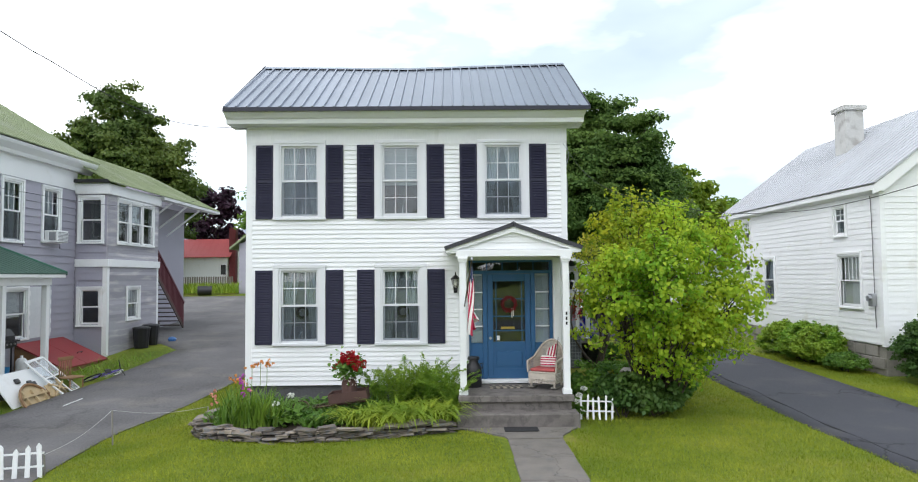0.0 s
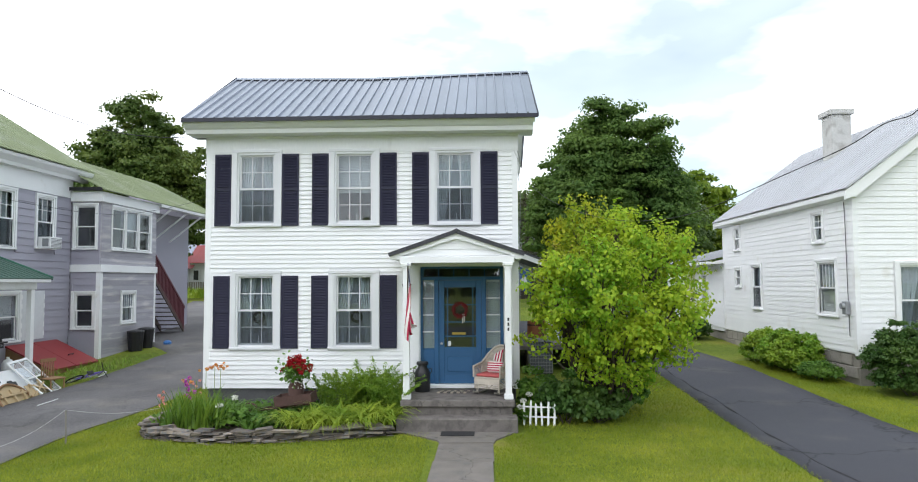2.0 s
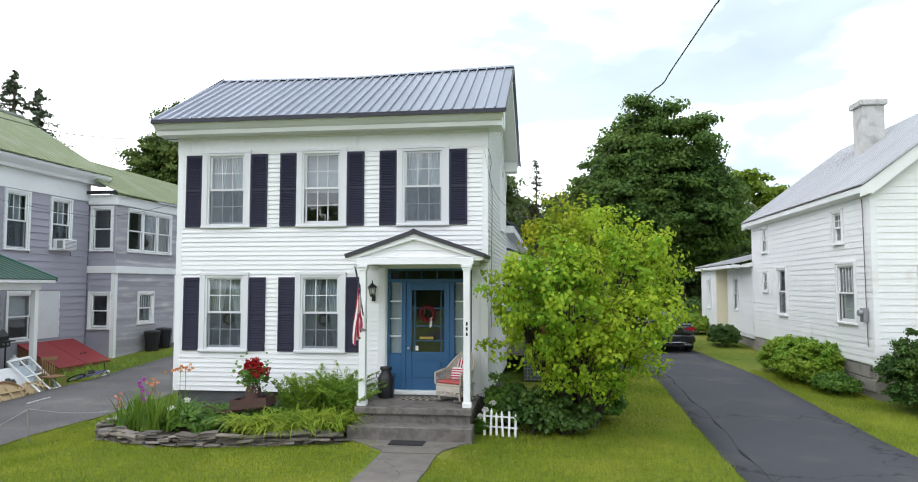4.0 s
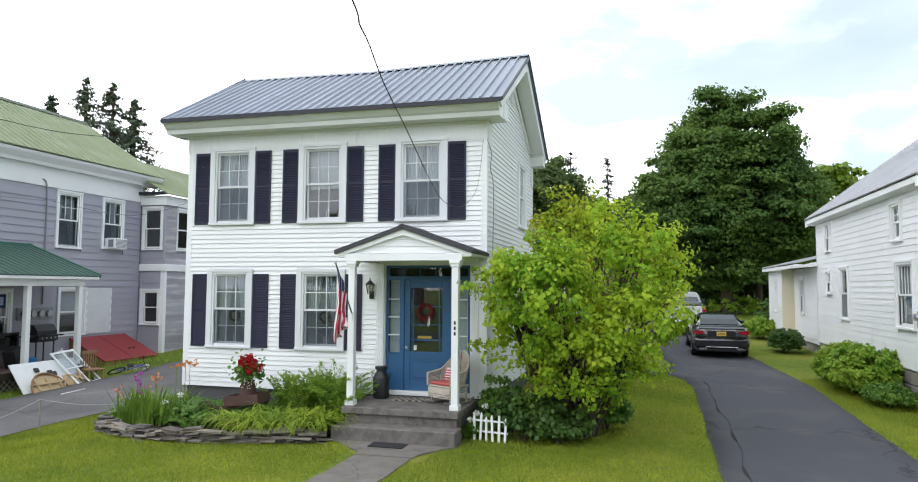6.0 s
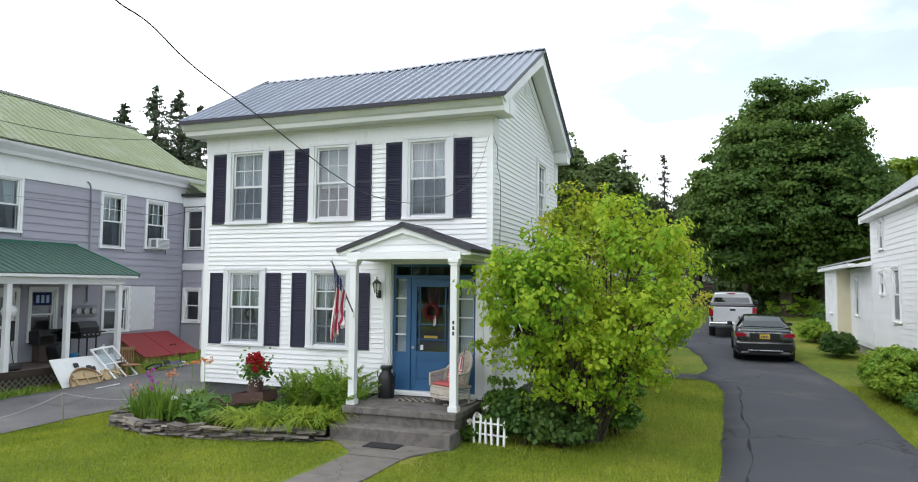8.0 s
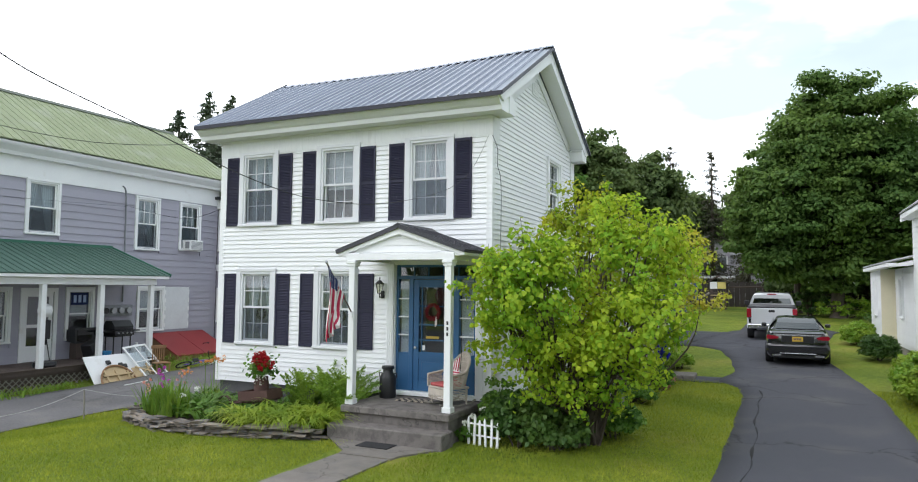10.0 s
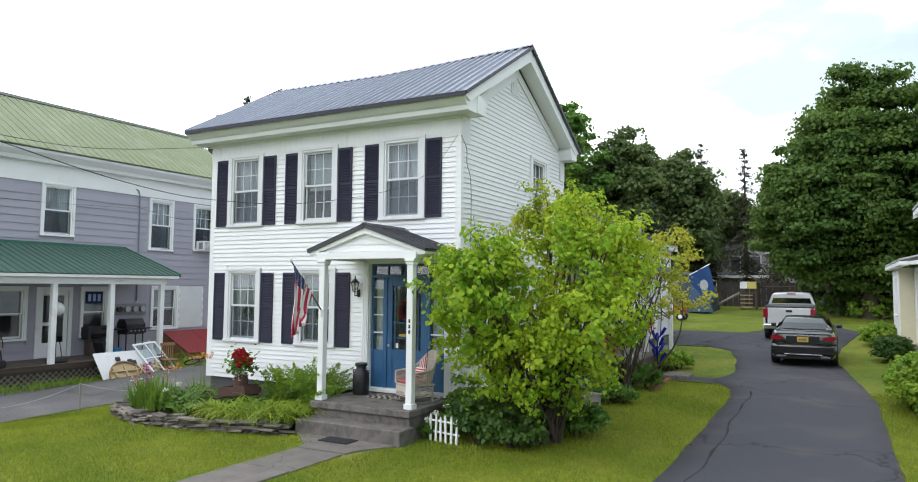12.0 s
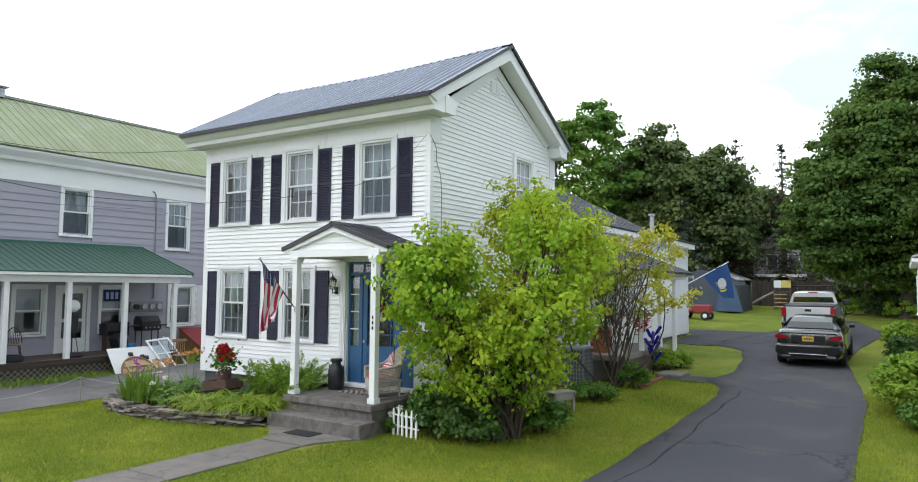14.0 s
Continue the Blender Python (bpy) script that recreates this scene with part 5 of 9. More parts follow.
# back wing
WZ = 3.62
wing_hole = (33.6, 34.15, 1.95, 3.15)
mV = Matrix.Translation((11.2, 35.6, 0)) @ pose(0, 0, 0, 0, 0, -90)
wv = part("wing_wall", wall_geo(0, 3.0, 0.9, WZ, [(35.6 - 34.15, 35.6 - 33.6, 1.95, 3.15)], 0.16), OLDWHITE, right, m=mV)
side_boards(wv, mV, 0.02, 2.98, 1.0, WZ, [(1.35, 2.1, 1.85, 3.27)], 0.16, board_r)
window(right, mV @ Matrix.Translation((1.725, -0.02, 1.95)), 0.55, 1.2, 0.09, (1, 1), (1, 1), OLDWHITE, inner="none")
part("wing_return", Geo().box(11.2, 11.68, 32.55, 32.6, 0.9, WZ), YELLOWED, right, "yellowed board return wall")
mV2 = Matrix.Translation((RX, 32.55, 0)) @ pose(0, 0, 0, 0, 0, -90)
wv2 = part("wing_wall", wall_geo(0, 3.88, 0.85, WZ, [(1.2, 1.8, 1.95, 3.2)], 0.16), OLDWHITE, right, m=mV2)
side_boards(wv2, mV2, 0.02, 3.86, 1.0, WZ, [(1.1, 1.9, 1.85, 3.32)], 0.16, board_r)
window(right, mV2 @ Matrix.Translation((1.5, -0.02, 1.95)), 0.6, 1.25, 0.09, (1, 1), (1, 1), OLDWHITE, inner="none")
part("wing_back", Geo().box(11.2, 16, 35.45, 35.6, 0.9, WZ), OLDWHITE, right)
part("wing_foundation", Geo().box(11.26, 16, 32.6, 35.5, 0.2, 0.99).box(11.75, 16, 28.66, 32.6, 0.2, 0.99), STONE, right)
ribbed_roof(right, (14.2, 28.62, 4.55), (14.2, 35.9, 4.55), (10.95, 28.62, 3.78), (10.95, 35.9, 3.78), 0.3, ROOFPALE)
part("wing_fascia", Geo().prism([(10.95, 3.64), (14.2, 4.42), (14.2, 4.2), (11.5, WZ), (10.95, 3.60)], 1, 28.5, 28.6).box(10.95, 11.2, 28.62, 35.85, 3.60, 3.72), OLDWHITE, right)

# ---- plants ----
RNG = np.random.default_rng(7)


def leaf_arrays(pts, out, size, wide=0.8, fold=0.25, droop=0.35, jitter=0.6):
    """Folded pointed leaves at pts, facing out; size may be an array."""
    n = len(pts)
    nor = out + RNG.normal(0, jitter, (n, 3))
    nor /= np.linalg.norm(nor, axis=1, keepdims=True) + 1e-9
    axis = RNG.normal(0, 1, (n, 3)) + np.array([0, 0, -droop * 2])
    axis -= nor * (axis * nor).sum(1, keepdims=True)
    axis /= np.linalg.norm(axis, axis=1, keepdims=True) + 1e-9
    side = np.cross(axis, nor)
    s = (np.asarray(size) * RNG.uniform(0.65, 1.25, n))[:, None]
    shape = [(-0.5, 0, 0), (-0.28, 0.42, 1), (0.12, 0.36, 1), (0.55, 0, 0), (0.12, -0.36, 1), (-0.28, -0.42, 1)]
    vs = np.stack([pts + s * (axis * a + side * b * wide * 1.2 + nor * (fold * 0.35 * c)) for a, b, c in shape], 1).reshape(-1, 3)
    k = np.arange(n)[:, None] * 6
    fs = np.concatenate([k + np.array([[0, 1, 2, 3]]), k + np.array([[0, 3, 4, 5]])], 0)
    return vs, fs


def clump_points(centres, radii, per, flat=0.7, up=0.35):
    """Leaf places on the upper shells of many clumps."""
    pts, out = [], []
    for c, r in zip(centres, radii):
        d = RNG.normal(0, 1, (per, 3))
        d /= np.linalg.norm(d, axis=1, keepdims=True)
        d[:, 2] = np.where(d[:, 2] < -0.25, -d[:, 2], d[:, 2])
        rr = r * RNG.uniform(0.25, 1.22, (per, 1))
        pts.append(np.asarray(c) + d * rr * np.array([1, 1, flat]))
        out.append(d + np.array([0, 0, up]))
    return np.concatenate(pts), np.concatenate(out)


def crown_centres(blobs, count, shell=0.62, bumps=0.14):
    """Clump places inside a union of ellipsoids ((centre), (radii)), most of them near the outside."""
    res = []
    vol = np.array([b[1][0] * b[1][1] * b[1][2] for b in blobs])
    for (c, r), share in zip(blobs, vol / vol.sum()):
        n = max(3, int(count * share))
        d = RNG.normal(0, 1, (n, 3))
        d /= np.linalg.norm(d, axis=1, keepdims=True)
        k = RNG.uniform(shell ** 3, 1, (n, 1)) ** (1 / 3)
        w = 1 + bumps * np.sin(d[:, :1] * 5 + c[0]) * np.sin(d[:, 1:2] * 6 + c[1]) + RNG.normal(0, 0.05, (n, 1))
        res.append(np.asarray(c) + d * k * w * np.asarray(r))
    return np.concatenate(res)


def limb_path(a, b, bend=0.12, n=5):
    a, b = Vector(a), Vector(b)
    off = Vector(RNG.normal(0, 1, 3)) * (b - a).length * bend
    return [a.lerp(b, i / n) + off * math.sin(math.pi * i / n) + Vector((0, 0, (b - a).length * 0.06 * math.sin(math.pi * i / n))) for i in range(n + 1)]


def broadleaf(name, label, base, blobs, clumps, per, clump_r, leaf, material, trunk=0.3, stems=1, limbs=24, category="tree", flat=0.7, shell=0.62, wide=0.8, fork=0.25, group=""):
    t = thing(name, label, category, base, group=group)
    cs = crown_centres(blobs, clumps, shell)
    cs = cs[cs[:, 2] > base[2] + 0.15]
    rs = clump_r * RNG.uniform(0.7, 1.3, len(cs))
    pts, out = clump_points(cs, rs, per, flat)
    vs, fs = leaf_arrays(pts, out, leaf, wide)
    part("crown", raw_mesh("crown", vs, fs, material), None, t)
    g = Geo()
    top = max(b[0][2] for b in blobs)
    mid = np.mean([b[0] for b in blobs], axis=0)
    if stems == 1:
        fk = Vector((base[0], base[1], base[2] + (top - base[2]) * fork))
        crown_mid = Vector((mid[0], mid[1], top))
        g.tube([Vector(base) - Vector((0, 0, 0.3)), Vector(base) + Vector((0, 0, 0.3)), fk, fk.lerp(crown_mid, 0.6), crown_mid], [trunk * 1.5, trunk, trunk * 0.8, trunk * 0.45, trunk * 0.15], 9)
        for c in cs[RNG.choice(len(cs), min(limbs, len(cs)), replace=False)]:
            start = fk.lerp(crown_mid, float(RNG.uniform(0, 0.8)))
            g.tube(limb_path(start, c), list(np.linspace(trunk * 0.28, trunk * 0.04, 6)), 5)
    else:
        for i in range(stems):
            a = 2 * math.pi * i / stems
            foot = Vector(base) + Vector((math.cos(a) * trunk * 3, math.sin(a) * trunk * 3, -0.05))
            c = cs[RNG.integers(len(cs))]
            g.tube(limb_path(foot, c, 0.1, 6), list(np.linspace(trunk, trunk * 0.25, 7)), 6)
            for _ in range(max(1, limbs // stems)):
                c2 = cs[RNG.integers(len(cs))]
                g.tube(limb_path(foot.lerp(Vector(c), float(RNG.uniform(0.25, 0.8))), c2, 0.1, 4), list(np.linspace(trunk * 0.4, trunk * 0.1, 5)), 5)
    part("trunk" if stems == 1 else "stem", g, BARK, t, smooth=True)
    return t


def conifer(name, label, base, height, radius, material, levels=60, thin=0.0, group=""):
    t = thing(name, label, "tree", base, group=group)
    g = Geo().tube([Vector(base) - Vector((0, 0, 0.3)), Vector(base) + Vector((0, 0, height * 0.5)), Vector(base) + Vector((0, 0, height))], [radius * 0.09, radius * 0.06, 0.02], 7)
    pts, out, size = [], [], []
    for i in range(levels):
        u = (i + 0.5) / levels
        z = height * (0.12 + 0.88 * u)
        r = radius * (1 - u) ** 0.8 * RNG.uniform(0.75, 1.15) + 0.15
        for k in range(int(2 + 3 * (1 - u))):
            if RNG.random() < thin:
                continue
            a = RNG.uniform(0, 2 * math.pi)
            ln = r * RNG.uniform(0.55, 1.1)
            d = np.array([math.cos(a), math.sin(a), 0])
            root = np.array([base[0], base[1], base[2] + z + RNG.normal(0, 0.25)])
            tip = root + d * ln + np.array([0, 0, -0.28 * ln + (0.25 * ln if u > 0.8 else 0)])
            g.tube([tuple(root), tuple((root + tip) / 2 + np.array([0, 0, -0.05 * ln])), tuple(tip)], [0.05 * (1 - u) + 0.012, 0.03 * (1 - u) + 0.01, 0.006], 4, caps=False)
            m_ = int((34 if radius < 5 else 85) * (1 - u) + 16)
            s = RNG.uniform(0.12, 1.05, m_)[:, None]
            p = root + (tip - root) * s + RNG.normal(0, 0.10 + 0.05 * ln, (m_, 3)) * np.array([1, 1, 0.5]) - np.array([0, 0, 0.12])
            pts.append(p)
            out.append(np.tile(d * 0.4 + np.array([0, 0, 0.8]), (m_, 1)))
    vs, fs = leaf_arrays(np.concatenate(pts), np.concatenate(out), radius * 0.038 + 0.12, 0.42, 0.3, 0.8)
    part("crown", raw_mesh("crown", vs, fs, material), None, t)
    part("trunk", g, BARK, t, smooth=True)
    return t


def blades(spots, length, width, lean, bend, seg=4):
    """Long narrow leaves rising from spots [(x, y, z)], arching over."""
    vs, fs = [], []
    for p in spots:
        a = RNG.uniform(0, 2 * math.pi)
        ln = length * RNG.uniform(0.7, 1.2)
        d = np.array([math.cos(a), math.sin(a), 0.0])
        s = np.array([-d[1], d[0], 0.0])
        q, tilt = np.array(p, dtype=float), lean * RNG.uniform(0.4, 1.4)
        k = len(vs)
        for i in range(seg + 1):
            u = i / seg
            w = width * (1 - u) ** 0.7 * 0.5 + 0.001
            vs += [q - s * w, q + s * w]
            tilt += bend / seg * RNG.uniform(0.8, 1.2)
            q = q + (d * math.sin(tilt) + np.array([0, 0, math.cos(tilt)])) * ln / seg
        fs += [(k + 2 * i, k + 2 * i + 1, k + 2 * i + 3, k + 2 * i + 2) for i in range(seg)]
    return np.array(vs), np.array(fs)


def blob_flower(g, p, r, n=7):
    """A small ruffled flower head."""
    for _ in range(n):
        d = Vector(RNG.normal(0, 1, 3)).normalized()
        s = d.orthogonal().normalized()
        w = d.cross(s)
        c = Vector(p) + d * r * 0.5
        g.add([c - s * r * 0.55, c + w * r * 0.55 + d * r * 0.25, c + s * r * 0.55, c - w * r * 0.55 + d * r * 0.2], [(0, 1, 2, 3)])


LEAF_LILAC = leafy("lime_lilac_leaves", (0.20, 0.385, 0.030), (0.52, 0.61, 0.050), 0.7, 0.16, 0.5, 0.9)
LEAF_YELLOW = leafy("yellowing_leaves", (0.34, 0.42, 0.05), (0.62, 0.55, 0.06), 0.6, 0.3, 0.4, 0.9)
LEAF_MAPLE = leafy("maple_leaves", (0.070, 0.135, 0.034), (0.165, 0.250, 0.055), 0.6, 0.12, 0.4, 0.25)
LEAF_MAPLE2 = leafy("left_maple_leaves", (0.075, 0.13, 0.028), (0.165, 0.21, 0.04), 0.55, 0.25, 0.35, 0.25)
LEAF_WOOD = leafy("wood_edge_leaves", (0.10, 0.215, 0.04), (0.23, 0.35, 0.06), 0.55, 0.25, 0.45, 0.2)
LEAF_DARKWOOD = leafy("dark_wood_leaves", (0.090, 0.145, 0.05), (0.18, 0.235, 0.075), 0.55, 0.2, 0.4, 0.2)
LEAF_LIGHT = leafy("light_green_leaves", (0.12, 0.21, 0.02), (0.25, 0.32, 0.035), 0.5, 0.25, 0.3, 0.3)
LEAF_PURPLE = leafy("copper_purple_leaves", (0.028, 0.013, 0.026), (0.06, 0.025, 0.045), 0.5, 0.2, 0.1, 0.4)
NEEDLE = leafy("spruce_needles", (0.075, 0.105, 0.07), (0.14, 0.17, 0.11), 0.6, 0.2, 0.05, 0.3)
NEEDLE_DULL = leafy("thin_spruce_needles", (0.05, 0.06, 0.03), (0.11, 0.10, 0.06), 0.6, 0.2, 0.05, 0.3)
LEAF_BUSH = leafy("bright_bush_leaves", (0.14, 0.29, 0.022), (0.31, 0.42, 0.045), 0.6, 0.3, 0.3, 1.2)
LEAF_YEW = leafy("dark_bush_leaves", (0.04, 0.10, 0.018), (0.10, 0.17, 0.03), 0.6, 0.3, 0.2, 1.2)
LEAF_FERN = leafy("fern_green", (0.16, 0.30, 0.04), (0.32, 0.45, 0.06), 0.6, 0.3, 0.35, 1.5)
LEAF_GOLD = leafy("golden_grass", (0.20, 0.32, 0.035), (0.40, 0.47, 0.05), 0.6, 0.3, 0.35, 1.5)
LEAF_IRIS = leafy("iris_green", (0.11, 0.22, 0.03), (0.21, 0.32, 0.04), 0.6, 0.3, 0.3, 1.5)
LEAF_MIX = leafy("mixed_bed_green", (0.06, 0.15, 0.02), (0.15, 0.27, 0.035), 0.6, 0.3, 0.25, 2.0)
PETAL_RED = leafy("deep_red_petals", (0.30, 0.004, 0.008), (0.48, 0.012, 0.02), 0.6, 0.3, 0.15, 3)
PETAL_WHITE = leafy("white_petals", (0.70, 0.72, 0.66), (0.8, 0.8, 0.72), 0.5, 0.3, 0.2, 3)
PETAL_MAGENTA = leafy("magenta_petals", (0.48, 0.06, 0.42), (0.60, 0.12, 0.55), 0.5, 0.3, 0.3, 3)
PETAL_PINK = leafy("salmon_petals", (0.75, 0.30, 0.25), (0.80, 0.45, 0.35), 0.5, 0.3, 0.3, 3)
PETAL_ORANGE = leafy("orange_petals", (0.70, 0.26, 0.08), (0.75, 0.40, 0.14), 0.5, 0.3, 0.3, 3)
BLADE = leafy("grass_blades", (0.17, 0.235, 0.018), (0.39, 0.42, 0.05), 0.7, 0.15, 0.3, 0.6)

# ---- trees and woods ----
def gz(x, y, dz=0.0):
    return (x, y, ground_z(x, y) + dz)


broadleaf("maple_tree", "large dark green maple with a dense rounded crown", gz(11.0, 50.5), [((11.1, 50.5, 8.0), (5.5, 5.4, 5.2)), ((11.4, 50.5, 11.6), (3.9, 4.0, 4.1)), ((8.2, 49.5, 6.9), (3.1, 3.4, 3.6)), ((9.6, 50.5, 11.0), (2.4, 2.6, 3.2)), ((14.2, 50, 7.6), (3.0, 3.6, 3.6))], 820, 260, 0.92, 0.21, LEAF_MAPLE, 0.42, limbs=40, flat=0.6)
broadleaf("maple_tree", "broad green maple standing behind the grey house", gz(-24.6, 52), [((-24.6, 52, 9.5), (5.0, 4.8, 5.4)), ((-25.0, 52, 13.8), (3.0, 3.0, 3.4)), ((-22.0, 51.5, 8.2), (2.9, 3, 3.4)), ((-27.6, 52, 10), (2.7, 3, 3.2))], 520, 220, 0.9, 0.22, LEAF_MAPLE2, 0.38, limbs=34, flat=0.6)
broadleaf("copper_beech", "dark purple-leaved tree far behind the lot", gz(-21.2, 63), [((-21.2, 63, 8.0), (2.5, 2.4, 3.2))], 90, 80, 0.7, 0.35, LEAF_PURPLE, 0.2, limbs=10)
broadleaf("light_green_tree", "light green tree beyond the dark maple", gz(21.0, 63), [((20.5, 63, 8.4), (4.2, 3.5, 4.8)), ((24.5, 64, 6.4), (3.4, 3, 3.6))], 170, 70, 0.9, 0.42, LEAF_LIGHT, 0.25, limbs=20)
for x, y, top, r, mt, lb in ((-10.8, 57, 18.3, 4.9, LEAF_WOOD, "tall fresh green tree at the wood's edge"), (-5.6, 59, 15.4, 3.4, LEAF_DARKWOOD, "dark green tree in the wood's edge"), (-2.0, 61, 13.6, 3.2, LEAF_DARKWOOD, "dark green tree in the wood's edge"), (-8.0, 63, 14.4, 3.6, LEAF_DARKWOOD, "dark green tree in the wood's edge"),
                             (16.5, 58, 9.5, 3.6, LEAF_DARKWOOD, "low dark tree beside the maple"), (26, 66, 10, 4.5, LEAF_WOOD, "round green tree behind the neighbour house"), (5.0, 72, 12, 3.8, LEAF_DARKWOOD, "dark tree behind the back fence"), (0.4, 69, 11.5, 3.2, LEAF_DARKWOOD, "dark tree behind the back fence")):
    b = gz(x, y)
    h = top - b[2]
    broadleaf("wood_edge_tree", lb, b, [((x, y, b[2] + h * 0.56), (r, r, h * 0.42)), ((x + 0.4, y, b[2] + h * 0.80), (r * 0.55, r * 0.55, h * 0.21)), ((x - r * 0.4, y - 0.5, b[2] + h * 0.36), (r * 0.8, r * 0.8, h * 0.26))], 230, 120, 0.95, 0.30, mt, 0.25, limbs=18, flat=0.65, group="trees at the wood's edge")
for x, y, top, r, mt, th in ((-63.6, 68.5, 25.6, 9.5, NEEDLE, 0.1), (-60.0, 70, 28.2, 9.0, NEEDLE, 0.1), (-57.4, 71.5, 27.6, 9.0, NEEDLE, 0.1), (-55.6, 73, 26.0, 9.0, NEEDLE, 0.1), (-0.6, 64, 15.4, 2.2, NEEDLE_DULL, 0.35), (2.6, 66, 14.8, 2.2, NEEDLE_DULL, 0.35), (-1.2, 61.4, 10.5, 2.0, NEEDLE_DULL, 0.45), (5.6, 62.6, 11.0, 1.9, NEEDLE_DULL, 0.5), (-3.2, 57, 9.5, 2.8, NEEDLE, 0.1)):
    b = gz(x, y)
    conifer("spruce", "tall dark spruce with drooping branches" if mt is NEEDLE else "thin weathered spruce with bare lower branches", b, top - b[2], r, mt, 110 if r > 5 else 70, th, "spruces")
for x, y, h in ((8.9, 54.5, 9.0), (13.4, 53.0, 8.5), (16.0, 54.0, 9.0)):
    b = gz(x, y)
    broadleaf("wood_edge_tree", "bare-trunked tree with a high dark crown", b, [((x, y, b[2] + h * 0.78), (2.4, 2.2, h * 0.26))], 90, 110, 0.8, 0.26, LEAF_DARKWOOD, 0.24, limbs=10, fork=0.6, group="trees at the wood's edge")
# undergrowth along the back
for x, y, rx, h, mt in ((-12, 55, 4.5, 4.0, LEAF_DARKWOOD), (-6, 54.5, 4.0, 3.2, LEAF_DARKWOOD), (9.5, 60.5, 3.0, 3.2, LEAF_DARKWOOD), (13.0, 59.0, 4.5, 4.2, LEAF_DARKWOOD), (18, 55, 4.5, 4.2, LEAF_DARKWOOD), (24, 52, 4.0, 3.6, LEAF_DARKWOOD), (-30, 60, 6, 4, LEAF_WOOD), (9.6, 52, 1.2, 1.7, LEAF_YEW), (11.4, 50.5, 1.6, 1.3, LEAF_BUSH), (13.3, 44, 1.6, 1.3, LEAF_YEW), (7.7, 53, 1.0, 1.0, LEAF_BUSH)):
    b = gz(x, y)
    broadleaf("thicket" if rx > 2 else "garden_shrub", "dark tangled thicket under the trees" if rx > 2 else "rounded shrub in the back garden bed", b, [((x, y, b[2] + h * 0.45), (rx, rx * 0.6, h * 0.55))], 70 if rx > 2 else 40, 70, 0.6 if rx > 2 else 0.3, 0.32 if rx > 2 else 0.14, mt, 0.06, 4, 8, "shrub", group="shrubs at the back")
# across the street, behind the viewer
for x, y, h, r in ((-22, -40, 11, 5), (-9, -42, 9, 4.6), (2, -40, 13, 5.2), (14, -42, 9, 4.8), (26, -40, 12, 5.5)):
    b = gz(x, y)
    broadleaf("street_tree", "green shade tree across the street", b, [((x, y, h * 0.52), (r * 1.2, r, h * 0.46))], 150, 50, 1.4, 0.7, LEAF_MAPLE2, 0.3, limbs=10, group="trees across the street")

# ---- shrubs by the house ----
def lilac(base, lobes, leaf=0.082):
    """Many stems fanning from the foot, each ending in twigs with drooping paired leaves."""
    t = thing("lilac_shrub", "tall lime-green lilac shrub with yellowing leaves and many stems", "shrub", base)
    wood = Geo()
    for name, mats, label, chosen in (("crown", LEAF_LILAC, "", [q for q in lobes if not q[3]]), ("yellow_crown", LEAF_LILAC_GOLD, "yellowing leaves on the older branches", [q for q in lobes if q[3]])):
        pts, out = [], []
        for c, r, twigs, _ in chosen:
            c, r = np.array(c), np.array(r)
            ends = []
            for _ in range(twigs):
                d = RNG.normal(0, 1, 3)
                d /= np.linalg.norm(d)
                if d[2] < -0.3 and RNG.random() < 0.5:
                    d[2] = -d[2]
                k = RNG.uniform(0.35, 1.0) ** 0.6 * (1 + 0.16 * math.sin(d[0] * 7 + c[0] * 3) * math.sin(d[2] * 6 + c[1] * 5))
                start = c + d * r * k
                lift = np.array([0, 0, RNG.uniform(0.1, 0.7)])
                way = d * np.array([1, 1, 0.5]) + lift + RNG.normal(0, 0.3, 3)
                way /= np.linalg.norm(way)
                ln = RNG.uniform(0.16, 0.44)
                ends.append((start, start + way * ln))
                wood.tube([tuple(start - way * 0.15), tuple(start), tuple(start + way * ln)], [0.007, 0.005, 0.003], 4, caps=False)
                n = int(17 + 50 * ln)
                at = RNG.uniform(-0.15, 1.05, (n, 1))
                off = RNG.normal(0, 1, (n, 3)) * np.array([0.075, 0.075, 0.06])
                pts.append(start + way * ln * at + off - np.array([0, 0, 0.03]))
                out.append(off * 5 + d * 0.8 + np.array([0, 0, 0.35]))
            for start, _ in ends[:: max(1, twigs // 7)]:
                ang = RNG.uniform(0, 6.283)
                foot = Vector(base) + Vector((math.cos(ang) * RNG.uniform(0.05, 0.35), math.sin(ang) * RNG.uniform(0.05, 0.35), -0.05))
                bend = foot.lerp(Vector(c), 0.55) + Vector(RNG.normal(0, 0.10, 3))
                wood.tube([foot, foot.lerp(bend, 0.5) + Vector((0, 0, 0.12)), bend, Vector(c).lerp(Vector(start), 0.4), Vector(start)], [0.036, 0.029, 0.021, 0.013, 0.006], 6)
        vs, fs = leaf_arrays(np.concatenate(pts), np.concatenate(out), leaf, 0.85, 0.3, 0.9, 0.55)
        part(name, raw_mesh(name, vs, fs, mats), None, t, label)
    part("stem", wood, BARK, t, smooth=True)
    return t


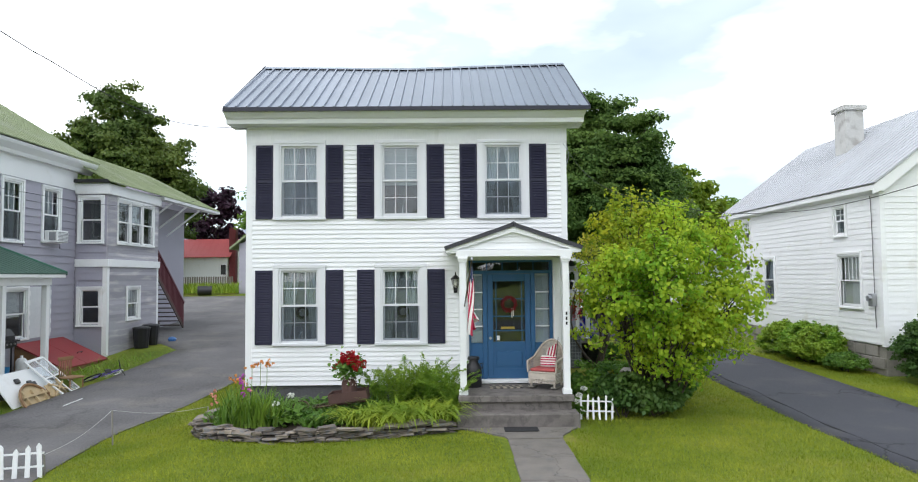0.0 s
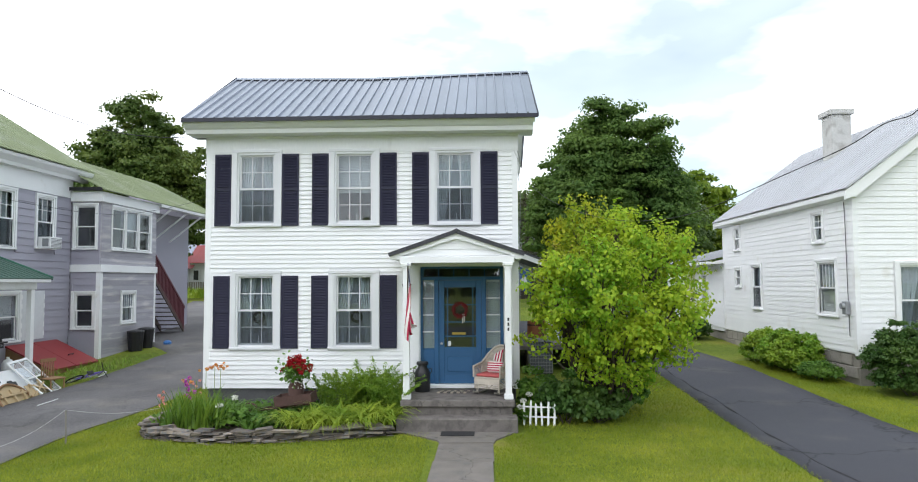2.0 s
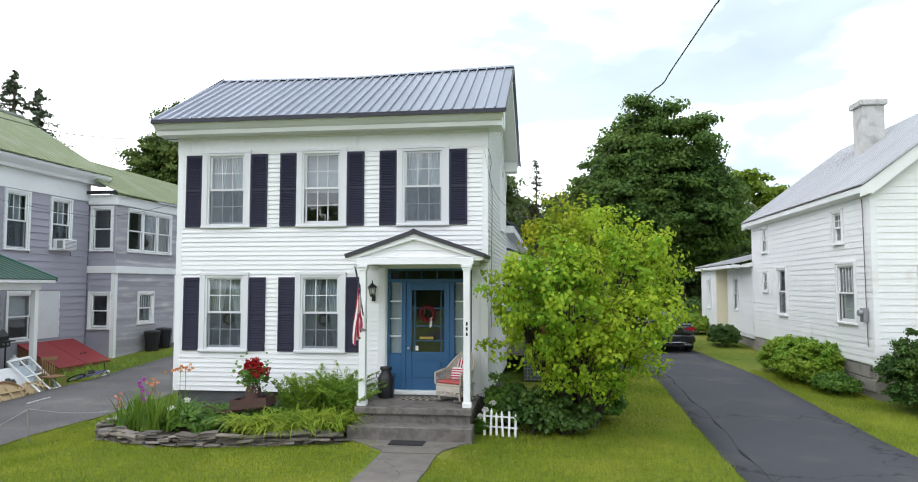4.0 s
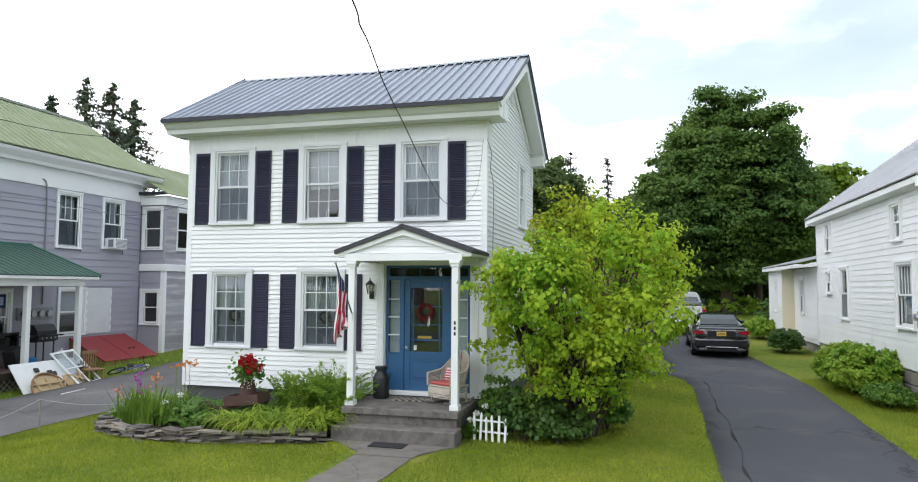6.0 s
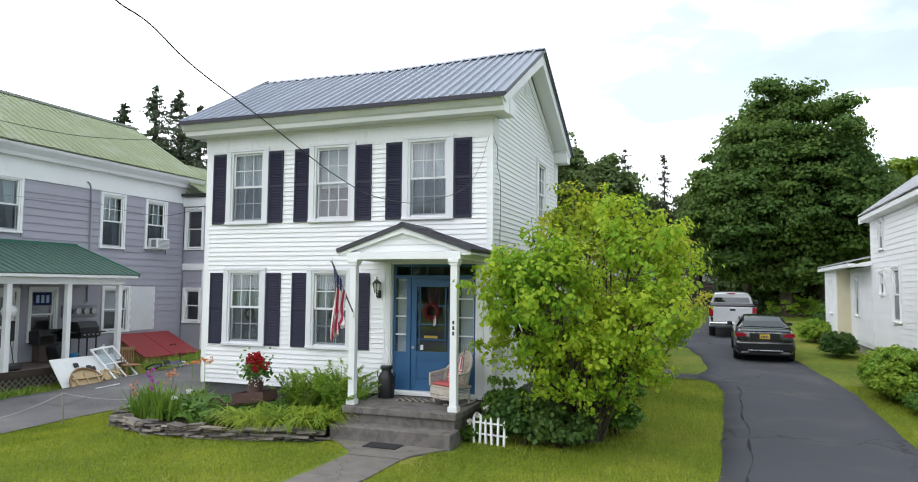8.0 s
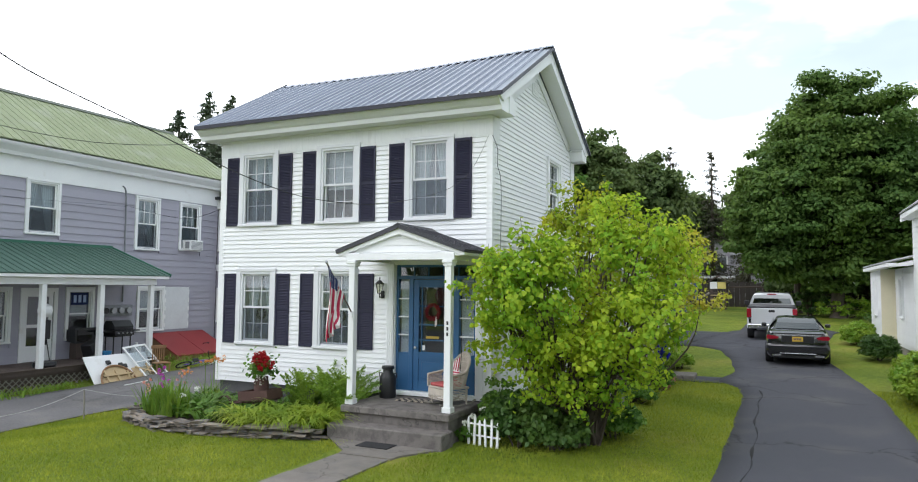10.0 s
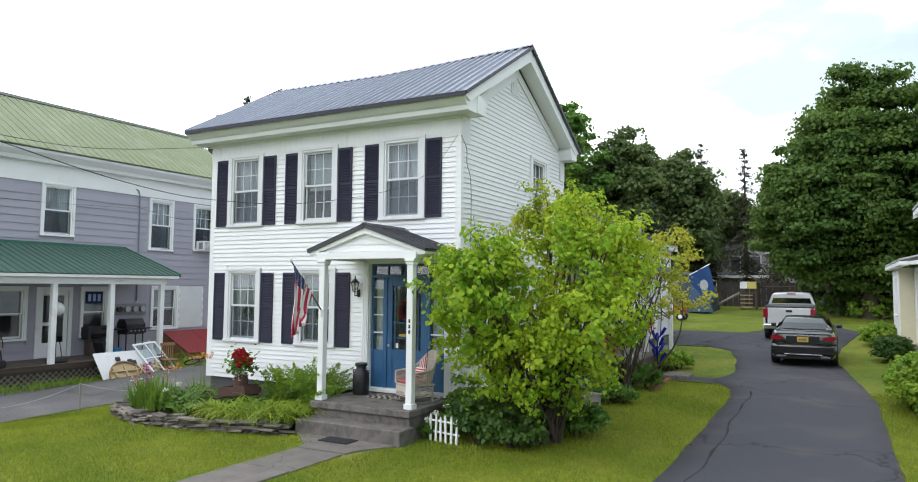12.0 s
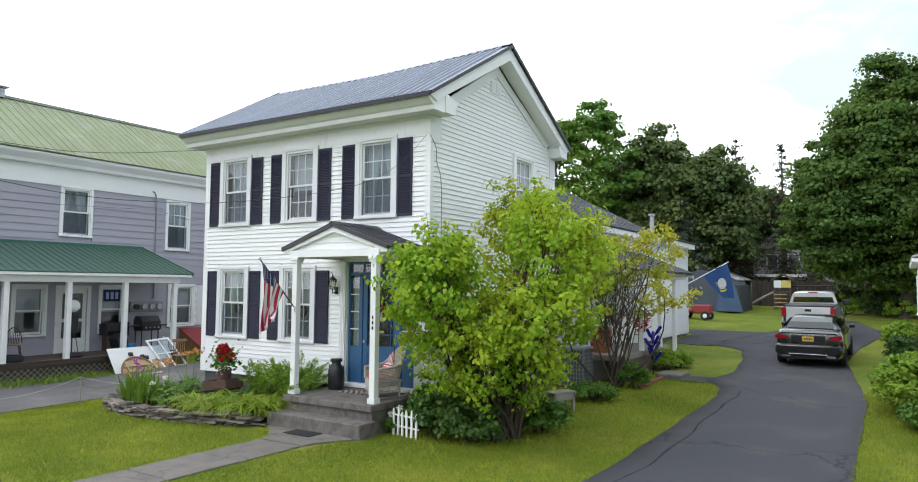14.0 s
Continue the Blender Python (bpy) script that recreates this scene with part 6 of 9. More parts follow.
LEAF_LILAC_GOLD = leafy("yellowing_lilac_leaves", (0.25, 0.38, 0.03), (0.54, 0.53, 0.035), 0.6, 0.2, 0.45, 1.3)
lilac((4.45, 15.0, 0.0), [
    ((4.2, 16.3, 3.75), (0.85, 0.85, 1.05), 105, True), ((5.5, 15.0, 3.25), (0.85, 0.85, 1.0), 130, False), ((4.1, 13.4, 2.6), (0.72, 0.62, 1.1), 110, False),
    ((3.45, 14.2, 2.3), (0.72, 0.75, 0.9), 90, False), ((4.75, 14.45, 1.45), (0.95, 0.7, 0.85), 100, False), ((5.6, 14.2, 2.15), (0.75, 0.75, 0.75), 80, False), ((4.5, 14.7, 2.1), (0.6, 0.6, 0.8), 24, True), ((4.9, 15.6, 4.15), (0.45, 0.45, 0.45), 22, False), ((4.55, 13.75, 1.55), (0.85, 0.45, 0.65), 62, False), ((3.1, 14.0, 3.0), (0.35, 0.4, 0.5), 20, False)])
broadleaf("yellow_shrub", "sparse yellow-green shrub with bare stems by the side porch", gz(4.4, 20.8), [((4.5, 20.2, 3.5), (0.9, 0.9, 0.8)), ((5.6, 20.6, 3.6), (0.75, 0.8, 0.75)), ((5.9, 20.3, 2.5), (0.7, 0.7, 0.6)), ((4.2, 20.0, 2.4), (0.6, 0.7, 0.9))], 130, 40, 0.22, 0.075, LEAF_YELLOW, 0.032, 10, 70, "shrub", flat=0.9, shell=0.3)
for x, y, rx, ry, h, mt, lf, lb in ((3.50, 14.30, 0.55, 0.40, 0.85, LEAF_YEW, 0.11, "dark green peony bush at the lilac's foot"), (4.15, 14.30, 0.60, 0.40, 0.70, LEAF_YEW, 0.11, "dark green peony bush at the lilac's foot"), (2.95, 15.0, 0.35, 0.4, 1.0, LEAF_MIX, 0.09, "green leafy bush beside the porch"), (4.9, 15.6, 0.5, 0.5, 0.6, LEAF_MIX, 0.09, "low green plants under the lilac"),
                                   (10.95, 21.0, 0.85, 1.25, 1.15, LEAF_BUSH, 0.085, "bright green rounded bush by the neighbour house"), (11.0, 22.9, 0.7, 0.8, 1.0, LEAF_BUSH, 0.085, "bright green rounded bush by the neighbour house"), (12.3, 17.3, 1.1, 0.9, 1.75, LEAF_YEW, 0.075, "large dark green clipped bush"), (11.05, 19.4, 0.5, 0.6, 0.45, LEAF_MIX, 0.07, "low plants by the foundation"),
                                   (10.75, 29.6, 0.55, 0.9, 0.85, LEAF_YEW, 0.07, "green perennials by the neighbour wing"), (10.6, 34.5, 0.6, 0.9, 0.9, LEAF_BUSH, 0.09, "yellow-green shrub at the back of the wing"),
                                   (4.9, 21.0, 0.35, 0.45, 0.6, LEAF_MIX, 0.07, "green bed plants by the side porch"), (4.6, 24.6, 0.35, 0.4, 0.6, LEAF_BUSH, 0.07, "green bed plants by the side porch"), (4.9, 25.2, 0.4, 0.5, 0.45, LEAF_BUSH, 0.08, "leafy hostas by the side porch step"), (4.55, 19.1, 0.6, 0.5, 0.3, LEAF_MIX, 0.07, "low ground cover plants")):
    b = gz(x, y)
    broadleaf("bush", lb, b, [((x, y, b[2] + h * 0.45), (rx, ry, h * 0.55))], max(40, int(380 * rx * ry)), 80, 0.13, lf * 0.8, mt, 0.02, 5, 10, "bush", flat=0.85, shell=0.55, group="bushes round the houses")

# ---- front walk, bed and lawn edge ----
walkway = thing("front_walk", "old grey concrete front walk flaring at the steps", "path", (1.4, 11, 0), kind="structure")
part("slab", Geo().prism([(0.15, 13.32), (2.40, 13.32), (2.02, 12.68), (1.98, 12.45), (1.0, 12.40), (0.95, 12.62)], 2, -0.04, 0.03), CONCRETE, walkway)
for k in range(9):
    y1 = 12.38 - k * 1.25
    part("slab", Geo().box(0.99 - k * 0.018, 1.97 - k * 0.018, y1 - 1.235, y1, -0.04, 0.028 + 0.004 * (k % 2), 0.008), CONCRETE, walkway)
bed_line = [(-4.62, 14.95), (-4.88, 14.2), (-4.86, 13.45), (-4.58, 12.92), (-3.9, 12.62), (-3.05, 12.48), (-2.2, 12.52), (-1.4, 12.68), (-0.6, 12.95), (0.02, 13.22)]


def along(line, u):
    d = [0.0]
    for (a, b), (c, e) in zip(line, line[1:]):
        d.append(d[-1] + math.hypot(c - a, e - b))
    s = u * d[-1]
    return np.array([np.interp(s, d, [p[0] for p in line]), np.interp(s, d, [p[1] for p in line])]), d[-1]


soil = Geo()
ring = [along(bed_line, k / 30)[0] for k in range(31)]
for a, b in zip(ring, ring[1:]):
    soil.add([(a[0], a[1] + 0.03, 0.10), (b[0], b[1] + 0.03, 0.10), (min(b[0], 0.1), 15.26, 0.22), (min(a[0], 0.1), 15.26, 0.22)], [(0, 1, 2, 3)])
solid("flower_bed", soil, SOIL, "dark soil of the front flower bed", "soil", kind="structure")
edging = thing("stone_edging", "low dry-laid wall of grey-brown slate stones round the bed", "stone edging", (-2.5, 12.5, 0))
for course in range(5):
    u = RNG.uniform(0, 0.02)
    while u < 0.99:
        ln, (p, total) = RNG.uniform(0.13, 0.46), along(bed_line, u)
        q = along(bed_line, min(1.0, u + ln / total))[0]
        a = math.atan2(q[1] - p[1], q[0] - p[0])
        h = RNG.uniform(0.030, 0.062)
        if not (course == 4 and RNG.random() < 0.5):
            g = Geo().box(0, ln * 0.97, -RNG.uniform(0.05, 0.17), RNG.uniform(0.08, 0.15), 0, h, 0.012)
            g.v = [(x + RNG.normal(0, 0.018), y + RNG.normal(0, 0.018), z + RNG.normal(0, 0.006)) for x, y, z in g.v]
            part("stone", g, SLATE, edging, m=Matrix.Translation((p[0], p[1], -0.02 + course * 0.052)) @ pose(0, 0, 0, RNG.normal(0, 3), RNG.normal(0, 3), math.degrees(a) + RNG.normal(0, 7)))
        u += ln / total


def spread(x0, x1, y0, y1, n, z=0.14):
    return [(float(RNG.uniform(x0, x1)), float(RNG.uniform(y0, y1)), z) for _ in range(n)]


def plant(name, label, spots, mat, length, width, lean, bend, category="plant", seg=4):
    c = np.mean(np.array(spots), axis=0)
    t = thing(name, label, category, tuple(c))
    vs, fs = blades(spots, length, width, lean, bend, seg)
    part("leaves", raw_mesh("leaves", vs, fs, mat), None, t)
    return t


for x in (-4.2, -3.95, -3.7, -3.45):
    plant("iris_clump", "upright sword-leaved green iris clump", spread(x - 0.18, x + 0.18, 12.95, 13.35, 45), LEAF_IRIS, 0.72, 0.045, 0.16, 0.45)
for x, y in ((-1.75, 13.2), (-1.35, 13.1), (-0.95, 13.15), (-0.55, 13.3), (-0.2, 13.5), (-1.1, 13.6), (-0.6, 13.75)):
    plant("golden_grass_clump", "arching yellow-green ornamental grass clump", spread(x - 0.2, x + 0.2, y - 0.2, y + 0.2, 130), LEAF_GOLD, 0.86, 0.036, 0.30, 1.9, seg=6)
for x, y in ((-2.6, 13.1), (-2.2, 13.4), (-3.1, 13.6), (-2.8, 14.2), (-3.6, 14.2), (-1.6, 14.1)):
    plant("daylily_clump", "dark green arching daylily leaves", spread(x - 0.2, x + 0.2, y - 0.2, y + 0.2, 80), LEAF_MIX, 0.45 if y < 13.5 else 0.72, 0.03, 0.3, 1.5, seg=5)
def feathery(x, y, h):
    """A fern-like plume of fine green."""
    t = thing("asparagus_fern", "feathery light green fern plumes", "fern", (x, y, 0.15))
    pts, out = [], []
    g = Geo()
    for _ in range(15):
        a, ln = RNG.uniform(0, 6.28), h * RNG.uniform(0.75, 1.2)
        d, across, reach = np.array([math.cos(a), math.sin(a), 0]), np.array([-math.sin(a), math.cos(a), 0]), RNG.uniform(0.15, 0.75)
        root = np.array([x, y, 0.15]) + d * 0.06
        w = np.linspace(0, 1, 9)[:, None]
        spine = root + d * (reach * ln * w ** 1.8) + np.array([0, 0, ln]) * (w - 0.38 * reach * w ** 3)
        g.tube([tuple(q) for q in spine], 0.005, 4)
        n = 150
        at = RNG.uniform(0.12, 1.0, n)
        mid = np.stack([np.interp(at, w[:, 0], spine[:, k]) for k in range(3)], 1)
        wide = 0.15 * np.sin(np.pi * np.clip(at, 0.05, 0.97)) ** 0.7
        pts.append(mid + across * (RNG.uniform(-1, 1, n) * wide)[:, None] + RNG.normal(0, 0.012, (n, 3)))
        out.append(np.tile([-0.3 * d[0], -0.3 * d[1], 1.0], (n, 1)))
    vs, fs = leaf_arrays(np.concatenate(pts), np.concatenate(out), 0.062, 0.32, 0.2, 0.3, 0.5)
    part("fronds", raw_mesh("fronds", vs, fs, LEAF_FERN), None, t)
    part("stem", g, LEAF_FERN, t)


for x, y, h in ((-1.5, 14.5, 0.85), (-1.1, 14.4, 0.95), (-0.75, 14.6, 0.9), (-0.4, 14.3, 1.05), (-0.1, 14.5, 1.0), (-0.45, 14.8, 1.1), (0.0, 14.1, 0.85), (-1.0, 14.9, 0.95)):
    feathery(x, y, h)
def flower_spike(name, label, x, y, h, mat, heads, z0=0.14, spray=0.05, r=0.035):
    t = thing(name, label, "flower", (x, y, z0))
    part("stem", Geo().tube([(x, y, z0), (x + 0.02, y, z0 + h * 0.6), (x + 0.03, y - 0.02, z0 + h)], 0.006, 5), LEAF_IRIS, t)
    for k in range(heads):
        g = Geo()
        blob_flower(g, (x + 0.03 + RNG.normal(0, spray), y + RNG.normal(0, spray), z0 + h * (0.62 + 0.40 * k / max(1, heads - 1)) if spray < 0.08 else z0 + h + RNG.normal(0, 0.04)), r)
        part("flower_head", g, mat, t)
    vs, fs = blades([(x, y, z0)] * 9, h * 0.7, 0.03, 0.25, 0.8)
    part("leaves", raw_mesh("leaves", vs, fs, LEAF_IRIS), None, t)


flower_spike("gladiolus", "magenta gladiolus flower spike", -3.98, 13.15, 0.92, PETAL_MAGENTA, 9, r=0.05)
flower_spike("gladiolus", "salmon pink gladiolus spike", -4.55, 13.3, 0.62, PETAL_PINK, 7, r=0.045)
flower_spike("gladiolus", "salmon pink gladiolus spike", -4.05, 13.75, 0.80, PETAL_PINK, 6, r=0.04)
for x, y, h in ((-4.2, 14.6, 0.95), (-4.05, 14.7, 1.0), (-3.9, 14.65, 0.98), (-4.45, 14.3, 0.7)):
    flower_spike("orange_daylily", "orange daylily on a tall stem", x, y, h, PETAL_ORANGE, 6, spray=0.08, r=0.045)
for x, y, h in ((-3.3, 13.1, 0.42), (-3.05, 13.25, 0.55), (2.62, 14.3, 0.32), (2.75, 14.5, 0.42), (2.55, 14.15, 0.22)):
    t = thing("white_hydrangea", "small white hydrangea flower head on a stem", "flower", (x, y, 0.1))
    g = Geo()
    for _ in range(22):
        d = Vector(RNG.normal(0, 1, 3)).normalized() * 0.06
        blob_flower(g, (x + d.x, y + d.y, 0.14 + h + d.z * 0.6), 0.03, 4)
    part("petals", g, PETAL_WHITE, t)
    part("stem", Geo().tube([(x, y, 0.0), (x, y, 0.14 + h)], 0.006, 5), LEAF_MIX, t)
    pts = np.array([(x, y, 0.1)]) + RNG.normal(0, 1, (26, 3)) * np.array([0.14, 0.12, 0.05]) + np.array([0, 0, h * 0.45])
    vs, fs = leaf_arrays(pts, np.tile([0, 0, 1.0], (26, 1)), 0.14, 0.8)
    part("leaves", raw_mesh("leaves", vs, fs, LEAF_MIX), None, t)
# a carpet of mixed leaves in the bed
pts = np.array([(RNG.uniform(-4.7, 0), RNG.uniform(13.0, 15.1), RNG.uniform(0.14, 0.36)) for _ in range(2600)])
pts = pts[(pts[:, 1] > 13.05 + 0.35 * np.maximum(0, pts[:, 0] + 1.2)) & (pts[:, 0] > -4.7)]
vs, fs = leaf_arrays(pts, np.tile([0, -0.3, 1.0], (len(pts), 1)), 0.10, 0.7)
solid("bed_groundcover", raw_mesh("bed_groundcover", vs, fs, LEAF_MIX), None, "mixed green leaves carpeting the flower bed", "groundcover", kind="stuff")

# ---- mown grass blades on the front lawn ----
def grass_patch(n, x0, x1, y0, y1, ok, h=0.045):
    xs, ys = RNG.uniform(x0, x1, n), RNG.uniform(y0, y1, n)
    keep = ok(xs, ys) & (RNG.uniform(0, 1, n) < np.clip((ys - y0) / 3.5, 0, 1))
    xs, ys = xs[keep], ys[keep]
    z = np.array([ground_z(x, y) for x, y in zip(xs.tolist(), ys.tolist())])
    a = RNG.uniform(0, 6.283, len(xs))
    d, w = np.stack([np.cos(a), np.sin(a)], 1), 0.006
    ln = h * RNG.uniform(0.5, 1.3, len(xs))
    tilt = RNG.normal(0, 0.6, (len(xs), 2)) * ln[:, None]
    v0 = np.stack([xs - d[:, 0] * w, ys - d[:, 1] * w, z - 0.004], 1)
    v1 = np.stack([xs + d[:, 0] * w, ys + d[:, 1] * w, z - 0.004], 1)
    v2 = np.stack([xs + tilt[:, 0], ys + tilt[:, 1], z + ln], 1)
    vs = np.stack([v0, v1, v2], 1).reshape(-1, 3)
    fs = np.arange(len(vs)).reshape(-1, 3)
    return vs, fs


def edge_at(table, ys):
    return np.interp(ys, [a for a, _ in table], [b for _, b in table])


def on_lawn(x, y):
    paved = (x > edge_at(DRIVE_L, y) + 0.02) & (x < edge_at(DRIVE_R, y) - 0.03) | (x < edge_at(GRAV_R, y) - 0.02) & (x > edge_at(GRAV_L, y))
    path = (x > -0.2) & (x < 2.6) & (y > 12.2) & (y < 15.3) & ((x > 0.75) & (x < 2.2) | (y > 13.2)) | (x > 0.85) & (x < 1.98) & (y < 13.2)
    house_ = (x > -4.8) & (x < 0.1) & (y > 12.75) | (x > HX0 - 0.1) & (x < 4.4) & (y > 15.2)
    return ~(paved | path | house_)


vs, fs = grass_patch(420000, -7.0, 11.6, 4.5, 23.0, on_lawn, 0.05)
solid("lawn_grass", raw_mesh("lawn_grass", vs, fs, BLADE), None, "short mown grass blades of the front lawn", "grass", kind="stuff")

# ---- things on and by the porch ----
def cyl(g, p, q, r, n=10):
    return g.tube([p, q], r, n)


can = thing("milk_can", "old black painted milk can on the porch", "milk can", (0.47, 14.88, 0.56))
part("body", Geo().lathe([(0.0, 0.0), (0.165, 0.0), (0.17, 0.02), (0.17, 0.40), (0.155, 0.44), (0.10, 0.52), (0.10, 0.57), (0.0, 0.57)], 24, (0.47, 14.88, 0.56)), BLACK, can, smooth=True)
part("lid", Geo().lathe([(0.0, 0.57), (0.125, 0.57), (0.13, 0.60), (0.12, 0.635), (0.05, 0.64), (0.0, 0.64)], 24, (0.47, 14.88, 0.565)), BLACK, can, smooth=True)
for s in (-1, 1):
    part("handle", Geo().tube([(0.47 + s * 0.13, 14.88, 0.56 + 0.48), (0.47 + s * 0.20, 14.88, 0.56 + 0.50), (0.47 + s * 0.20, 14.88, 0.56 + 0.42), (0.47 + s * 0.165, 14.88, 0.56 + 0.38)], 0.011, 6), BLACK, can)

solid("door_mat", Geo().box(0.98, 1.62, 12.93, 13.28, 0.034, 0.048, 0.004), RUBBER, "flat black rubber mat before the steps", "mat")
mat2 = thing("checked_mat", "black and cream checked door mat", "mat", (1.15, 14.75, 0.57))
CREAM = surface("cream_coir", (0.42, 0.36, 0.28), 0.95, 0.15, 6, 80, 0.2)
for i in range(10):
    for j in range(4):
        part("check", Geo().box(0.80 + i * 0.07, 0.87 + i * 0.07, 14.60 + j * 0.08, 14.68 + j * 0.08, 0.563, 0.573 + 0.001 * ((i + j) % 2)), RUBBER if (i + j) % 2 else CREAM, mat2)

WICKER = surface("pale_wicker", (0.46, 0.41, 0.35), 0.75, 0.2, 8, 60, 0.2, island=0.3)
CUSHION = surface("red_cushion", (0.45, 0.10, 0.10), 0.9, 0.15, 6, 60, 0.1)
CLOTHWHITE = surface("white_cloth", (0.72, 0.70, 0.68), 0.9, 0.06, 4, 60, 0.05)
CLOTHRED = surface("red_cloth", (0.40, 0.022, 0.065), 0.85, 0.08, 4, 60, 0.05)
CLOTHBLUE = surface("navy_cloth", (0.02, 0.03, 0.10), 0.85, 0.08, 4, 60, 0.05)
mC = Matrix.Translation((2.0, 14.62, 0.56)) @ pose(0, 0, 0, 0, 0, -28)
chair = thing("rocking_chair", "pale wicker rocking chair with a red cushion", "chair", m=mC)
g = Geo()
for i in range(33):
    a = math.pi * (0.02 + 0.96 * i / 32)
    x, y = 0.30 * math.cos(a), 0.02 + 0.24 * math.sin(a)
    top = 0.62 + 0.36 * math.sin(a) ** 1.5
    part("back_cane", Geo().tube([(x, y, 0.36), (x * 1.05, y * 1.15 + 0.03, 0.5 * (0.36 + top)), (x * 1.06, y * 1.3 + 0.05, top)], 0.012, 5), WICKER, chair, m=mC)
g = Geo()
for k in range(22):
    z = 0.39 + k * 0.026
    pts = []
    for i in range(19):
        a = math.pi * (0.02 + 0.96 * i / 18)
        top = 0.62 + 0.36 * math.sin(a) ** 1.5
        if z <= top:
            u = (z - 0.36) / (top - 0.36)
            pts.append((0.30 * math.cos(a) * (1 + 0.06 * u), (0.02 + 0.24 * math.sin(a)) * (1 + 0.3 * u) + 0.05 * u, z))
    half = [p for p in pts]
    if len(half) > 2:
        g.tube(half, 0.0095, 5)
part("weave", g, WICKER, chair, m=mC)
pts = []
for i in range(19):
    a = math.pi * (0.02 + 0.96 * i / 18)
    pts.append((0.32 * math.cos(a), (0.02 + 0.24 * math.sin(a)) * 1.3 + 0.05, 0.62 + 0.36 * math.sin(a) ** 1.5))
part("rim", Geo().tube([(0.31, -0.30, 0.58)] + pts + [(-0.31, -0.30, 0.58)], 0.024, 8), WICKER, chair, m=mC, smooth=True)
for s in (-1, 1):
    side = Geo()
    for k in range(9):
        side.tube([(s * 0.305, -0.30, 0.38 + k * 0.024), (s * 0.312, -0.14, 0.38 + k * 0.024), (s * 0.31, 0.04, 0.38 + k * 0.026)], 0.010, 5)
    part("side_weave", side, WICKER, chair, m=mC)
apron = Geo()
for k in range(7):
    z = 0.14 + k * 0.028
    apron.tube([(-0.29, 0.18, z), (-0.295, -0.29, z), (0.295, -0.29, z), (0.29, 0.18, z)], 0.011, 5)
part("apron_weave", apron, WICKER, chair, m=mC)
part("seat", Geo().box(-0.30, 0.30, -0.30, 0.24, 0.33, 0.37, 0.012).box(-0.29, 0.29, -0.305, -0.28, 0.22, 0.33), WICKER, chair, m=mC)
part("cushion", Geo().box(-0.27, 0.27, -0.28, 0.20, 0.372, 0.43, 0.022), CUSHION, chair, "faded red seat cushion", m=mC)
for s in (-1, 1):
    part("rocker", Geo().tube([(s * 0.25, -0.42, 0.075), (s * 0.25, -0.2, 0.03), (s * 0.25, 0.05, 0.022), (s * 0.25, 0.3, 0.05), (s * 0.25, 0.42, 0.10)], 0.02, 6), WOODGREY, chair, m=mC)
    for y in (-0.24, 0.2):
        part("leg", Geo().tube([(s * 0.25, y, 0.03), (s * 0.26, y, 0.34)], 0.022, 7), WICKER, chair, m=mC)
    part("armrest", Geo().tube([(s * 0.31, -0.30, 0.36), (s * 0.315, -0.30, 0.58)], 0.018, 6), WICKER, chair, m=mC)
mP = mC @ Matrix.Translation((0.03, 0.02, 0.44)) @ pose(0, 0, 0, -22, 0, 10)
pillow = thing("striped_pillow", "red and white striped pillow on the wicker chair", "pillow", m=mP)
part("cover", Geo().box(-0.17, 0.17, -0.04, 0.04, 0, 0.24, 0.03), CLOTHWHITE, pillow, m=mP)
for k in range(4):
    part("stripe", Geo().box(-0.165, 0.165, -0.043, -0.0405, 0.025 + k * 0.05, 0.05 + k * 0.05), CLOTHRED, pillow, m=mP)
mS = mC @ Matrix.Translation((0.16, 0.10, 0.43))
sflag = thing("small_stick_flag", "little striped flag on a stick in the wicker chair", "flag", m=mS)
part("stick", Geo().tube([(0, 0, 0), (0.07, 0, 0.62)], 0.006, 5), BLACK, sflag, m=mS)
for k in range(6):
    part("stripe", Geo().add([(0.045 - k * 0.036, -0.01, 0.50 - k * 0.02), (0.045 - (k + 1) * 0.036, -0.012, 0.50 - (k + 1) * 0.02), (-0.02 - (k + 1) * 0.03, -0.02, 0.22 + k * 0.008), (-0.02 - k * 0.03, -0.02, 0.22 + k * 0.006)], [(0, 1, 2, 3)]), CLOTHRED if k % 2 == 0 else CLOTHWHITE, sflag, m=mS)

# flag on the porch post
tip, foot = Vector((0.39, 12.79, 3.24)), Vector((0.26, 13.86, 2.27))
flag = thing("flag", "red, white and blue striped flag on a wooden pole", "flag", tuple(foot))
part("pole", Geo().tube([foot, tip], 0.014, 8), surface("varnished_pole", (0.10, 0.075, 0.06), 0.5), flag, smooth=True)
part("finial", Geo().lathe([(0.0, -0.03), (0.025, -0.015), (0.028, 0.01), (0.015, 0.03), (0.0, 0.04)], 10, tuple(tip)), STEEL, flag, smooth=True)
part("bracket", Geo().box(0.235, 0.285, 13.80, 13.845, 2.20, 2.33, 0.006), OLDWHITE, flag)


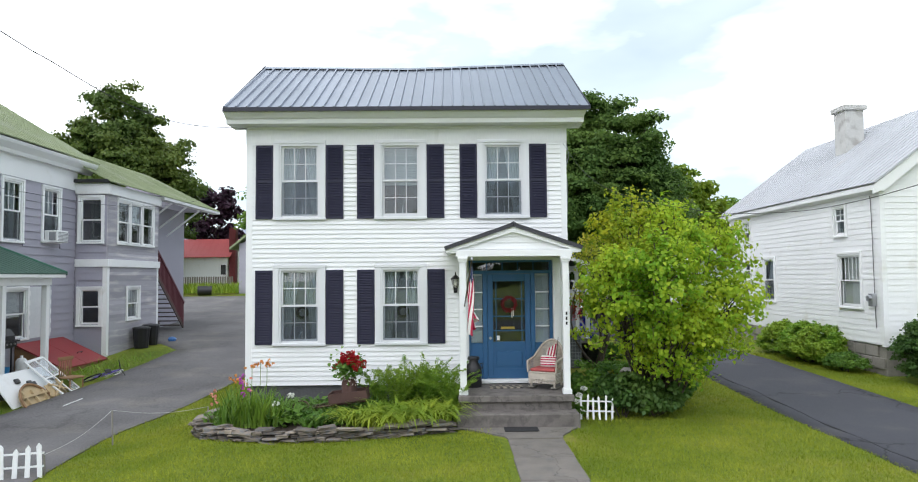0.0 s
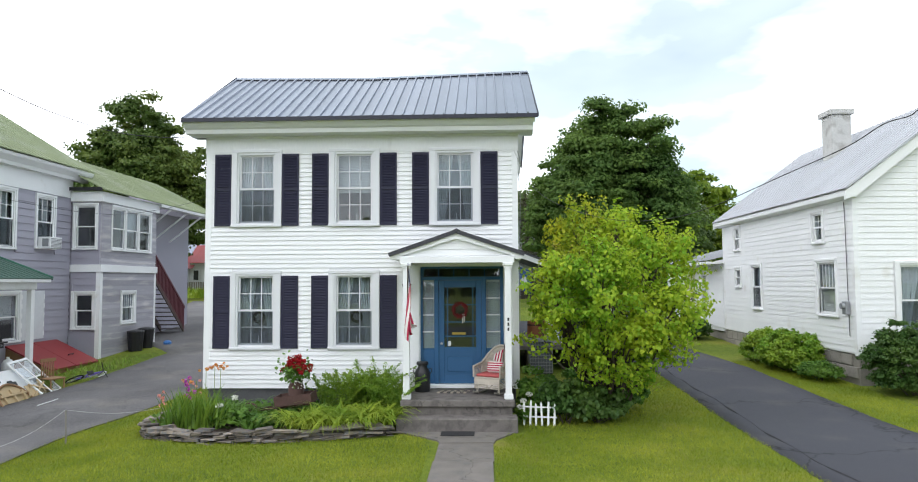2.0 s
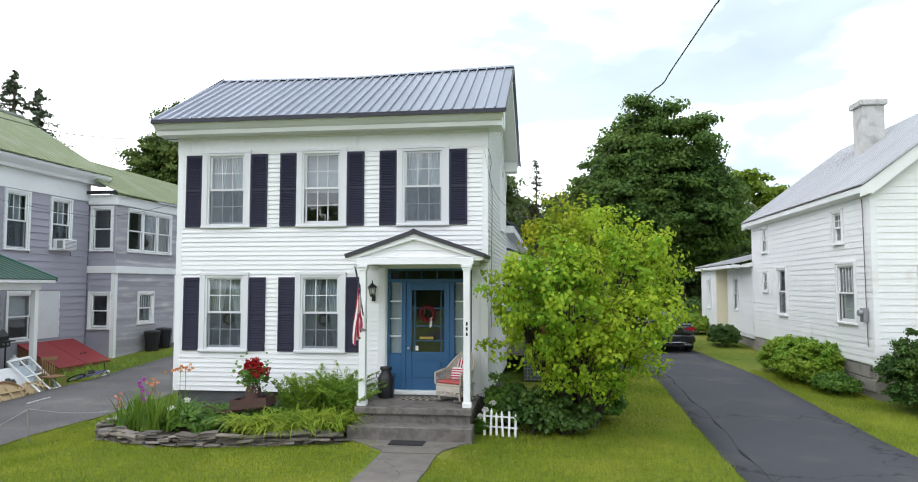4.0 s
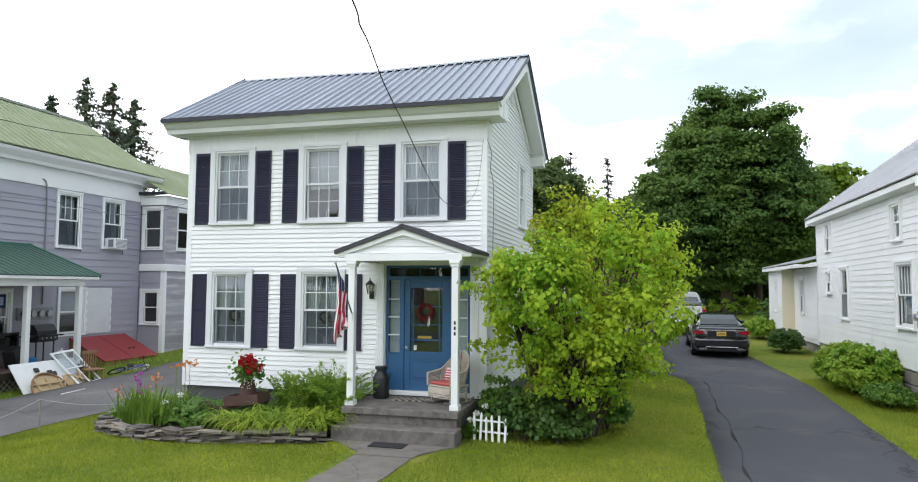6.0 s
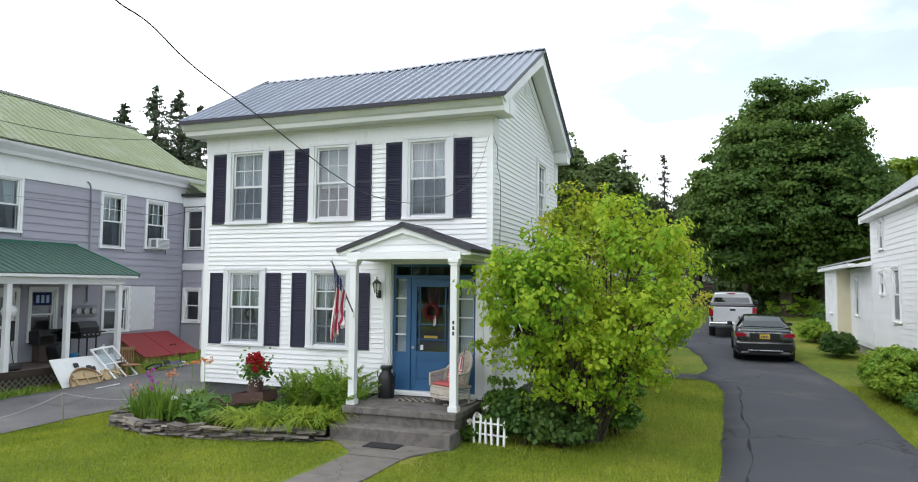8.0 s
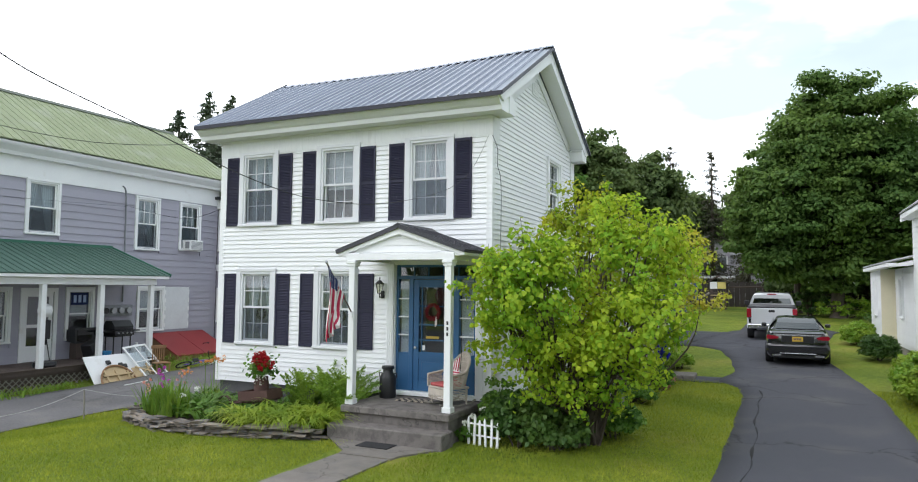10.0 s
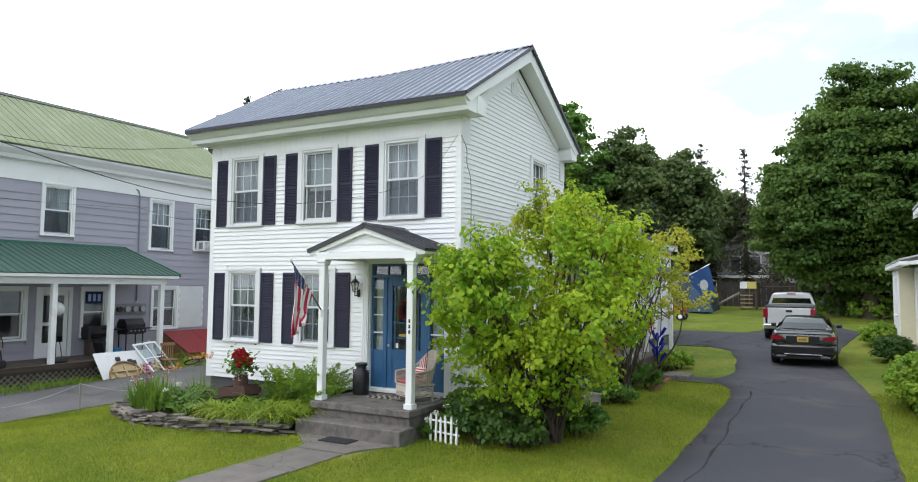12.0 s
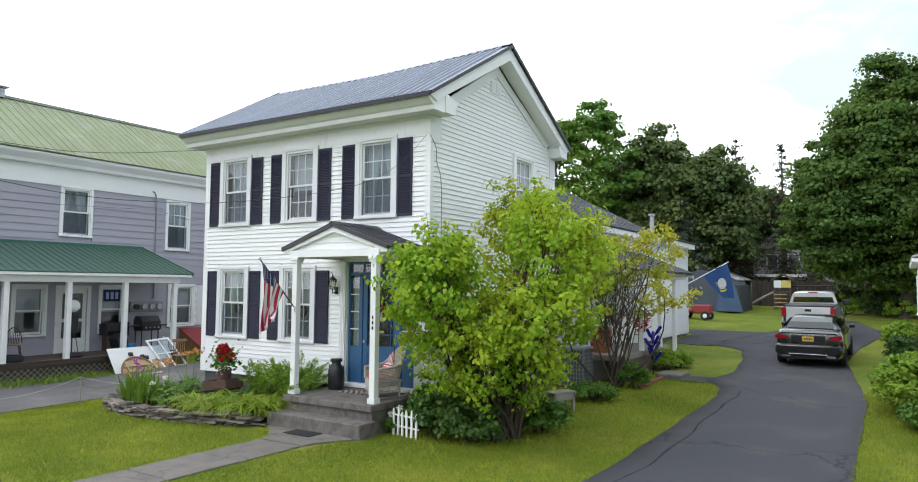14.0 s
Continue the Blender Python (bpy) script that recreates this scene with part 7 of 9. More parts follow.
def cloth(u, v):
    """The hanging cloth: u along the hoist from the pole's tip, v along the fly."""
    a = tip.lerp(foot, 0.04 + 0.60 * u)
    end = Vector((0.37 + 0.09 * u, 12.92 + 0.14 * u, 1.80 + 0.34 * u))
    p = a.lerp(end, v)
    k = math.sin(u * 15 + v * 2.0) * 0.050 * (0.2 + v)
    return p + Vector((k + 0.03 * math.sin(v * 5 + u * 3), 0.05 * math.cos(u * 13 + v * 3) * (0.3 + v), -0.07 * math.sin(v * math.pi)))


for s in range(13):
    g = Geo()
    nv, nu = 22, 3
    v0 = 0.19 if s < 7 else 0.0
    for i in range(nv):
        for j in range(nu):
            q = [(s + j / nu) / 13, (s + (j + 1) / nu) / 13]
            w = [v0 + (1 - v0) * i / nv, v0 + (1 - v0) * (i + 1) / nv]
            g.add([cloth(q[0], w[0]), cloth(q[1], w[0]), cloth(q[1], w[1]), cloth(q[0], w[1])], [(0, 1, 2, 3)])
    part("stripe", g, CLOTHRED if s % 2 == 0 else CLOTHWHITE, flag)
g, st = Geo(), Geo()
for i in range(10):
    for j in range(14):
        q, w = [7 / 13 * j / 14, 7 / 13 * (j + 1) / 14], [0.19 * i / 10, 0.19 * (i + 1) / 10]
        g.add([cloth(q[0], w[0]), cloth(q[1], w[0]), cloth(q[1], w[1]), cloth(q[0], w[1])], [(0, 1, 2, 3)])
for i in range(8):
    for j in range(5):
        u, v = 7 / 13 * (j + 0.5) / 5, 0.19 * (i + 0.35 + 0.3 * (j % 2)) / 8
        c = cloth(u, v)
        du, dv = (cloth(u + 0.01, v) - c).normalized() * 0.012, (cloth(u, v + 0.01) - c).normalized() * 0.012
        for off in (0.004, -0.004):
            nn = du.cross(dv).normalized() * off
            st.add([c + du + nn, c + dv + nn, c - du + nn, c - dv + nn], [(0, 1, 2, 3)])
part("canton", g, CLOTHBLUE, flag, "dark blue corner field")
part("stars", st, CLOTHWHITE, flag)

lamp = thing("wall_lantern", "black coach lantern on the wall beside the door", "lantern", (0.10, HY0, 2.7))
lx, ly = 0.10, HY0 - 0.16
part("bracket", Geo().box(lx - 0.04, lx + 0.04, HY0 - 0.055, HY0 - 0.02, 2.56, 2.72, 0.006).tube([(lx, HY0 - 0.05, 2.60), (lx, ly, 2.58), (lx, ly, 2.66)], 0.012, 6), BLACK, lamp)
part("cage", Geo().lathe([(0.0, 0.0), (0.05, 0.0), (0.055, 0.012), (0.0, 0.014)], 6, (lx, ly, 2.66)).lathe([(0.0, 0.30), (0.03, 0.28), (0.11, 0.21), (0.105, 0.20), (0.0, 0.20)], 6, (lx, ly, 2.66)).lathe([(0.0, 0.36), (0.015, 0.34), (0.012, 0.29), (0, 0.29)], 6, (lx, ly, 2.66)), BLACK, lamp)
for k in range(6):
    a = k * math.pi / 3
    part("cage_bar", Geo().tube([(lx + 0.05 * math.cos(a), ly + 0.05 * math.sin(a), 2.67), (lx + 0.09 * math.cos(a), ly + 0.09 * math.sin(a), 2.865)], 0.006, 4), BLACK, lamp)
part("glass", Geo().lathe([(0.046, 0.015), (0.085, 0.20)], 6, (lx, ly, 2.66)), glassy("lantern_glass", (0.8, 0.8, 0.75), 0.1), lamp)

# wreath on the door
wreath = thing("door_wreath", "red berry wreath hanging on the blue door", "wreath", (1.28, DY - 0.03, 2.3))
g = Geo()
for _ in range(420):
    a, b, r = RNG.uniform(0, 6.283), RNG.uniform(0, 6.283), RNG.uniform(0.01, 0.05)
    R = 0.145 + r * math.cos(b)
    p = (1.28 + R * math.cos(a), DY - 0.045 - abs(r * math.sin(b)), 2.30 + R * math.sin(a))
    s = 0.011
    g.add([(p[0] - s, p[1], p[2]), (p[0], p[1] - s, p[2]), (p[0] + s, p[1], p[2]), (p[0], p[1], p[2] + s), (p[0], p[1], p[2] - s)], [(0, 1, 3), (1, 2, 3), (0, 4, 1), (1, 4, 2)])
tagged(part("berry_spray", g, surface("dark_red_berries", (0.20, 0.012, 0.022), 0.5, 0.2, 4, 40, 0, island=0.8), wreath), kind="stuff")
part("ring", Geo().tube([(1.28 + 0.145 * math.cos(k * 0.3142), DY - 0.035, 2.30 + 0.145 * math.sin(k * 0.3142)) for k in range(21)], 0.022, 6), MAROON, wreath)
part("bow", Geo().box(1.33, 1.35, DY - 0.06, DY - 0.055, 2.0, 2.20).box(1.36, 1.38, DY - 0.06, DY - 0.055, 2.03, 2.20), CLOTHWHITE, wreath, "pale ribbon tails")
# dark wreaths and candles in the windows
for x, z in ((up_x[0], 1.53), (up_x[1], 1.53)):
    w_ = thing("window_wreath", "dark green wreath hanging inside the window", "wreath", (x + 0.03, HY0 + 0.14, z + 0.55))
    g = Geo()
    pp = [(x + 0.03 + 0.11 * math.cos(k * 0.3142), HY0 + 0.13, z + 0.62 + 0.11 * math.sin(k * 0.3142)) for k in range(21)]
    part("ring", g.tube(pp, 0.03, 6), surface("wreath_green", (0.012, 0.02, 0.015), 0.9, 0.3, 9, 60, 0.4), w_)
for x in up_x:
    for z in ((1.53, 4.29) if x < 1 else (4.29,)):
        c_ = thing("window_candle", "white electric candle on the window sill", "candle", (x + 0.03, HY0 + 0.12, z))
        part("stick", Geo().tube([(x + 0.03, HY0 + 0.125, z + 0.002), (x + 0.03, HY0 + 0.125, z + 0.20)], 0.011, 8), TRIM, c_)
        part("foot", Geo().lathe([(0, 0), (0.035, 0.0), (0.03, 0.012), (0, 0.012)], 10, (x + 0.03, HY0 + 0.125, z)), TRIM, c_)
# number plate characters on the post become plain bars
for k in range(3):
    solid("number_bar", Geo().box(2.29, 2.325, 13.834, 13.8385, 2.13 - k * 0.10, 2.195 - k * 0.10, 0.001), BLACK, "short black bar mark on the porch post", "sign", group="bars on the post")

# planter: pot of geraniums on an old wooden barrow
RUST = surface("rusty_brown", (0.085, 0.045, 0.038), 0.8, 0.25, 5, 40, 0.25)
barrow = thing("wooden_barrow", "old brown wooden garden barrow holding a flower pot", "barrow", (-2.05, 14.0, 0.15))
mBw = Matrix.Translation((-2.05, 14.0, 0.46)) @ pose(0, 0, 0, 0, -6, 0)
part("tray", Geo().box(-0.36, 0.36, -0.22, 0.22, 0, 0.03).box(-0.36, 0.36, -0.24, -0.22, 0, 0.19).box(-0.36, 0.36, 0.22, 0.24, 0, 0.19).box(-0.38, -0.36, -0.24, 0.24, 0, 0.19).box(0.36, 0.38, -0.24, 0.24, 0, 0.19), RUST, barrow, m=mBw)
for y in (-0.18, 0.18):
    part("shaft", Geo().tube([(0.36, y, -0.02), (-0.95, y * 0.6, -0.05)], 0.022, 6), RUST, barrow, m=mBw)
    part("leg", Geo().tube([(-0.05, y, 0), (0.02, y, -0.36)], 0.012, 6), RUST, barrow, m=mBw)
part("wheel", Geo().lathe([(0.17, -0.03), (0.19, -0.03), (0.19, 0.03), (0.17, 0.03), (0.17, -0.03)], 18, m=mBw @ Matrix.Translation((-0.98, 0, -0.08)) @ pose(0, 0, 0, 90)), RUST, barrow)
pot = thing("flower_pot", "rust-brown can planter full of red geraniums", "planter", (-2.06, 14.02, 0.5))
pc = (-2.06, 14.02, 0.495)
part("pot", Geo().lathe([(0.0, 0.0), (0.15, 0.0), (0.155, 0.3), (0.13, 0.36), (0.14, 0.42), (0.12, 0.42), (0.0, 0.38)], 20, pc), RUST, pot, smooth=True)
pts = np.array([-2.06, 14.02, 1.10]) + RNG.normal(0, 1, (420, 3)) * np.array([0.15, 0.13, 0.11])
vs, fs = leaf_arrays(pts, np.tile([0, -0.3, 1.0], (len(pts), 1)), 0.075, 0.95)
part("leaves", raw_mesh("leaves", vs, fs, LEAF_MIX), None, pot)
g, g2_ = Geo(), Geo()
for _ in range(44):
    a, r = RNG.uniform(0, 6.283), RNG.uniform(0.05, 0.34)
    c = Vector((-2.06 + r * math.cos(a), 14.0 + 0.7 * r * math.sin(a), 1.40 - r * 0.75 + RNG.normal(0, 0.03)))
    for _ in range(9):
        d = Vector(RNG.normal(0, 1, 3)).normalized() * 0.042
        blob_flower(g, tuple(c + d), 0.034, 4)
for _ in range(60):
    blob_flower(g2_, (-2.0 + RNG.normal(0, 0.12), 13.9 + RNG.normal(0, 0.05), 0.92 + RNG.normal(0, 0.07)), 0.02, 4)
part("geranium", g, PETAL_RED, pot, "dark red geranium heads")
part("white_flowers", g2_, PETAL_WHITE, pot, "tiny white trailing flowers")

# little white fence by the steps, pickets at the drive, rope on stakes
def picket_fence(name, label, a, b, n, h, w=0.055, z=0.0):
    f = thing(name, label, "fence", (a[0], a[1], z))
    d = Vector((b[0] - a[0], b[1] - a[1], 0))
    ang = math.degrees(math.atan2(d.y, d.x))
    for k in range(n):
        p = Vector((a[0], a[1], z)) + d * (k / (n - 1))
        hh = h * (0.94 + 0.08 * math.sin(k * 2.1))
        part("picket", Geo().prism([(-w / 2, -0.05), (w / 2, -0.05), (w / 2, hh - 0.05), (0, hh), (-w / 2, hh - 0.05)], 1, -0.012, 0.012), OLDWHITE, f, m=Matrix.Translation(p) @ pose(0, 0, 0, 0, 2.5 * math.sin(k * 1.7), ang))
    for zz in (h * 0.3, h * 0.68):
        part("rail", Geo().box(-0.05, d.length + 0.05, 0.012, 0.03, zz, zz + 0.03), OLDWHITE, f, m=Matrix.Translation((a[0], a[1], z)) @ pose(0, 0, 0, 0, 0, ang))


picket_fence("picket_fence", "short weathered white picket fence by the steps", (2.62, 14.12), (3.22, 14.0), 6, 0.52, 0.042)
picket_fence("picket_fence", "low white picket fence beside the gravel drive", (-8.3, 10.75), (-6.55, 11.2), 11, 0.55, 0.07, -0.22)
stakes = [(-6.55, 11.3, -0.2, 0.32), (-6.42, 13.25, -0.10, 0.55), (-5.0, 14.35, 0.0, 0.30)]
rope = thing("rope_fence", "slack white rope strung between thin stakes", "rope fence", (-6.5, 13.4, -0.2))
for x, y, z, h in stakes:
    part("stake", Geo().tube([(x + 0.02, y, z - 0.1), (x, y, z + h)], 0.016, 6), WOODGREY, rope)
for (x0, y0, z0, h0), (x1, y1, z1, h1) in zip(stakes, stakes[1:]):
    part("rope", Geo().tube([(x0 + (x1 - x0) * k / 10, y0 + (y1 - y0) * k / 10, (z0 + h0) * (1 - k / 10) + (z1 + h1) * k / 10 - 0.09 * math.sin(math.pi * k / 10)) for k in range(11)], 0.0045, 5), ROPE, rope)

# ---- cables ----
def cable(name, label, pts, r, mat, n=40):
    xs = np.linspace(0, 1, len(pts))
    path = []
    for k in range(n + 1):
        u = k / n * (len(pts) - 1)
        i = min(int(u), len(pts) - 2)
        f = u - i
        p = [np.array(pts[max(0, min(len(pts) - 1, i + j))]) for j in (-1, 0, 1, 2)]
        q = 0.5 * (2 * p[1] + (p[2] - p[0]) * f + (2 * p[0] - 5 * p[1] + 4 * p[2] - p[3]) * f ** 2 + (3 * p[1] - p[0] - 3 * p[2] + p[3]) * f ** 3)
        path.append(tuple(q))
    solid(name, Geo().tube(path, r, 6), mat, label, "cable", smooth=True)


cable("service_cable", "black service cable sagging from the street to the house corner", [(2.52, 15.22, 5.86), (2.76, 13.9, 4.98), (3.07, 12.27, 4.36), (3.54, 9.66, 3.81), (3.85, 7.88, 3.62), (4.06, 6.73, 3.63), (4.29, 5.45, 3.77), (4.41, 4.75, 3.85), (4.47, 4.4, 3.93), (4.515, 4.19, 3.935), (4.54, 4.08, 3.97), (4.62, 3.56, 4.06), (4.68, 3.23, 4.14), (5.08, 0.9, 4.75), (5.6, -2, 5.7), (6.5, -7, 7.5)], 0.0035, CABLE, 90)
cable("service_cable", "black twisted cable running from the street to the house corner", [(-4.49, 15.14, 6.22), (-4.6, 14.4, 6.08), (-4.77, 13.2, 5.85), (-4.95, 12.0, 5.70), (-5.08, 10.9, 5.68), (-5.19, 10.17, 5.72), (-5.33, 9.2, 5.84), (-5.46, 8.3, 5.95), (-5.95, 5.0, 6.5), (-7.0, -2.0, 7.9), (-8.4, -12, 10)], 0.007, CABLE, 70)
cable("drop_wire", "thin pale wire looping down the house corner", [(2.60, 15.22, 5.86), (2.66, 15.35, 5.6), (2.62, 15.45, 5.3), (2.66, 15.55, 4.9), (2.64, 15.6, 3.6), (2.63, 15.6, 2.0)], 0.008, CABLEPALE)
cable("phone_wire", "thin dark wire between the houses", [(-4.5, 16.0, 5.0), (-8, 17.5, 4.75), (-12.84, 19.3, 5.55)], 0.004, CABLE)
cable("phone_wire", "thin dark wire in front of the grey house", [(-12.8, 19.35, 5.5), (-11.5, 12, 5.2), (-9.5, 2, 5.6)], 0.004, CABLE)
cable("wall_conduit", "grey conduit running down the grey house wall", [(-12.82, 19.2, 6.2), (-12.82, 19.35, 5.9), (-12.82, 19.38, 4.2), (-12.82, 19.38, 2.2)], 0.025, CABLEPALE)
cable("wall_conduit", "grey cable down the neighbour house corner", [(11.63, 18.9, 5.05), (11.62, 18.85, 4.6), (11.62, 18.83, 2.6), (11.63, 18.83, 1.4)], 0.011, surface("dark_grey_cable", (0.10, 0.10, 0.11), 0.6))
meter = thing("electric_meter", "grey electric meter box on the neighbour wall", "meter", (11.6, 18.9, 2.2))
part("box", Geo().box(11.52, 11.645, 18.78, 18.98, 2.0, 2.35, 0.01), STEEL, meter)
part("dial", Geo().tube([(11.52, 18.88, 2.22), (11.44, 18.88, 2.22)], 0.08, 14), STEEL, meter, smooth=True)

# ---- clutter round the grey house ----
bulk = thing("cellar_door", "oxide red sloping cellar door beside the grey house", "cellar door", (-12.2, 21.7, 0.2))
part("curb", Geo().prism([(-12.84, -0.1), (-11.42, -0.1), (-11.42, 0.30), (-12.84, 0.98)], 1, 20.55, 20.62).prism([(-12.84, -0.1), (-11.42, -0.1), (-11.42, 0.30), (-12.84, 0.98)], 1, 22.98, 23.05).box(-11.48, -11.42, 20.62, 22.98, -0.1, 0.30), WOODWARM, bulk)
for y0, y1 in ((20.52, 21.78), (21.80, 23.08)):
    part("leaf", Geo().prism([(-12.84, 1.0), (-11.36, 0.29), (-11.36, 0.33), (-12.84, 1.05)], 1, y0, y1), RED, bulk)
part("handle", Geo().tube([(-11.9, 22.2, 0.58), (-11.86, 22.2, 0.63), (-11.86, 22.45, 0.63), (-11.9, 22.45, 0.58)], 0.014, 6), BLACK, bulk)
sheet = thing("plastic_window_cover", "clear plastic sheet taped over a window", "plastic sheet", (GX, 22, 1.2))
part("film", Geo().box(GX + 0.03, GX + 0.045, 21.2, 22.35, 1.15, 2.72, 0.004), surface("cloudy_plastic", (0.62, 0.64, 0.66), 0.3, 0.08, 3, 20, 0.1), sheet)
for k in range(5):
    for y in (21.2, 22.30):
        part("tape", Geo().box(GX + 0.046, GX + 0.05, y, y + 0.05, 1.25 + k * 0.3, 1.40 + k * 0.3), OLDWHITE, sheet)
ac = thing("window_air_conditioner", "white window air conditioner in an upper window", "air conditioner", (GX + 0.2, 22.25, 4.25))
part("case", Geo().box(GX - 0.1, GX + 0.42, 21.98, 22.60, 4.12, 4.50, 0.015), OLDWHITE, ac)
for k in range(7):
    part("grille_slat", Geo().box(GX + 0.42, GX + 0.428, 22.02, 22.56, 4.16 + k * 0.045, 4.18 + k * 0.045), CABLEPALE, ac)
part("side_grille", Geo().box(GX + 0.15, GX + 0.36, 21.972, 21.98, 4.18, 4.44), CABLEPALE, ac)
mbank = thing("meter_bank", "row of round electric meters on a grey board", "meter", (GX + 0.1, 19.2, 1.9))
part("board", Geo().box(GX + 0.03, GX + 0.12, 18.45, 19.75, 1.72, 2.10, 0.008), CABLEPALE, mbank)
for k in range(4):
    part("meter", Geo().tube([(GX + 0.12, 18.65 + k * 0.3, 1.91), (GX + 0.22, 18.65 + k * 0.3, 1.91)], 0.10, 14), STEEL if k else BLACK, mbank, smooth=True)
grill = thing("gas_grill", "black gas barbecue with lid on the porch", "grill", (-12.2, 18.75, 0.42))
gx_, gy_ = -12.2, 18.75
part("lid", Geo().prism([(gx_ - 0.25, 1.30), (gx_ + 0.27, 1.30), (gx_ + 0.27, 1.42), (gx_ + 0.12, 1.60), (gx_ - 0.15, 1.60), (gx_ - 0.25, 1.45)], 1, gy_ - 0.36, gy_ + 0.36), BLACK, grill)
part("fire_box", Geo().prism([(gx_ - 0.25, 1.29), (gx_ + 0.27, 1.29), (gx_ + 0.22, 1.08), (gx_ - 0.2, 1.08)], 1, gy_ - 0.36, gy_ + 0.36).box(gx_ + 0.24, gx_ + 0.32, gy_ - 0.36, gy_ + 0.36, 1.12, 1.28), BLACK, grill)
for s in (-1, 1):
    part("side_shelf", Geo().box(gx_ - 0.2, gx_ + 0.22, min(gy_ + s * 0.37, gy_ + s * 0.68), max(gy_ + s * 0.37, gy_ + s * 0.68), 1.24, 1.28, 0.008), BLACK, grill)
    for q in (-0.18, 0.2):
        part("leg", Geo().tube([(gx_ + q, gy_ + s * 0.32, 0.425), (gx_ + q, gy_ + s * 0.32, 1.1)], 0.022, 6), BLACK, grill)
for k in range(4):
    part("knob", Geo().tube([(gx_ + 0.32, gy_ - 0.24 + k * 0.16, 1.2), (gx_ + 0.35, gy_ - 0.24 + k * 0.16, 1.2)], 0.028, 10), STEEL, grill)
tank = thing("gas_bottle", "white gas bottle under the barbecue", "gas bottle", (-12.0, 19.1, 0.42))
part("bottle", Geo().lathe([(0, 0), (0.14, 0.0), (0.15, 0.05), (0.15, 0.28), (0.10, 0.36), (0.04, 0.38), (0.04, 0.44), (0, 0.44)], 16, (-11.75, 19.12, 0.425)), OLDWHITE, tank, smooth=True)
tv = thing("old_television", "black boxy television in front of the porch window", "television", (-12.6, 17.8, 0.9))
part("case", Geo().prism([(-12.84, 0.98), (-12.40, 0.92), (-12.40, 1.40), (-12.84, 1.34)], 1, 17.35, 18.2), BLACK, tv)
part("screen", Geo().box(-12.40, -12.39, 17.42, 18.13, 0.97, 1.35, 0.004), glassy("dark_screen", (0.05, 0.05, 0.05), 0.05), tv)
part("stand", Geo().box(-12.78, -12.46, 17.45, 18.1, 0.425, 0.92, 0.01), WOODDARK, tv)
spk = thing("loudspeaker_box", "black tilted box leaning on the porch", "box", (-11.9, 17.1, 0.45))
part("box", Geo().box(-0.18, 0.18, -0.22, 0.22, 0, 0.58, 0.015), BLACK, spk, m=Matrix.Translation((-11.75, 17.55, 0.45)) @ pose(0, 0, 0, 22, 0, 15))
bin_ = thing("blue_bucket", "blue plastic bucket on the porch edge", "bucket", (-11.3, 17.65, 0.42))
part("bucket", Geo().lathe([(0, 0), (0.11, 0), (0.14, 0.28), (0.15, 0.28), (0.145, 0.30), (0.13, 0.29), (0.10, 0.02), (0, 0.02)], 16, (-11.28, 17.62, 0.425)), surface("blue_plastic", (0.03, 0.20, 0.42), 0.4, 0.1), bin_, smooth=True)
lampg = thing("globe_lamp", "white globe lamp on a black stand on the porch", "lamp", (-11.6, 15.75, 0.42))
part("globe", Geo().lathe([(0.2 * math.sin(k * math.pi / 12), -0.2 * math.cos(k * math.pi / 12)) for k in range(13)], 20, (-11.55, 15.75, 2.02)), TRIM, lampg, smooth=True)
part("stand", Geo().tube([(-11.55, 15.75, 0.42), (-11.55, 15.75, 1.85)], 0.02, 8).lathe([(0, 0), (0.3, 0), (0.32, 0.06), (0.3, 0.14), (0.0, 0.14)], 18, (-11.4, 15.7, 0.425)), BLACK, lampg)
part("frame", Geo().box(-11.62, -11.48, 15.62, 15.9, 1.2, 1.75, 0.01), BLACK, lampg)
for s in (-1, 1):
    part("leg", Geo().tube([(-11.55, 15.75 + s * 0.08, 1.2), (-11.55, 15.75 + s * 0.22, 0.5)], 0.012, 5), BLACK, lampg)


def spindle_chair(m, label):
    c = thing("spindle_chair", label, "chair", m=m)
    part("seat", Geo().box(-0.21, 0.21, -0.21, 0.21, 0.43, 0.465, 0.012), WOODWARM, c, m=m)
    for x in (-0.17, 0.17):
        for y in (-0.17, 0.17):
            part("leg", Geo().tube([(x, y, 0.43), (x * 1.3, y * 1.3, 0.0)], 0.016, 6), BLACK, c, m=m)
    rim = [(0.22 * math.cos(a), 0.19 + 0.03 * math.sin(a), 0.465 + 0.50 * math.sin(a)) for a in np.linspace(0.05, math.pi - 0.05, 13)]
    part("hoop", Geo().tube(rim, 0.014, 6), BLACK, c, m=m)
    for k in range(7):
        x = -0.15 + k * 0.05
        part("spindle", Geo().tube([(x * 0.8, 0.19, 0.46), (x, 0.215, 0.46 + 0.49 * math.sqrt(max(0, 1 - (x / 0.22) ** 2)))], 0.008, 5), BLACK, c, m=m)


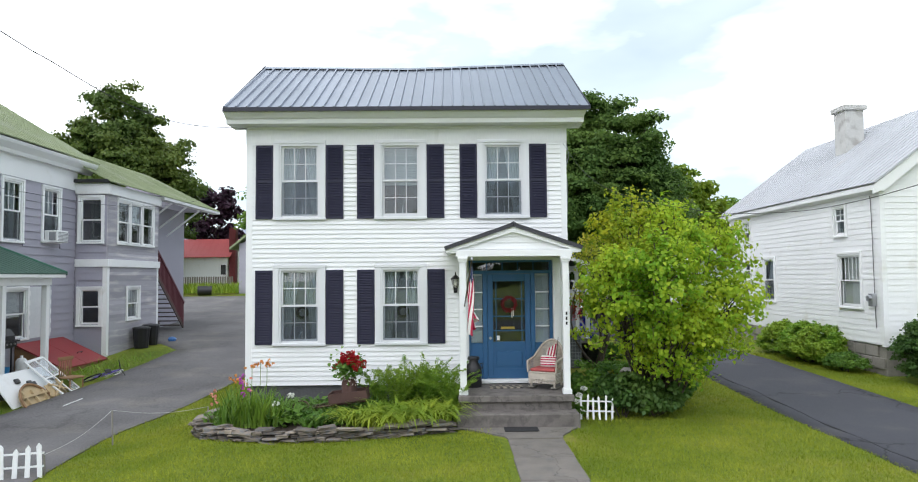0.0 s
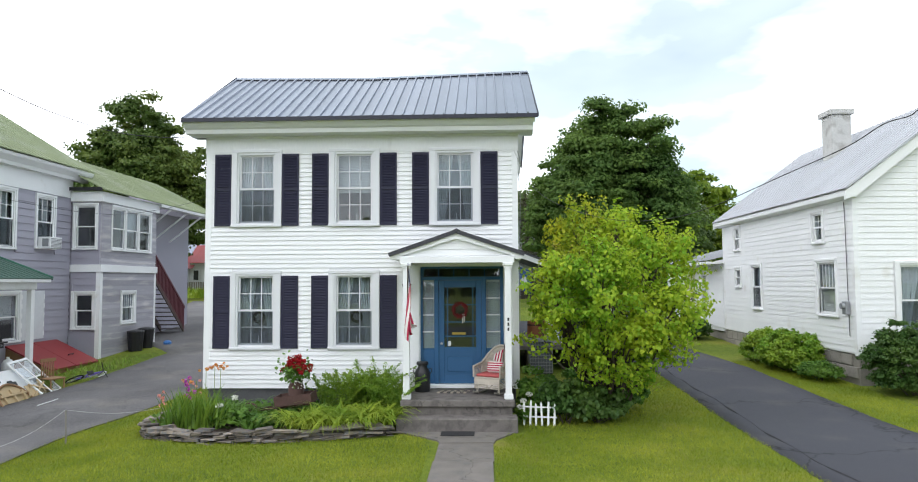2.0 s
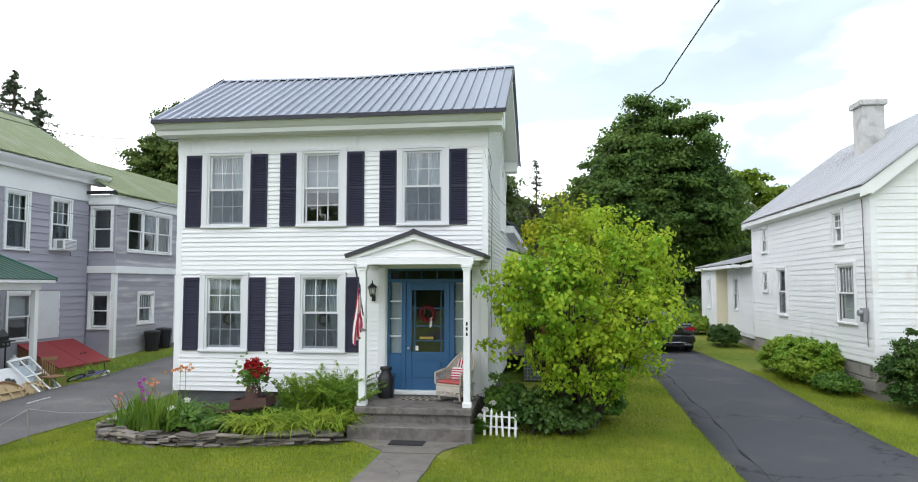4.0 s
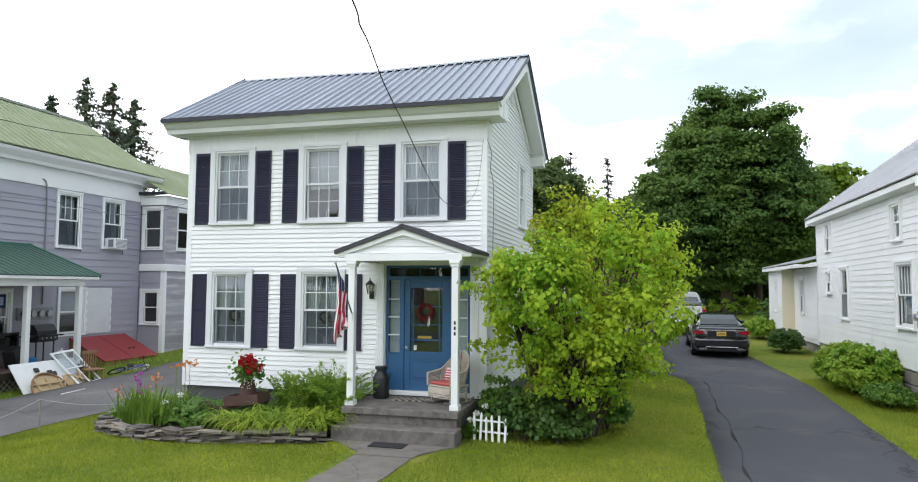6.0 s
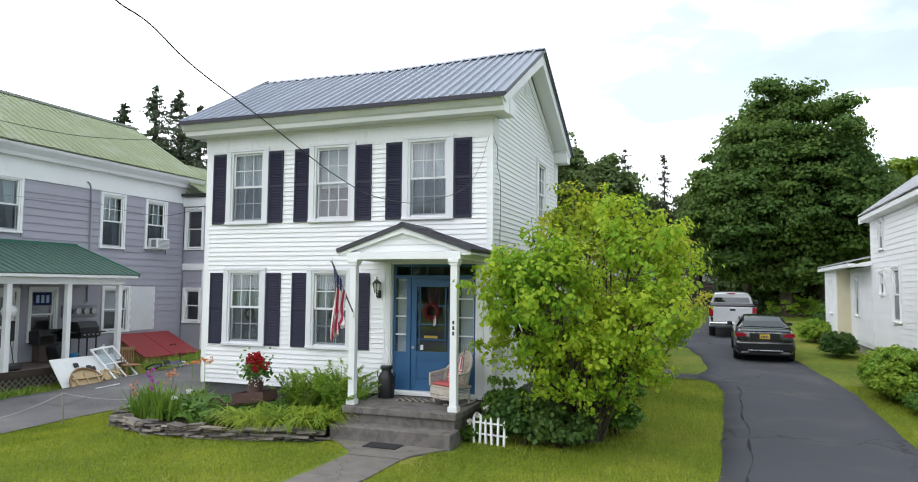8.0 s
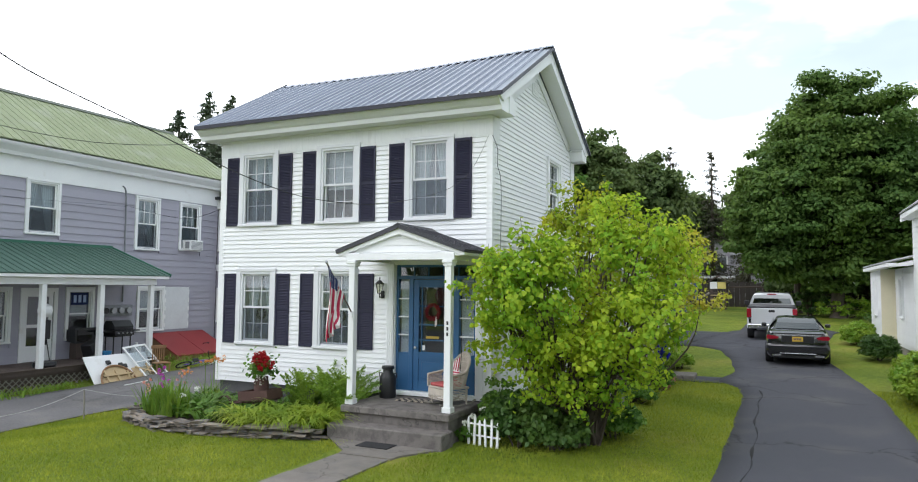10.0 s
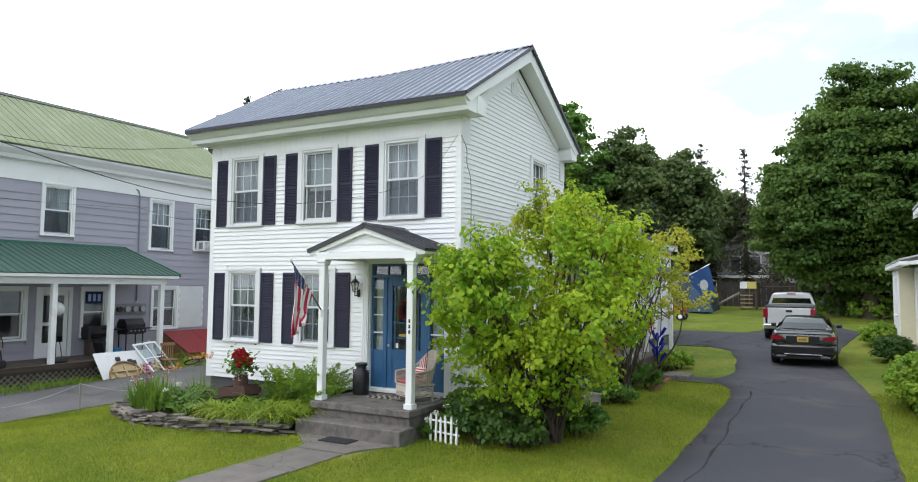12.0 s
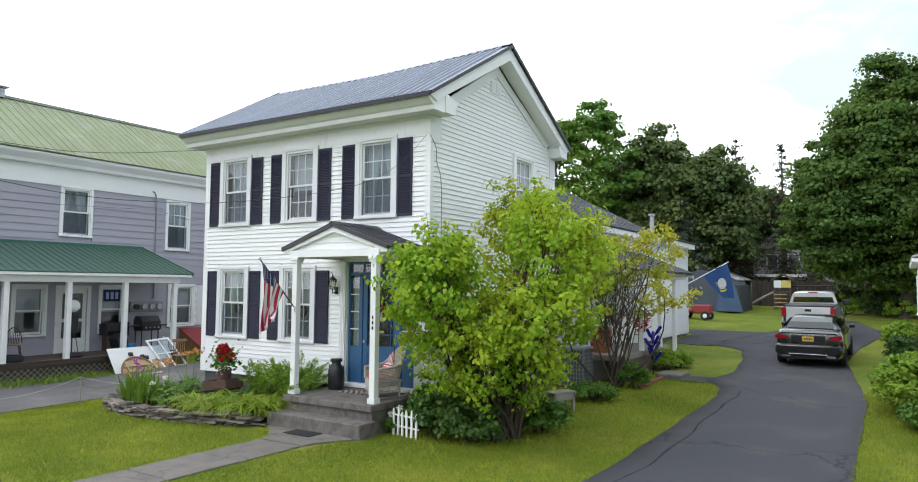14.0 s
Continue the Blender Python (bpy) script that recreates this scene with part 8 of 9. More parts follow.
spindle_chair(Matrix.Translation((-11.95, 14.2, 0.425)) @ pose(0, 0, 0, 0, 0, 60), "dark spindle-back wooden chair on the porch")
solid("porch_tyre", Geo().lathe([(0.18, 0.0), (0.28, 0.0), (0.31, 0.06), (0.31, 0.14), (0.28, 0.2), (0.18, 0.2), (0.17, 0.1), (0.18, 0.0)], 20, (-11.35, 13.9, 0.425)), RUBBER, "black tyre lying on the porch floor", "tyre", smooth=True)
winsign = thing("window_sign", "dark blue sign with pale marks in the porch window", "sign", (GX + 0.02, 17.8, 2.3))
part("panel", Geo().box(GX + 0.01, GX + 0.018, 17.5, 18.1, 2.12, 2.52), CLOTHBLUE, winsign)
for k in range(3):
    part("bar", Geo().box(GX + 0.019, GX + 0.024, 17.58 + k * 0.17, 17.68 + k * 0.17, 2.2, 2.44), surface("pale_blue_mark", (0.35, 0.45, 0.65), 0.6), winsign)

# boards and furniture put out at the drive
lean = pose(0, 0, 0, 0, 0, 90)
mD = Matrix.Translation((-10.28, 16.5, -0.12)) @ pose(0, 0, 0, 0, 0, 89) @ pose(0, 0, 0, -38, 0, 0)
board = thing("white_door_panel", "large white panel leaning against the porch", "panel", m=mD)
part("panel", Geo().box(0, 2.15, 0, 0.04, 0, 0.98, 0.006), OLDWHITE, board, m=mD)
for x, z in ((0.62, 0.62), (1.0, 0.5), (1.12, 0.45)):
    part("hinge", Geo().box(x, x + 0.16, -0.06, 0.0, z, z + 0.14, 0.02), BLACK, board, m=mD)
mT = Matrix.Translation((-10.08, 16.55, -0.11)) @ pose(0, 0, 0, 0, 0, 90) @ pose(0, 0, 0, -38, 0, 0)
tab = thing("round_table_top", "dismantled round wooden table top with pale underside", "table top", m=mT)
arc = [(0.62 + 0.58 * math.cos(a), 0.58 * math.sin(a)) for a in np.linspace(0, math.pi, 21)]
part("top", Geo().prism([(x, z) for x, z in arc], 1, 0.0, 0.03), PLYWOOD, tab, m=mT)
part("apron", Geo().tube([(x, -0.03, z) for x, z in arc], 0.03, 5), WOODWARM, tab, m=mT)
for x in (0.25, 0.6, 0.95):
    part("batten", Geo().box(x, x + 0.06, -0.06, 0.0, 0.02, 0.42, 0.005), PLYWOOD, tab, m=mT @ pose(0, 0, 0, 0, 12 * (x - 0.6), 0))
part("cross_bar", Geo().box(0.15, 1.1, -0.07, -0.01, 0.22, 0.28, 0.005), PLYWOOD, tab, m=mT)
mT2 = Matrix.Translation((-10.05, 17.75, -0.06)) @ pose(0, 0, 0, 0, 0, 90) @ pose(0, 0, 0, -42, 0, 0)
tab2 = thing("table_frame", "broken pale wooden table frame lying at the drive", "table frame", m=mT2)
part("panel", Geo().box(0, 0.75, 0, 0.02, 0, 0.42, 0.004), PLYWOOD, tab2, m=mT2)
for k, (a, b) in enumerate((((0, -0.04, 0.02), (0.7, -0.06, 0.38)), ((0.1, -0.05, 0.40), (0.85, -0.04, 0.05)), ((-0.25, -0.1, 0.02), (0.1, -0.06, 0.3)), ((0.5, -0.03, 0), (0.55, -0.05, 0.5)))):
    part("bar", Geo().tube([a, b], 0.028, 4), PLYWOOD, tab2, m=mT2)
mW_ = Matrix.Translation((-9.92, 18.0, -0.06)) @ pose(0, 0, 0, 0, 0, 90) @ pose(0, 0, 0, -48, 0, 0) @ pose(0, 0, 0, 0, -5, 0)
sash = thing("old_window_sash", "old white window sash leaning on the boards", "window sash", m=mW_)
part("frame", Geo().box(0, 0.06, 0, 0.04, 0, 1.35, 0.004).box(0.84, 0.90, 0, 0.04, 0, 1.35, 0.004).box(0.06, 0.84, 0, 0.04, 0, 0.07).box(0.06, 0.84, 0, 0.04, 1.28, 1.35).box(0.43, 0.47, 0.005, 0.035, 0.07, 1.28).box(0.06, 0.84, 0.005, 0.035, 0.66, 0.70), OLDWHITE, sash, m=mW_)
for x0, x1 in ((0.06, 0.43), (0.47, 0.84)):
    for z0, z1 in ((0.07, 0.66), (0.70, 1.28)):
        part("pane", Geo().box(x0, x1, 0.018, 0.022, z0, z1), GLASS, sash, m=mW_)
solid("loose_stick", Geo().tube([(-9.2, 16.6, -0.06), (-9.15, 17.35, -0.02)], 0.014, 5), OLDWHITE, "thin white stick lying on the drive", "stick")
mCh = Matrix.Translation((-10.2, 18.75, -0.02)) @ pose(0, 0, 0, 0, 0, 70)
ch = thing("slat_back_chair", "worn brown slat-back wooden chair", "chair", m=mCh)
part("top_rail", Geo().box(-0.24, 0.24, 0.18, 0.21, 0.78, 0.88, 0.01), WOODWARM, ch, m=mCh)
for k in range(6):
    part("slat", Geo().box(-0.20 + k * 0.07, -0.17 + k * 0.07, 0.185, 0.205, 0.36, 0.78, 0.004), WOODWARM, ch, m=mCh)
part("seat", Geo().box(-0.24, 0.24, -0.24, 0.22, 0.32, 0.36, 0.012), WOODWARM, ch, m=mCh)
for x in (-0.2, 0.2):
    for y in (-0.2, 0.18):
        part("leg", Geo().tube([(x, y, 0.0), (x, y, 0.32)], 0.022, 6), WOODWARM, ch, m=mCh)
mK = Matrix.Translation((-10.15, 20.0, 0.06)) @ pose(0, 0, 0, 62, 0, 75)
bike = thing("bicycle", "small purple bicycle with white tyres lying on the grass", "bicycle", m=mK)
for x in (-0.42, 0.42):
    part("wheel", Geo().tube([(x + 0.24 * math.cos(a), 0, 0.26 + 0.24 * math.sin(a)) for a in np.linspace(0, 6.283, 25)], 0.022, 6, caps=False), OLDWHITE if x > 0 else RUBBER, bike, m=mK)
    part("spokes", Geo().tube([(x - 0.23, 0, 0.26), (x + 0.23, 0, 0.26)], 0.004, 4).tube([(x, 0, 0.03), (x, 0, 0.49)], 0.004, 4).tube([(x - 0.16, 0, 0.1), (x + 0.16, 0, 0.42)], 0.004, 4), STEEL, bike, m=mK)
part("frame", Geo().tube([(-0.42, 0, 0.26), (-0.05, 0, 0.24), (0.32, 0, 0.55), (-0.15, 0, 0.52), (-0.05, 0, 0.24)], 0.018, 6).tube([(0.42, 0, 0.26), (0.30, 0, 0.62)], 0.016, 6).tube([(-0.42, 0, 0.26), (-0.15, 0, 0.52)], 0.014, 6), surface("purple_enamel", (0.13, 0.09, 0.36), 0.35), bike, m=mK)
part("handlebar", Geo().tube([(0.28, -0.25, 0.70), (0.30, 0, 0.62), (0.28, 0.25, 0.70)], 0.014, 6), BLACK, bike, m=mK)
part("saddle", Geo().box(-0.28, -0.06, -0.06, 0.06, 0.58, 0.63, 0.02), BLACK, bike, m=mK)
for k, (y, c) in enumerate(((25.6, BLACK), (26.4, BLACK))):
    b = thing("wheelie_bin", "black plastic dustbin beside the grey house", "dustbin", (-11.3, y, ground_z(-11.3, y)), group="dustbins")
    z0 = ground_z(-11.3, y)
    part("body", Geo().lathe([(0, 0), (0.24, 0), (0.30, 0.72), (0.0, 0.72)], 12, (-11.38, y, z0)), c, b)
    part("lid", Geo().lathe([(0.0, 0.80), (0.28, 0.76), (0.325, 0.72), (0.30, 0.71), (0.0, 0.71)], 12, (-11.38, y, z0 + 0.01)), c, b)
solid("blue_bag", Geo().lathe([(0, 0), (0.14, 0.02), (0.17, 0.10), (0.10, 0.17), (0, 0.19)], 10, (-10.9, 27.2, ground_z(-10.9, 27.2))), surface("blue_bag_plastic", (0.06, 0.18, 0.45), 0.35, 0.3, 9, 30, 0.5), "blue plastic bag on the ground", "bag")
# outside stair
stair = thing("outside_stair", "maroon railed wooden stair up the grey house", "stair", (-12.2, 30, 0.5))
sy0, sz0 = 31.2, ground_z(-12, 31)
for k in range(12):
    part("tread", Geo().box(-13.1, -12.05, sy0 - 0.27 - k * 0.25, sy0 - k * 0.25, sz0 + 0.15 + k * 0.2, sz0 + 0.19 + k * 0.2, 0.006), WOODDARK, stair)
for x in (-13.08, -12.02):
    part("stringer", Geo().prism([(sy0, sz0), (sy0 - 3.0, sz0 + 2.4), (sy0 - 3.0, sz0 + 2.65), (sy0, sz0 + 0.25)], 0, x - 0.02, x + 0.02), WOODDARK, stair)
part("rail", Geo().prism([(sy0, sz0 + 1.1), (sy0 - 3.2, sz0 + 3.6), (sy0 - 3.2, sz0 + 3.7), (sy0, sz0 + 1.2)], 0, -12.05, -11.97), MAROON, stair)
for k in range(24):
    y = sy0 - 0.02 - k * 0.132
    zz = sz0 + (sy0 - y) * 0.78
    part("baluster", Geo().box(-12.03, -11.99, y - 0.045, y + 0.0, zz + 0.15, zz + 1.12), MAROON, stair)

# ---- round the side porch ----
def gzv(x, y):
    return ground_z(x, y)


z0 = gzv(3.5, 20.800)
cond = thing("heat_pump", "grey outdoor air conditioning unit with wire guard", "air conditioner", (3.5, 20.800, z0))
part("case", Geo().box(3.15, 3.80, 20.350, 21.000, z0, z0 + 0.95, 0.03), surface("dark_coil", (0.10, 0.105, 0.115), 0.7, 0.2, 4, 60, 0.3), cond)
part("cap", Geo().box(3.12, 3.83, 20.320, 21.030, z0 + 0.95, z0 + 1.02, 0.015), CABLEPALE, cond)
for k in range(9):
    part("guard_wire", Geo().box(3.13, 3.82, 20.330, 20.340, z0 + 0.05 + k * 0.1, z0 + 0.065 + k * 0.1).box(3.805, 3.815, 20.330, 21.020, z0 + 0.05 + k * 0.1, z0 + 0.065 + k * 0.1), CABLEPALE, cond)
    part("guard_wire", Geo().box(3.15 + k * 0.08, 3.16 + k * 0.08, 20.325, 20.335, z0 + 0.03, z0 + 0.95).box(3.81, 3.82, 20.350 + k * 0.08, 20.360 + k * 0.08, z0 + 0.03, z0 + 0.95), CABLEPALE, cond)
TERRA = surface("orange_brown_barrel", (0.30, 0.11, 0.045), 0.6, 0.2, 3, 40, 0.2)
bz = gzv(3.5, 22.4)
brl = thing("tall_planter", "tall orange-brown wooden barrel planter on a box", "planter", (3.5, 22.4, bz))
part("plinth", Geo().box(3.15, 3.85, 22.05, 22.75, bz - 0.02, bz + 0.5, 0.02), WOODGREY, brl)
part("barrel", Geo().lathe([(0, 0), (0.25, 0), (0.30, 0.45), (0.29, 0.9), (0.27, 0.9), (0.26, 0.8), (0, 0.8)], 16, (3.5, 22.4, bz + 0.5)), TERRA, brl, smooth=True)
for k in (0.12, 0.78):
    part("hoop", Geo().lathe([(0.285, -0.02), (0.302, -0.02), (0.302, 0.02), (0.285, 0.02)], 16, (3.5, 22.4, bz + 0.5 + k)), RUST, brl)
bz = gzv(4.5, 17.6)
bench = thing("small_bench", "weathered little wooden bench on the grass", "bench", (4.5, 17.6, bz))
mBn = Matrix.Translation((4.45, 17.55, bz)) @ pose(0, 0, 0, 0, 0, 68)
part("seat", Geo().box(-0.32, 0.32, -0.15, -0.005, 0.40, 0.44, 0.006).box(-0.32, 0.32, 0.005, 0.15, 0.40, 0.44, 0.006), WOODGREY, bench, m=mBn)
part("apron", Geo().box(-0.29, 0.29, -0.14, -0.115, 0.27, 0.40).box(-0.29, 0.29, 0.115, 0.14, 0.27, 0.40), WOODGREY, bench, m=mBn)
for x in (-0.26, 0.26):
    for y in (-0.11, 0.11):
        part("leg", Geo().box(x - 0.03, x + 0.03, y - 0.03, y + 0.03, 0, 0.40, 0.004), WOODGREY, bench, m=mBn)
BOTTLE = surface("cobalt_glass", (0.012, 0.015, 0.28), 0.12, 0.1, 4, 20, 0)
bz = gzv(4.6, 23.6)
btree = thing("bottle_tree", "cobalt blue bottle tree in the side bed", "garden ornament", (4.6, 23.6, bz))
part("stem", Geo().tube([(4.6, 23.6, bz - 0.1), (4.6, 23.6, bz + 1.0)], 0.015, 6), BLACK, btree)
for k in range(9):
    a, zz = k * 2.4, bz + 0.3 + 0.09 * k
    d = Vector((math.cos(a) * 0.55, math.sin(a) * 0.55, 0.85)).normalized()
    m_ = Matrix.Translation((4.6, 23.6, zz)) @ d.to_track_quat("Z", "Y").to_matrix().to_4x4()
    part("bottle", Geo().lathe([(0.0, 0.42), (0.045, 0.42), (0.045, 0.2), (0.018, 0.12), (0.016, 0.04), (0, 0.04)], 10, m=m_), BOTTLE, btree, smooth=True)
for x, y, h, c in ((4.35, 21.4, 0.45, BLACK), (4.2, 24.6, 0.5, RUST)):
    zz = gzv(x, y)
    p_ = thing("garden_pot", "dark round garden pot by the side porch", "pot", (x, y, zz), group="garden pots")
    part("pot", Geo().lathe([(0, 0), (0.16, 0), (0.22, h * 0.8), (0.23, h), (0.2, h), (0.19, h * 0.85), (0, h * 0.85)], 14, (x, y, zz - 0.01)), c, p_, smooth=True)
edge2 = thing("brick_edging", "low row of red bricks edging the side bed", "brick edging", (5.0, 22.2, 0.4))
for k in range(14):
    y = 21.0 + k * 0.17
    part("brick", Geo().box(5.0, 5.1, y, y + 0.15, gzv(5, y) - 0.03, gzv(5, y) + 0.07, 0.008), BRICK, edge2)
solid("stone_step", Geo().box(4.85, 5.55, 22.95, 23.85, gzv(5, 23.4) - 0.1, gzv(5, 23.4) + 0.12, 0.02), CONCRETE, "pale concrete step at the side porch", "step")
hb = thing("hanging_basket", "red flowering hanging basket under the porch beam", "hanging basket", (4.28, 23.4, 1.9))
pts = np.array([4.25, 23.6, 1.75]) + RNG.normal(0, 1, (260, 3)) * np.array([0.14, 0.14, 0.17])
vs, fs = leaf_arrays(pts, np.tile([0, 0, 1.0], (260, 1)), 0.07, 0.8)
part("flowers", raw_mesh("flowers", vs, fs, PETAL_RED), None, hb)["kind"] = "stuff"
pts = np.array([4.25, 23.6, 2.0]) + RNG.normal(0, 1, (160, 3)) * np.array([0.14, 0.14, 0.08])
vs, fs = leaf_arrays(pts, np.tile([0, 0, 1.0], (160, 1)), 0.08, 0.8)
part("leaves", raw_mesh("leaves", vs, fs, LEAF_FERN), None, hb)
part("hanger", Geo().tube([(4.28, 23.6, 1.95), (4.28, 23.55, 3.05)], 0.006, 4), BLACK, hb)

# ---- cars ----
TYRE = RUBBER
RIM = surface("alloy_rim", (0.35, 0.36, 0.38), 0.35, 0.1, 5, 40, 0, metal=0.8)
TAIL = surface("red_tail_lamp", (0.26, 0.008, 0.02), 0.2, 0.1, 5, 30, 0)
CHROME = surface("chrome", (0.75, 0.76, 0.78), 0.15, 0.03, 5, 30, 0, metal=1.0)
CARGLASS = glassy("car_glass", (0.10, 0.11, 0.115), 0.20, 0.02)
PLATE = surface("yellow_plate", (0.62, 0.42, 0.05), 0.5, 0.08, 9, 60, 0)


def car_paint(name, color, rough=0.18, metal=0.2):
    m, n, l, p = principled(name)
    p.inputs["Base Color"].default_value = (*color, 1)
    p.inputs["Roughness"].default_value, p.inputs["Metallic"].default_value = rough, metal
    p.inputs["Coat Weight"].default_value, p.inputs["Coat Roughness"].default_value = 1.0, 0.03
    return m


def wheel(parent, m, x, y, r, wd):
    g = Geo().lathe([(r * 0.62, -wd / 2), (r * 0.92, -wd / 2), (r, -wd * 0.35), (r, wd * 0.35), (r * 0.92, wd / 2), (r * 0.62, wd / 2), (r * 0.62, -wd / 2)], 26, m=m @ Matrix.Translation((x, y, r)) @ pose(0, 0, 0, 0, 90, 0))
    w_ = part("wheel", g, TYRE, parent, m=Matrix(), smooth=True)
    gg = Geo().lathe([(0, 0.02), (r * 0.62, 0.03), (r * 0.63, -wd * 0.45), (r * 0.60, -wd * 0.45), (r * 0.58, 0.0), (0, -0.01)], 20, m=m @ Matrix.Translation((x, y, r)) @ pose(0, 0, 0, 0, 90, 0))
    part("rim", gg, RIM, w_, smooth=True)


def loft(stations, close=True):
    """A shell through rings of equal length; stations: [(y, [(x, z) for the right half from foot to top])], mirrored."""
    g = Geo()
    rings = []
    for y, half in stations:
        ring = [(x, y, z) for x, z in half] + [(-x, y, z) for x, z in reversed(half)]
        rings.append(ring)
    n = len(rings[0])
    vs = [p for r in rings for p in r]
    fs = []
    for i in range(len(rings) - 1):
        for k in range(n):
            fs.append((i * n + k, i * n + (k + 1) % n, (i + 1) * n + (k + 1) % n, (i + 1) * n + k))
    if close:
        fs += [tuple(range(n)), tuple((len(rings) - 1) * n + k for k in range(n - 1, -1, -1))]
    return g.add(vs, fs)


mS_ = Matrix.Translation((8.25, 27.0, ground_z(8.2, 27.0) + 0.02)) @ pose(0, 0, 0, 1.83, 0, 0)
DARKPAINT = car_paint("dark_graphite_paint", (0.006, 0.0065, 0.008), 0.25, 0.0)
sedan = thing("sedan_car", "dark graphite saloon car parked on the driveway", "car", m=mS_)
def half(w, zb, zs, zt, tuck=0.86):
    return [(w * tuck, zb), (w * 0.97, zb + 0.10), (w, zb + 0.28), (w, zs - 0.10), (w * 0.97, zs), (w * 0.90, zt - 0.015), (w * 0.55, zt)]


body = loft([(0.00, half(0.78, 0.36, 0.80, 0.96)), (0.04, half(0.86, 0.26, 0.86, 1.03)), (0.22, half(0.90, 0.22, 0.90, 1.08)), (0.60, half(0.925, 0.20, 0.93, 1.11)), (1.2, half(0.93, 0.19, 0.95, 1.10)), (2.4, half(0.93, 0.19, 0.95, 1.06)), (3.4, half(0.93, 0.19, 0.92, 1.00)), (4.3, half(0.91, 0.20, 0.80, 0.90)), (4.75, half(0.85, 0.24, 0.66, 0.76)), (4.92, half(0.72, 0.32, 0.58, 0.66))])
part("body", body, DARKPAINT, sedan, m=mS_, smooth=True)
def cabin_half(w0, z0, w1, z1):
    return [(w0, z0), (w0 * 0.97 + w1 * 0.03, z0 + (z1 - z0) * 0.15), (w1 * 1.04, z1 - 0.10), (w1 * 0.93, z1 - 0.025), (w1 * 0.5, z1)]


cab = loft([(0.62, cabin_half(0.76, 1.07, 0.72, 1.10)), (0.95, cabin_half(0.80, 1.06, 0.64, 1.28)), (1.35, cabin_half(0.83, 1.05, 0.60, 1.425)), (1.9, cabin_half(0.84, 1.04, 0.61, 1.47)), (2.5, cabin_half(0.84, 1.02, 0.61, 1.45)), (3.0, cabin_half(0.82, 1.0, 0.62, 1.30)), (3.5, cabin_half(0.80, 0.97, 0.66, 1.00))])
part("cabin", cab, DARKPAINT, sedan, m=mS_, smooth=True)
rw = Geo()
prof = [(0.66, 1.125, 0.66), (0.95, 1.293, 0.60), (1.30, 1.418, 0.54)]
rw.add([(s * w, y - 0.012, z + 0.006) for y, z, w in prof for s in (-1, 1)], [(0, 1, 3, 2), (2, 3, 5, 4)])
part("rear_window", rw, CARGLASS, sedan, m=mS_)
for s in (-1, 1):
    part("side_window", Geo().add([(s * 0.835, 1.15, 1.10), (s * 0.842, 2.9, 1.06), (s * 0.70, 2.55, 1.36), (s * 0.672, 1.45, 1.37)], [(0, 1, 2, 3)]), CARGLASS, sedan, m=mS_)
    part("tail_lamp", Geo().prism([(s * 0.53, 0.905), (s * 0.64, 0.945), (s * 0.86, 0.965), (s * 0.905, 0.92), (s * 0.885, 0.84), (s * 0.72, 0.83), (s * 0.58, 0.855)], 1, -0.018, 0.14), TAIL, sedan, m=mS_)
    part("mirror", Geo().box(min(s * 0.93, s * 1.10), max(s * 0.93, s * 1.10), 2.85, 2.95, 1.00, 1.13, 0.025), DARKPAINT, sedan, m=mS_)
    part("exhaust", Geo().box(min(s * 0.48, s * 0.74), max(s * 0.48, s * 0.74), -0.05, 0.08, 0.30, 0.36, 0.012), CHROME, sedan, m=mS_)
    for y in (0.92, 3.95):
        wheel(sedan, mS_, s * 0.83, y, 0.335, 0.235)
part("rear_bumper", Geo().box(-0.905, 0.905, -0.07, 0.42, 0.36, 0.70, 0.075), DARKPAINT, sedan, m=mS_, smooth=True)
part("spoiler_lip", Geo().prism([(-0.02, 1.035), (0.12, 1.085), (0.26, 1.10), (0.26, 1.07), (0.0, 1.02)], 0, -0.74, 0.74), DARKPAINT, sedan, m=mS_)
part("plate_recess", Geo().box(-0.46, 0.46, -0.010, 0.0, 0.74, 0.945, 0.004), BLACK, sedan, m=mS_)
part("trunk_strip", Geo().box(-0.50, 0.50, -0.016, 0.02, 0.955, 0.98, 0.006), CHROME, sedan, m=mS_)
part("bumper_trim", Geo().box(-0.52, 0.52, -0.078, -0.02, 0.385, 0.41, 0.004), CHROME, sedan, m=mS_)
part("diffuser", Geo().box(-0.70, 0.70, 0.0, 0.1, 0.24, 0.35, 0.02), BLACK, sedan, m=mS_)
npl = part("number_plate", Geo().box(-0.155, 0.155, -0.020, -0.0105, 0.775, 0.925, 0.004), PLATE, sedan, "yellow registration plate with plain bars", m=mS_)
npl_ink = surface("plate_ink", (0.05, 0.04, 0.12), 0.6)
for k in range(5):
    part("plate_bar", Geo().box(-0.11 + k * 0.046, -0.08 + k * 0.046, -0.024, -0.0205, 0.82, 0.88), npl_ink, npl, m=mS_)

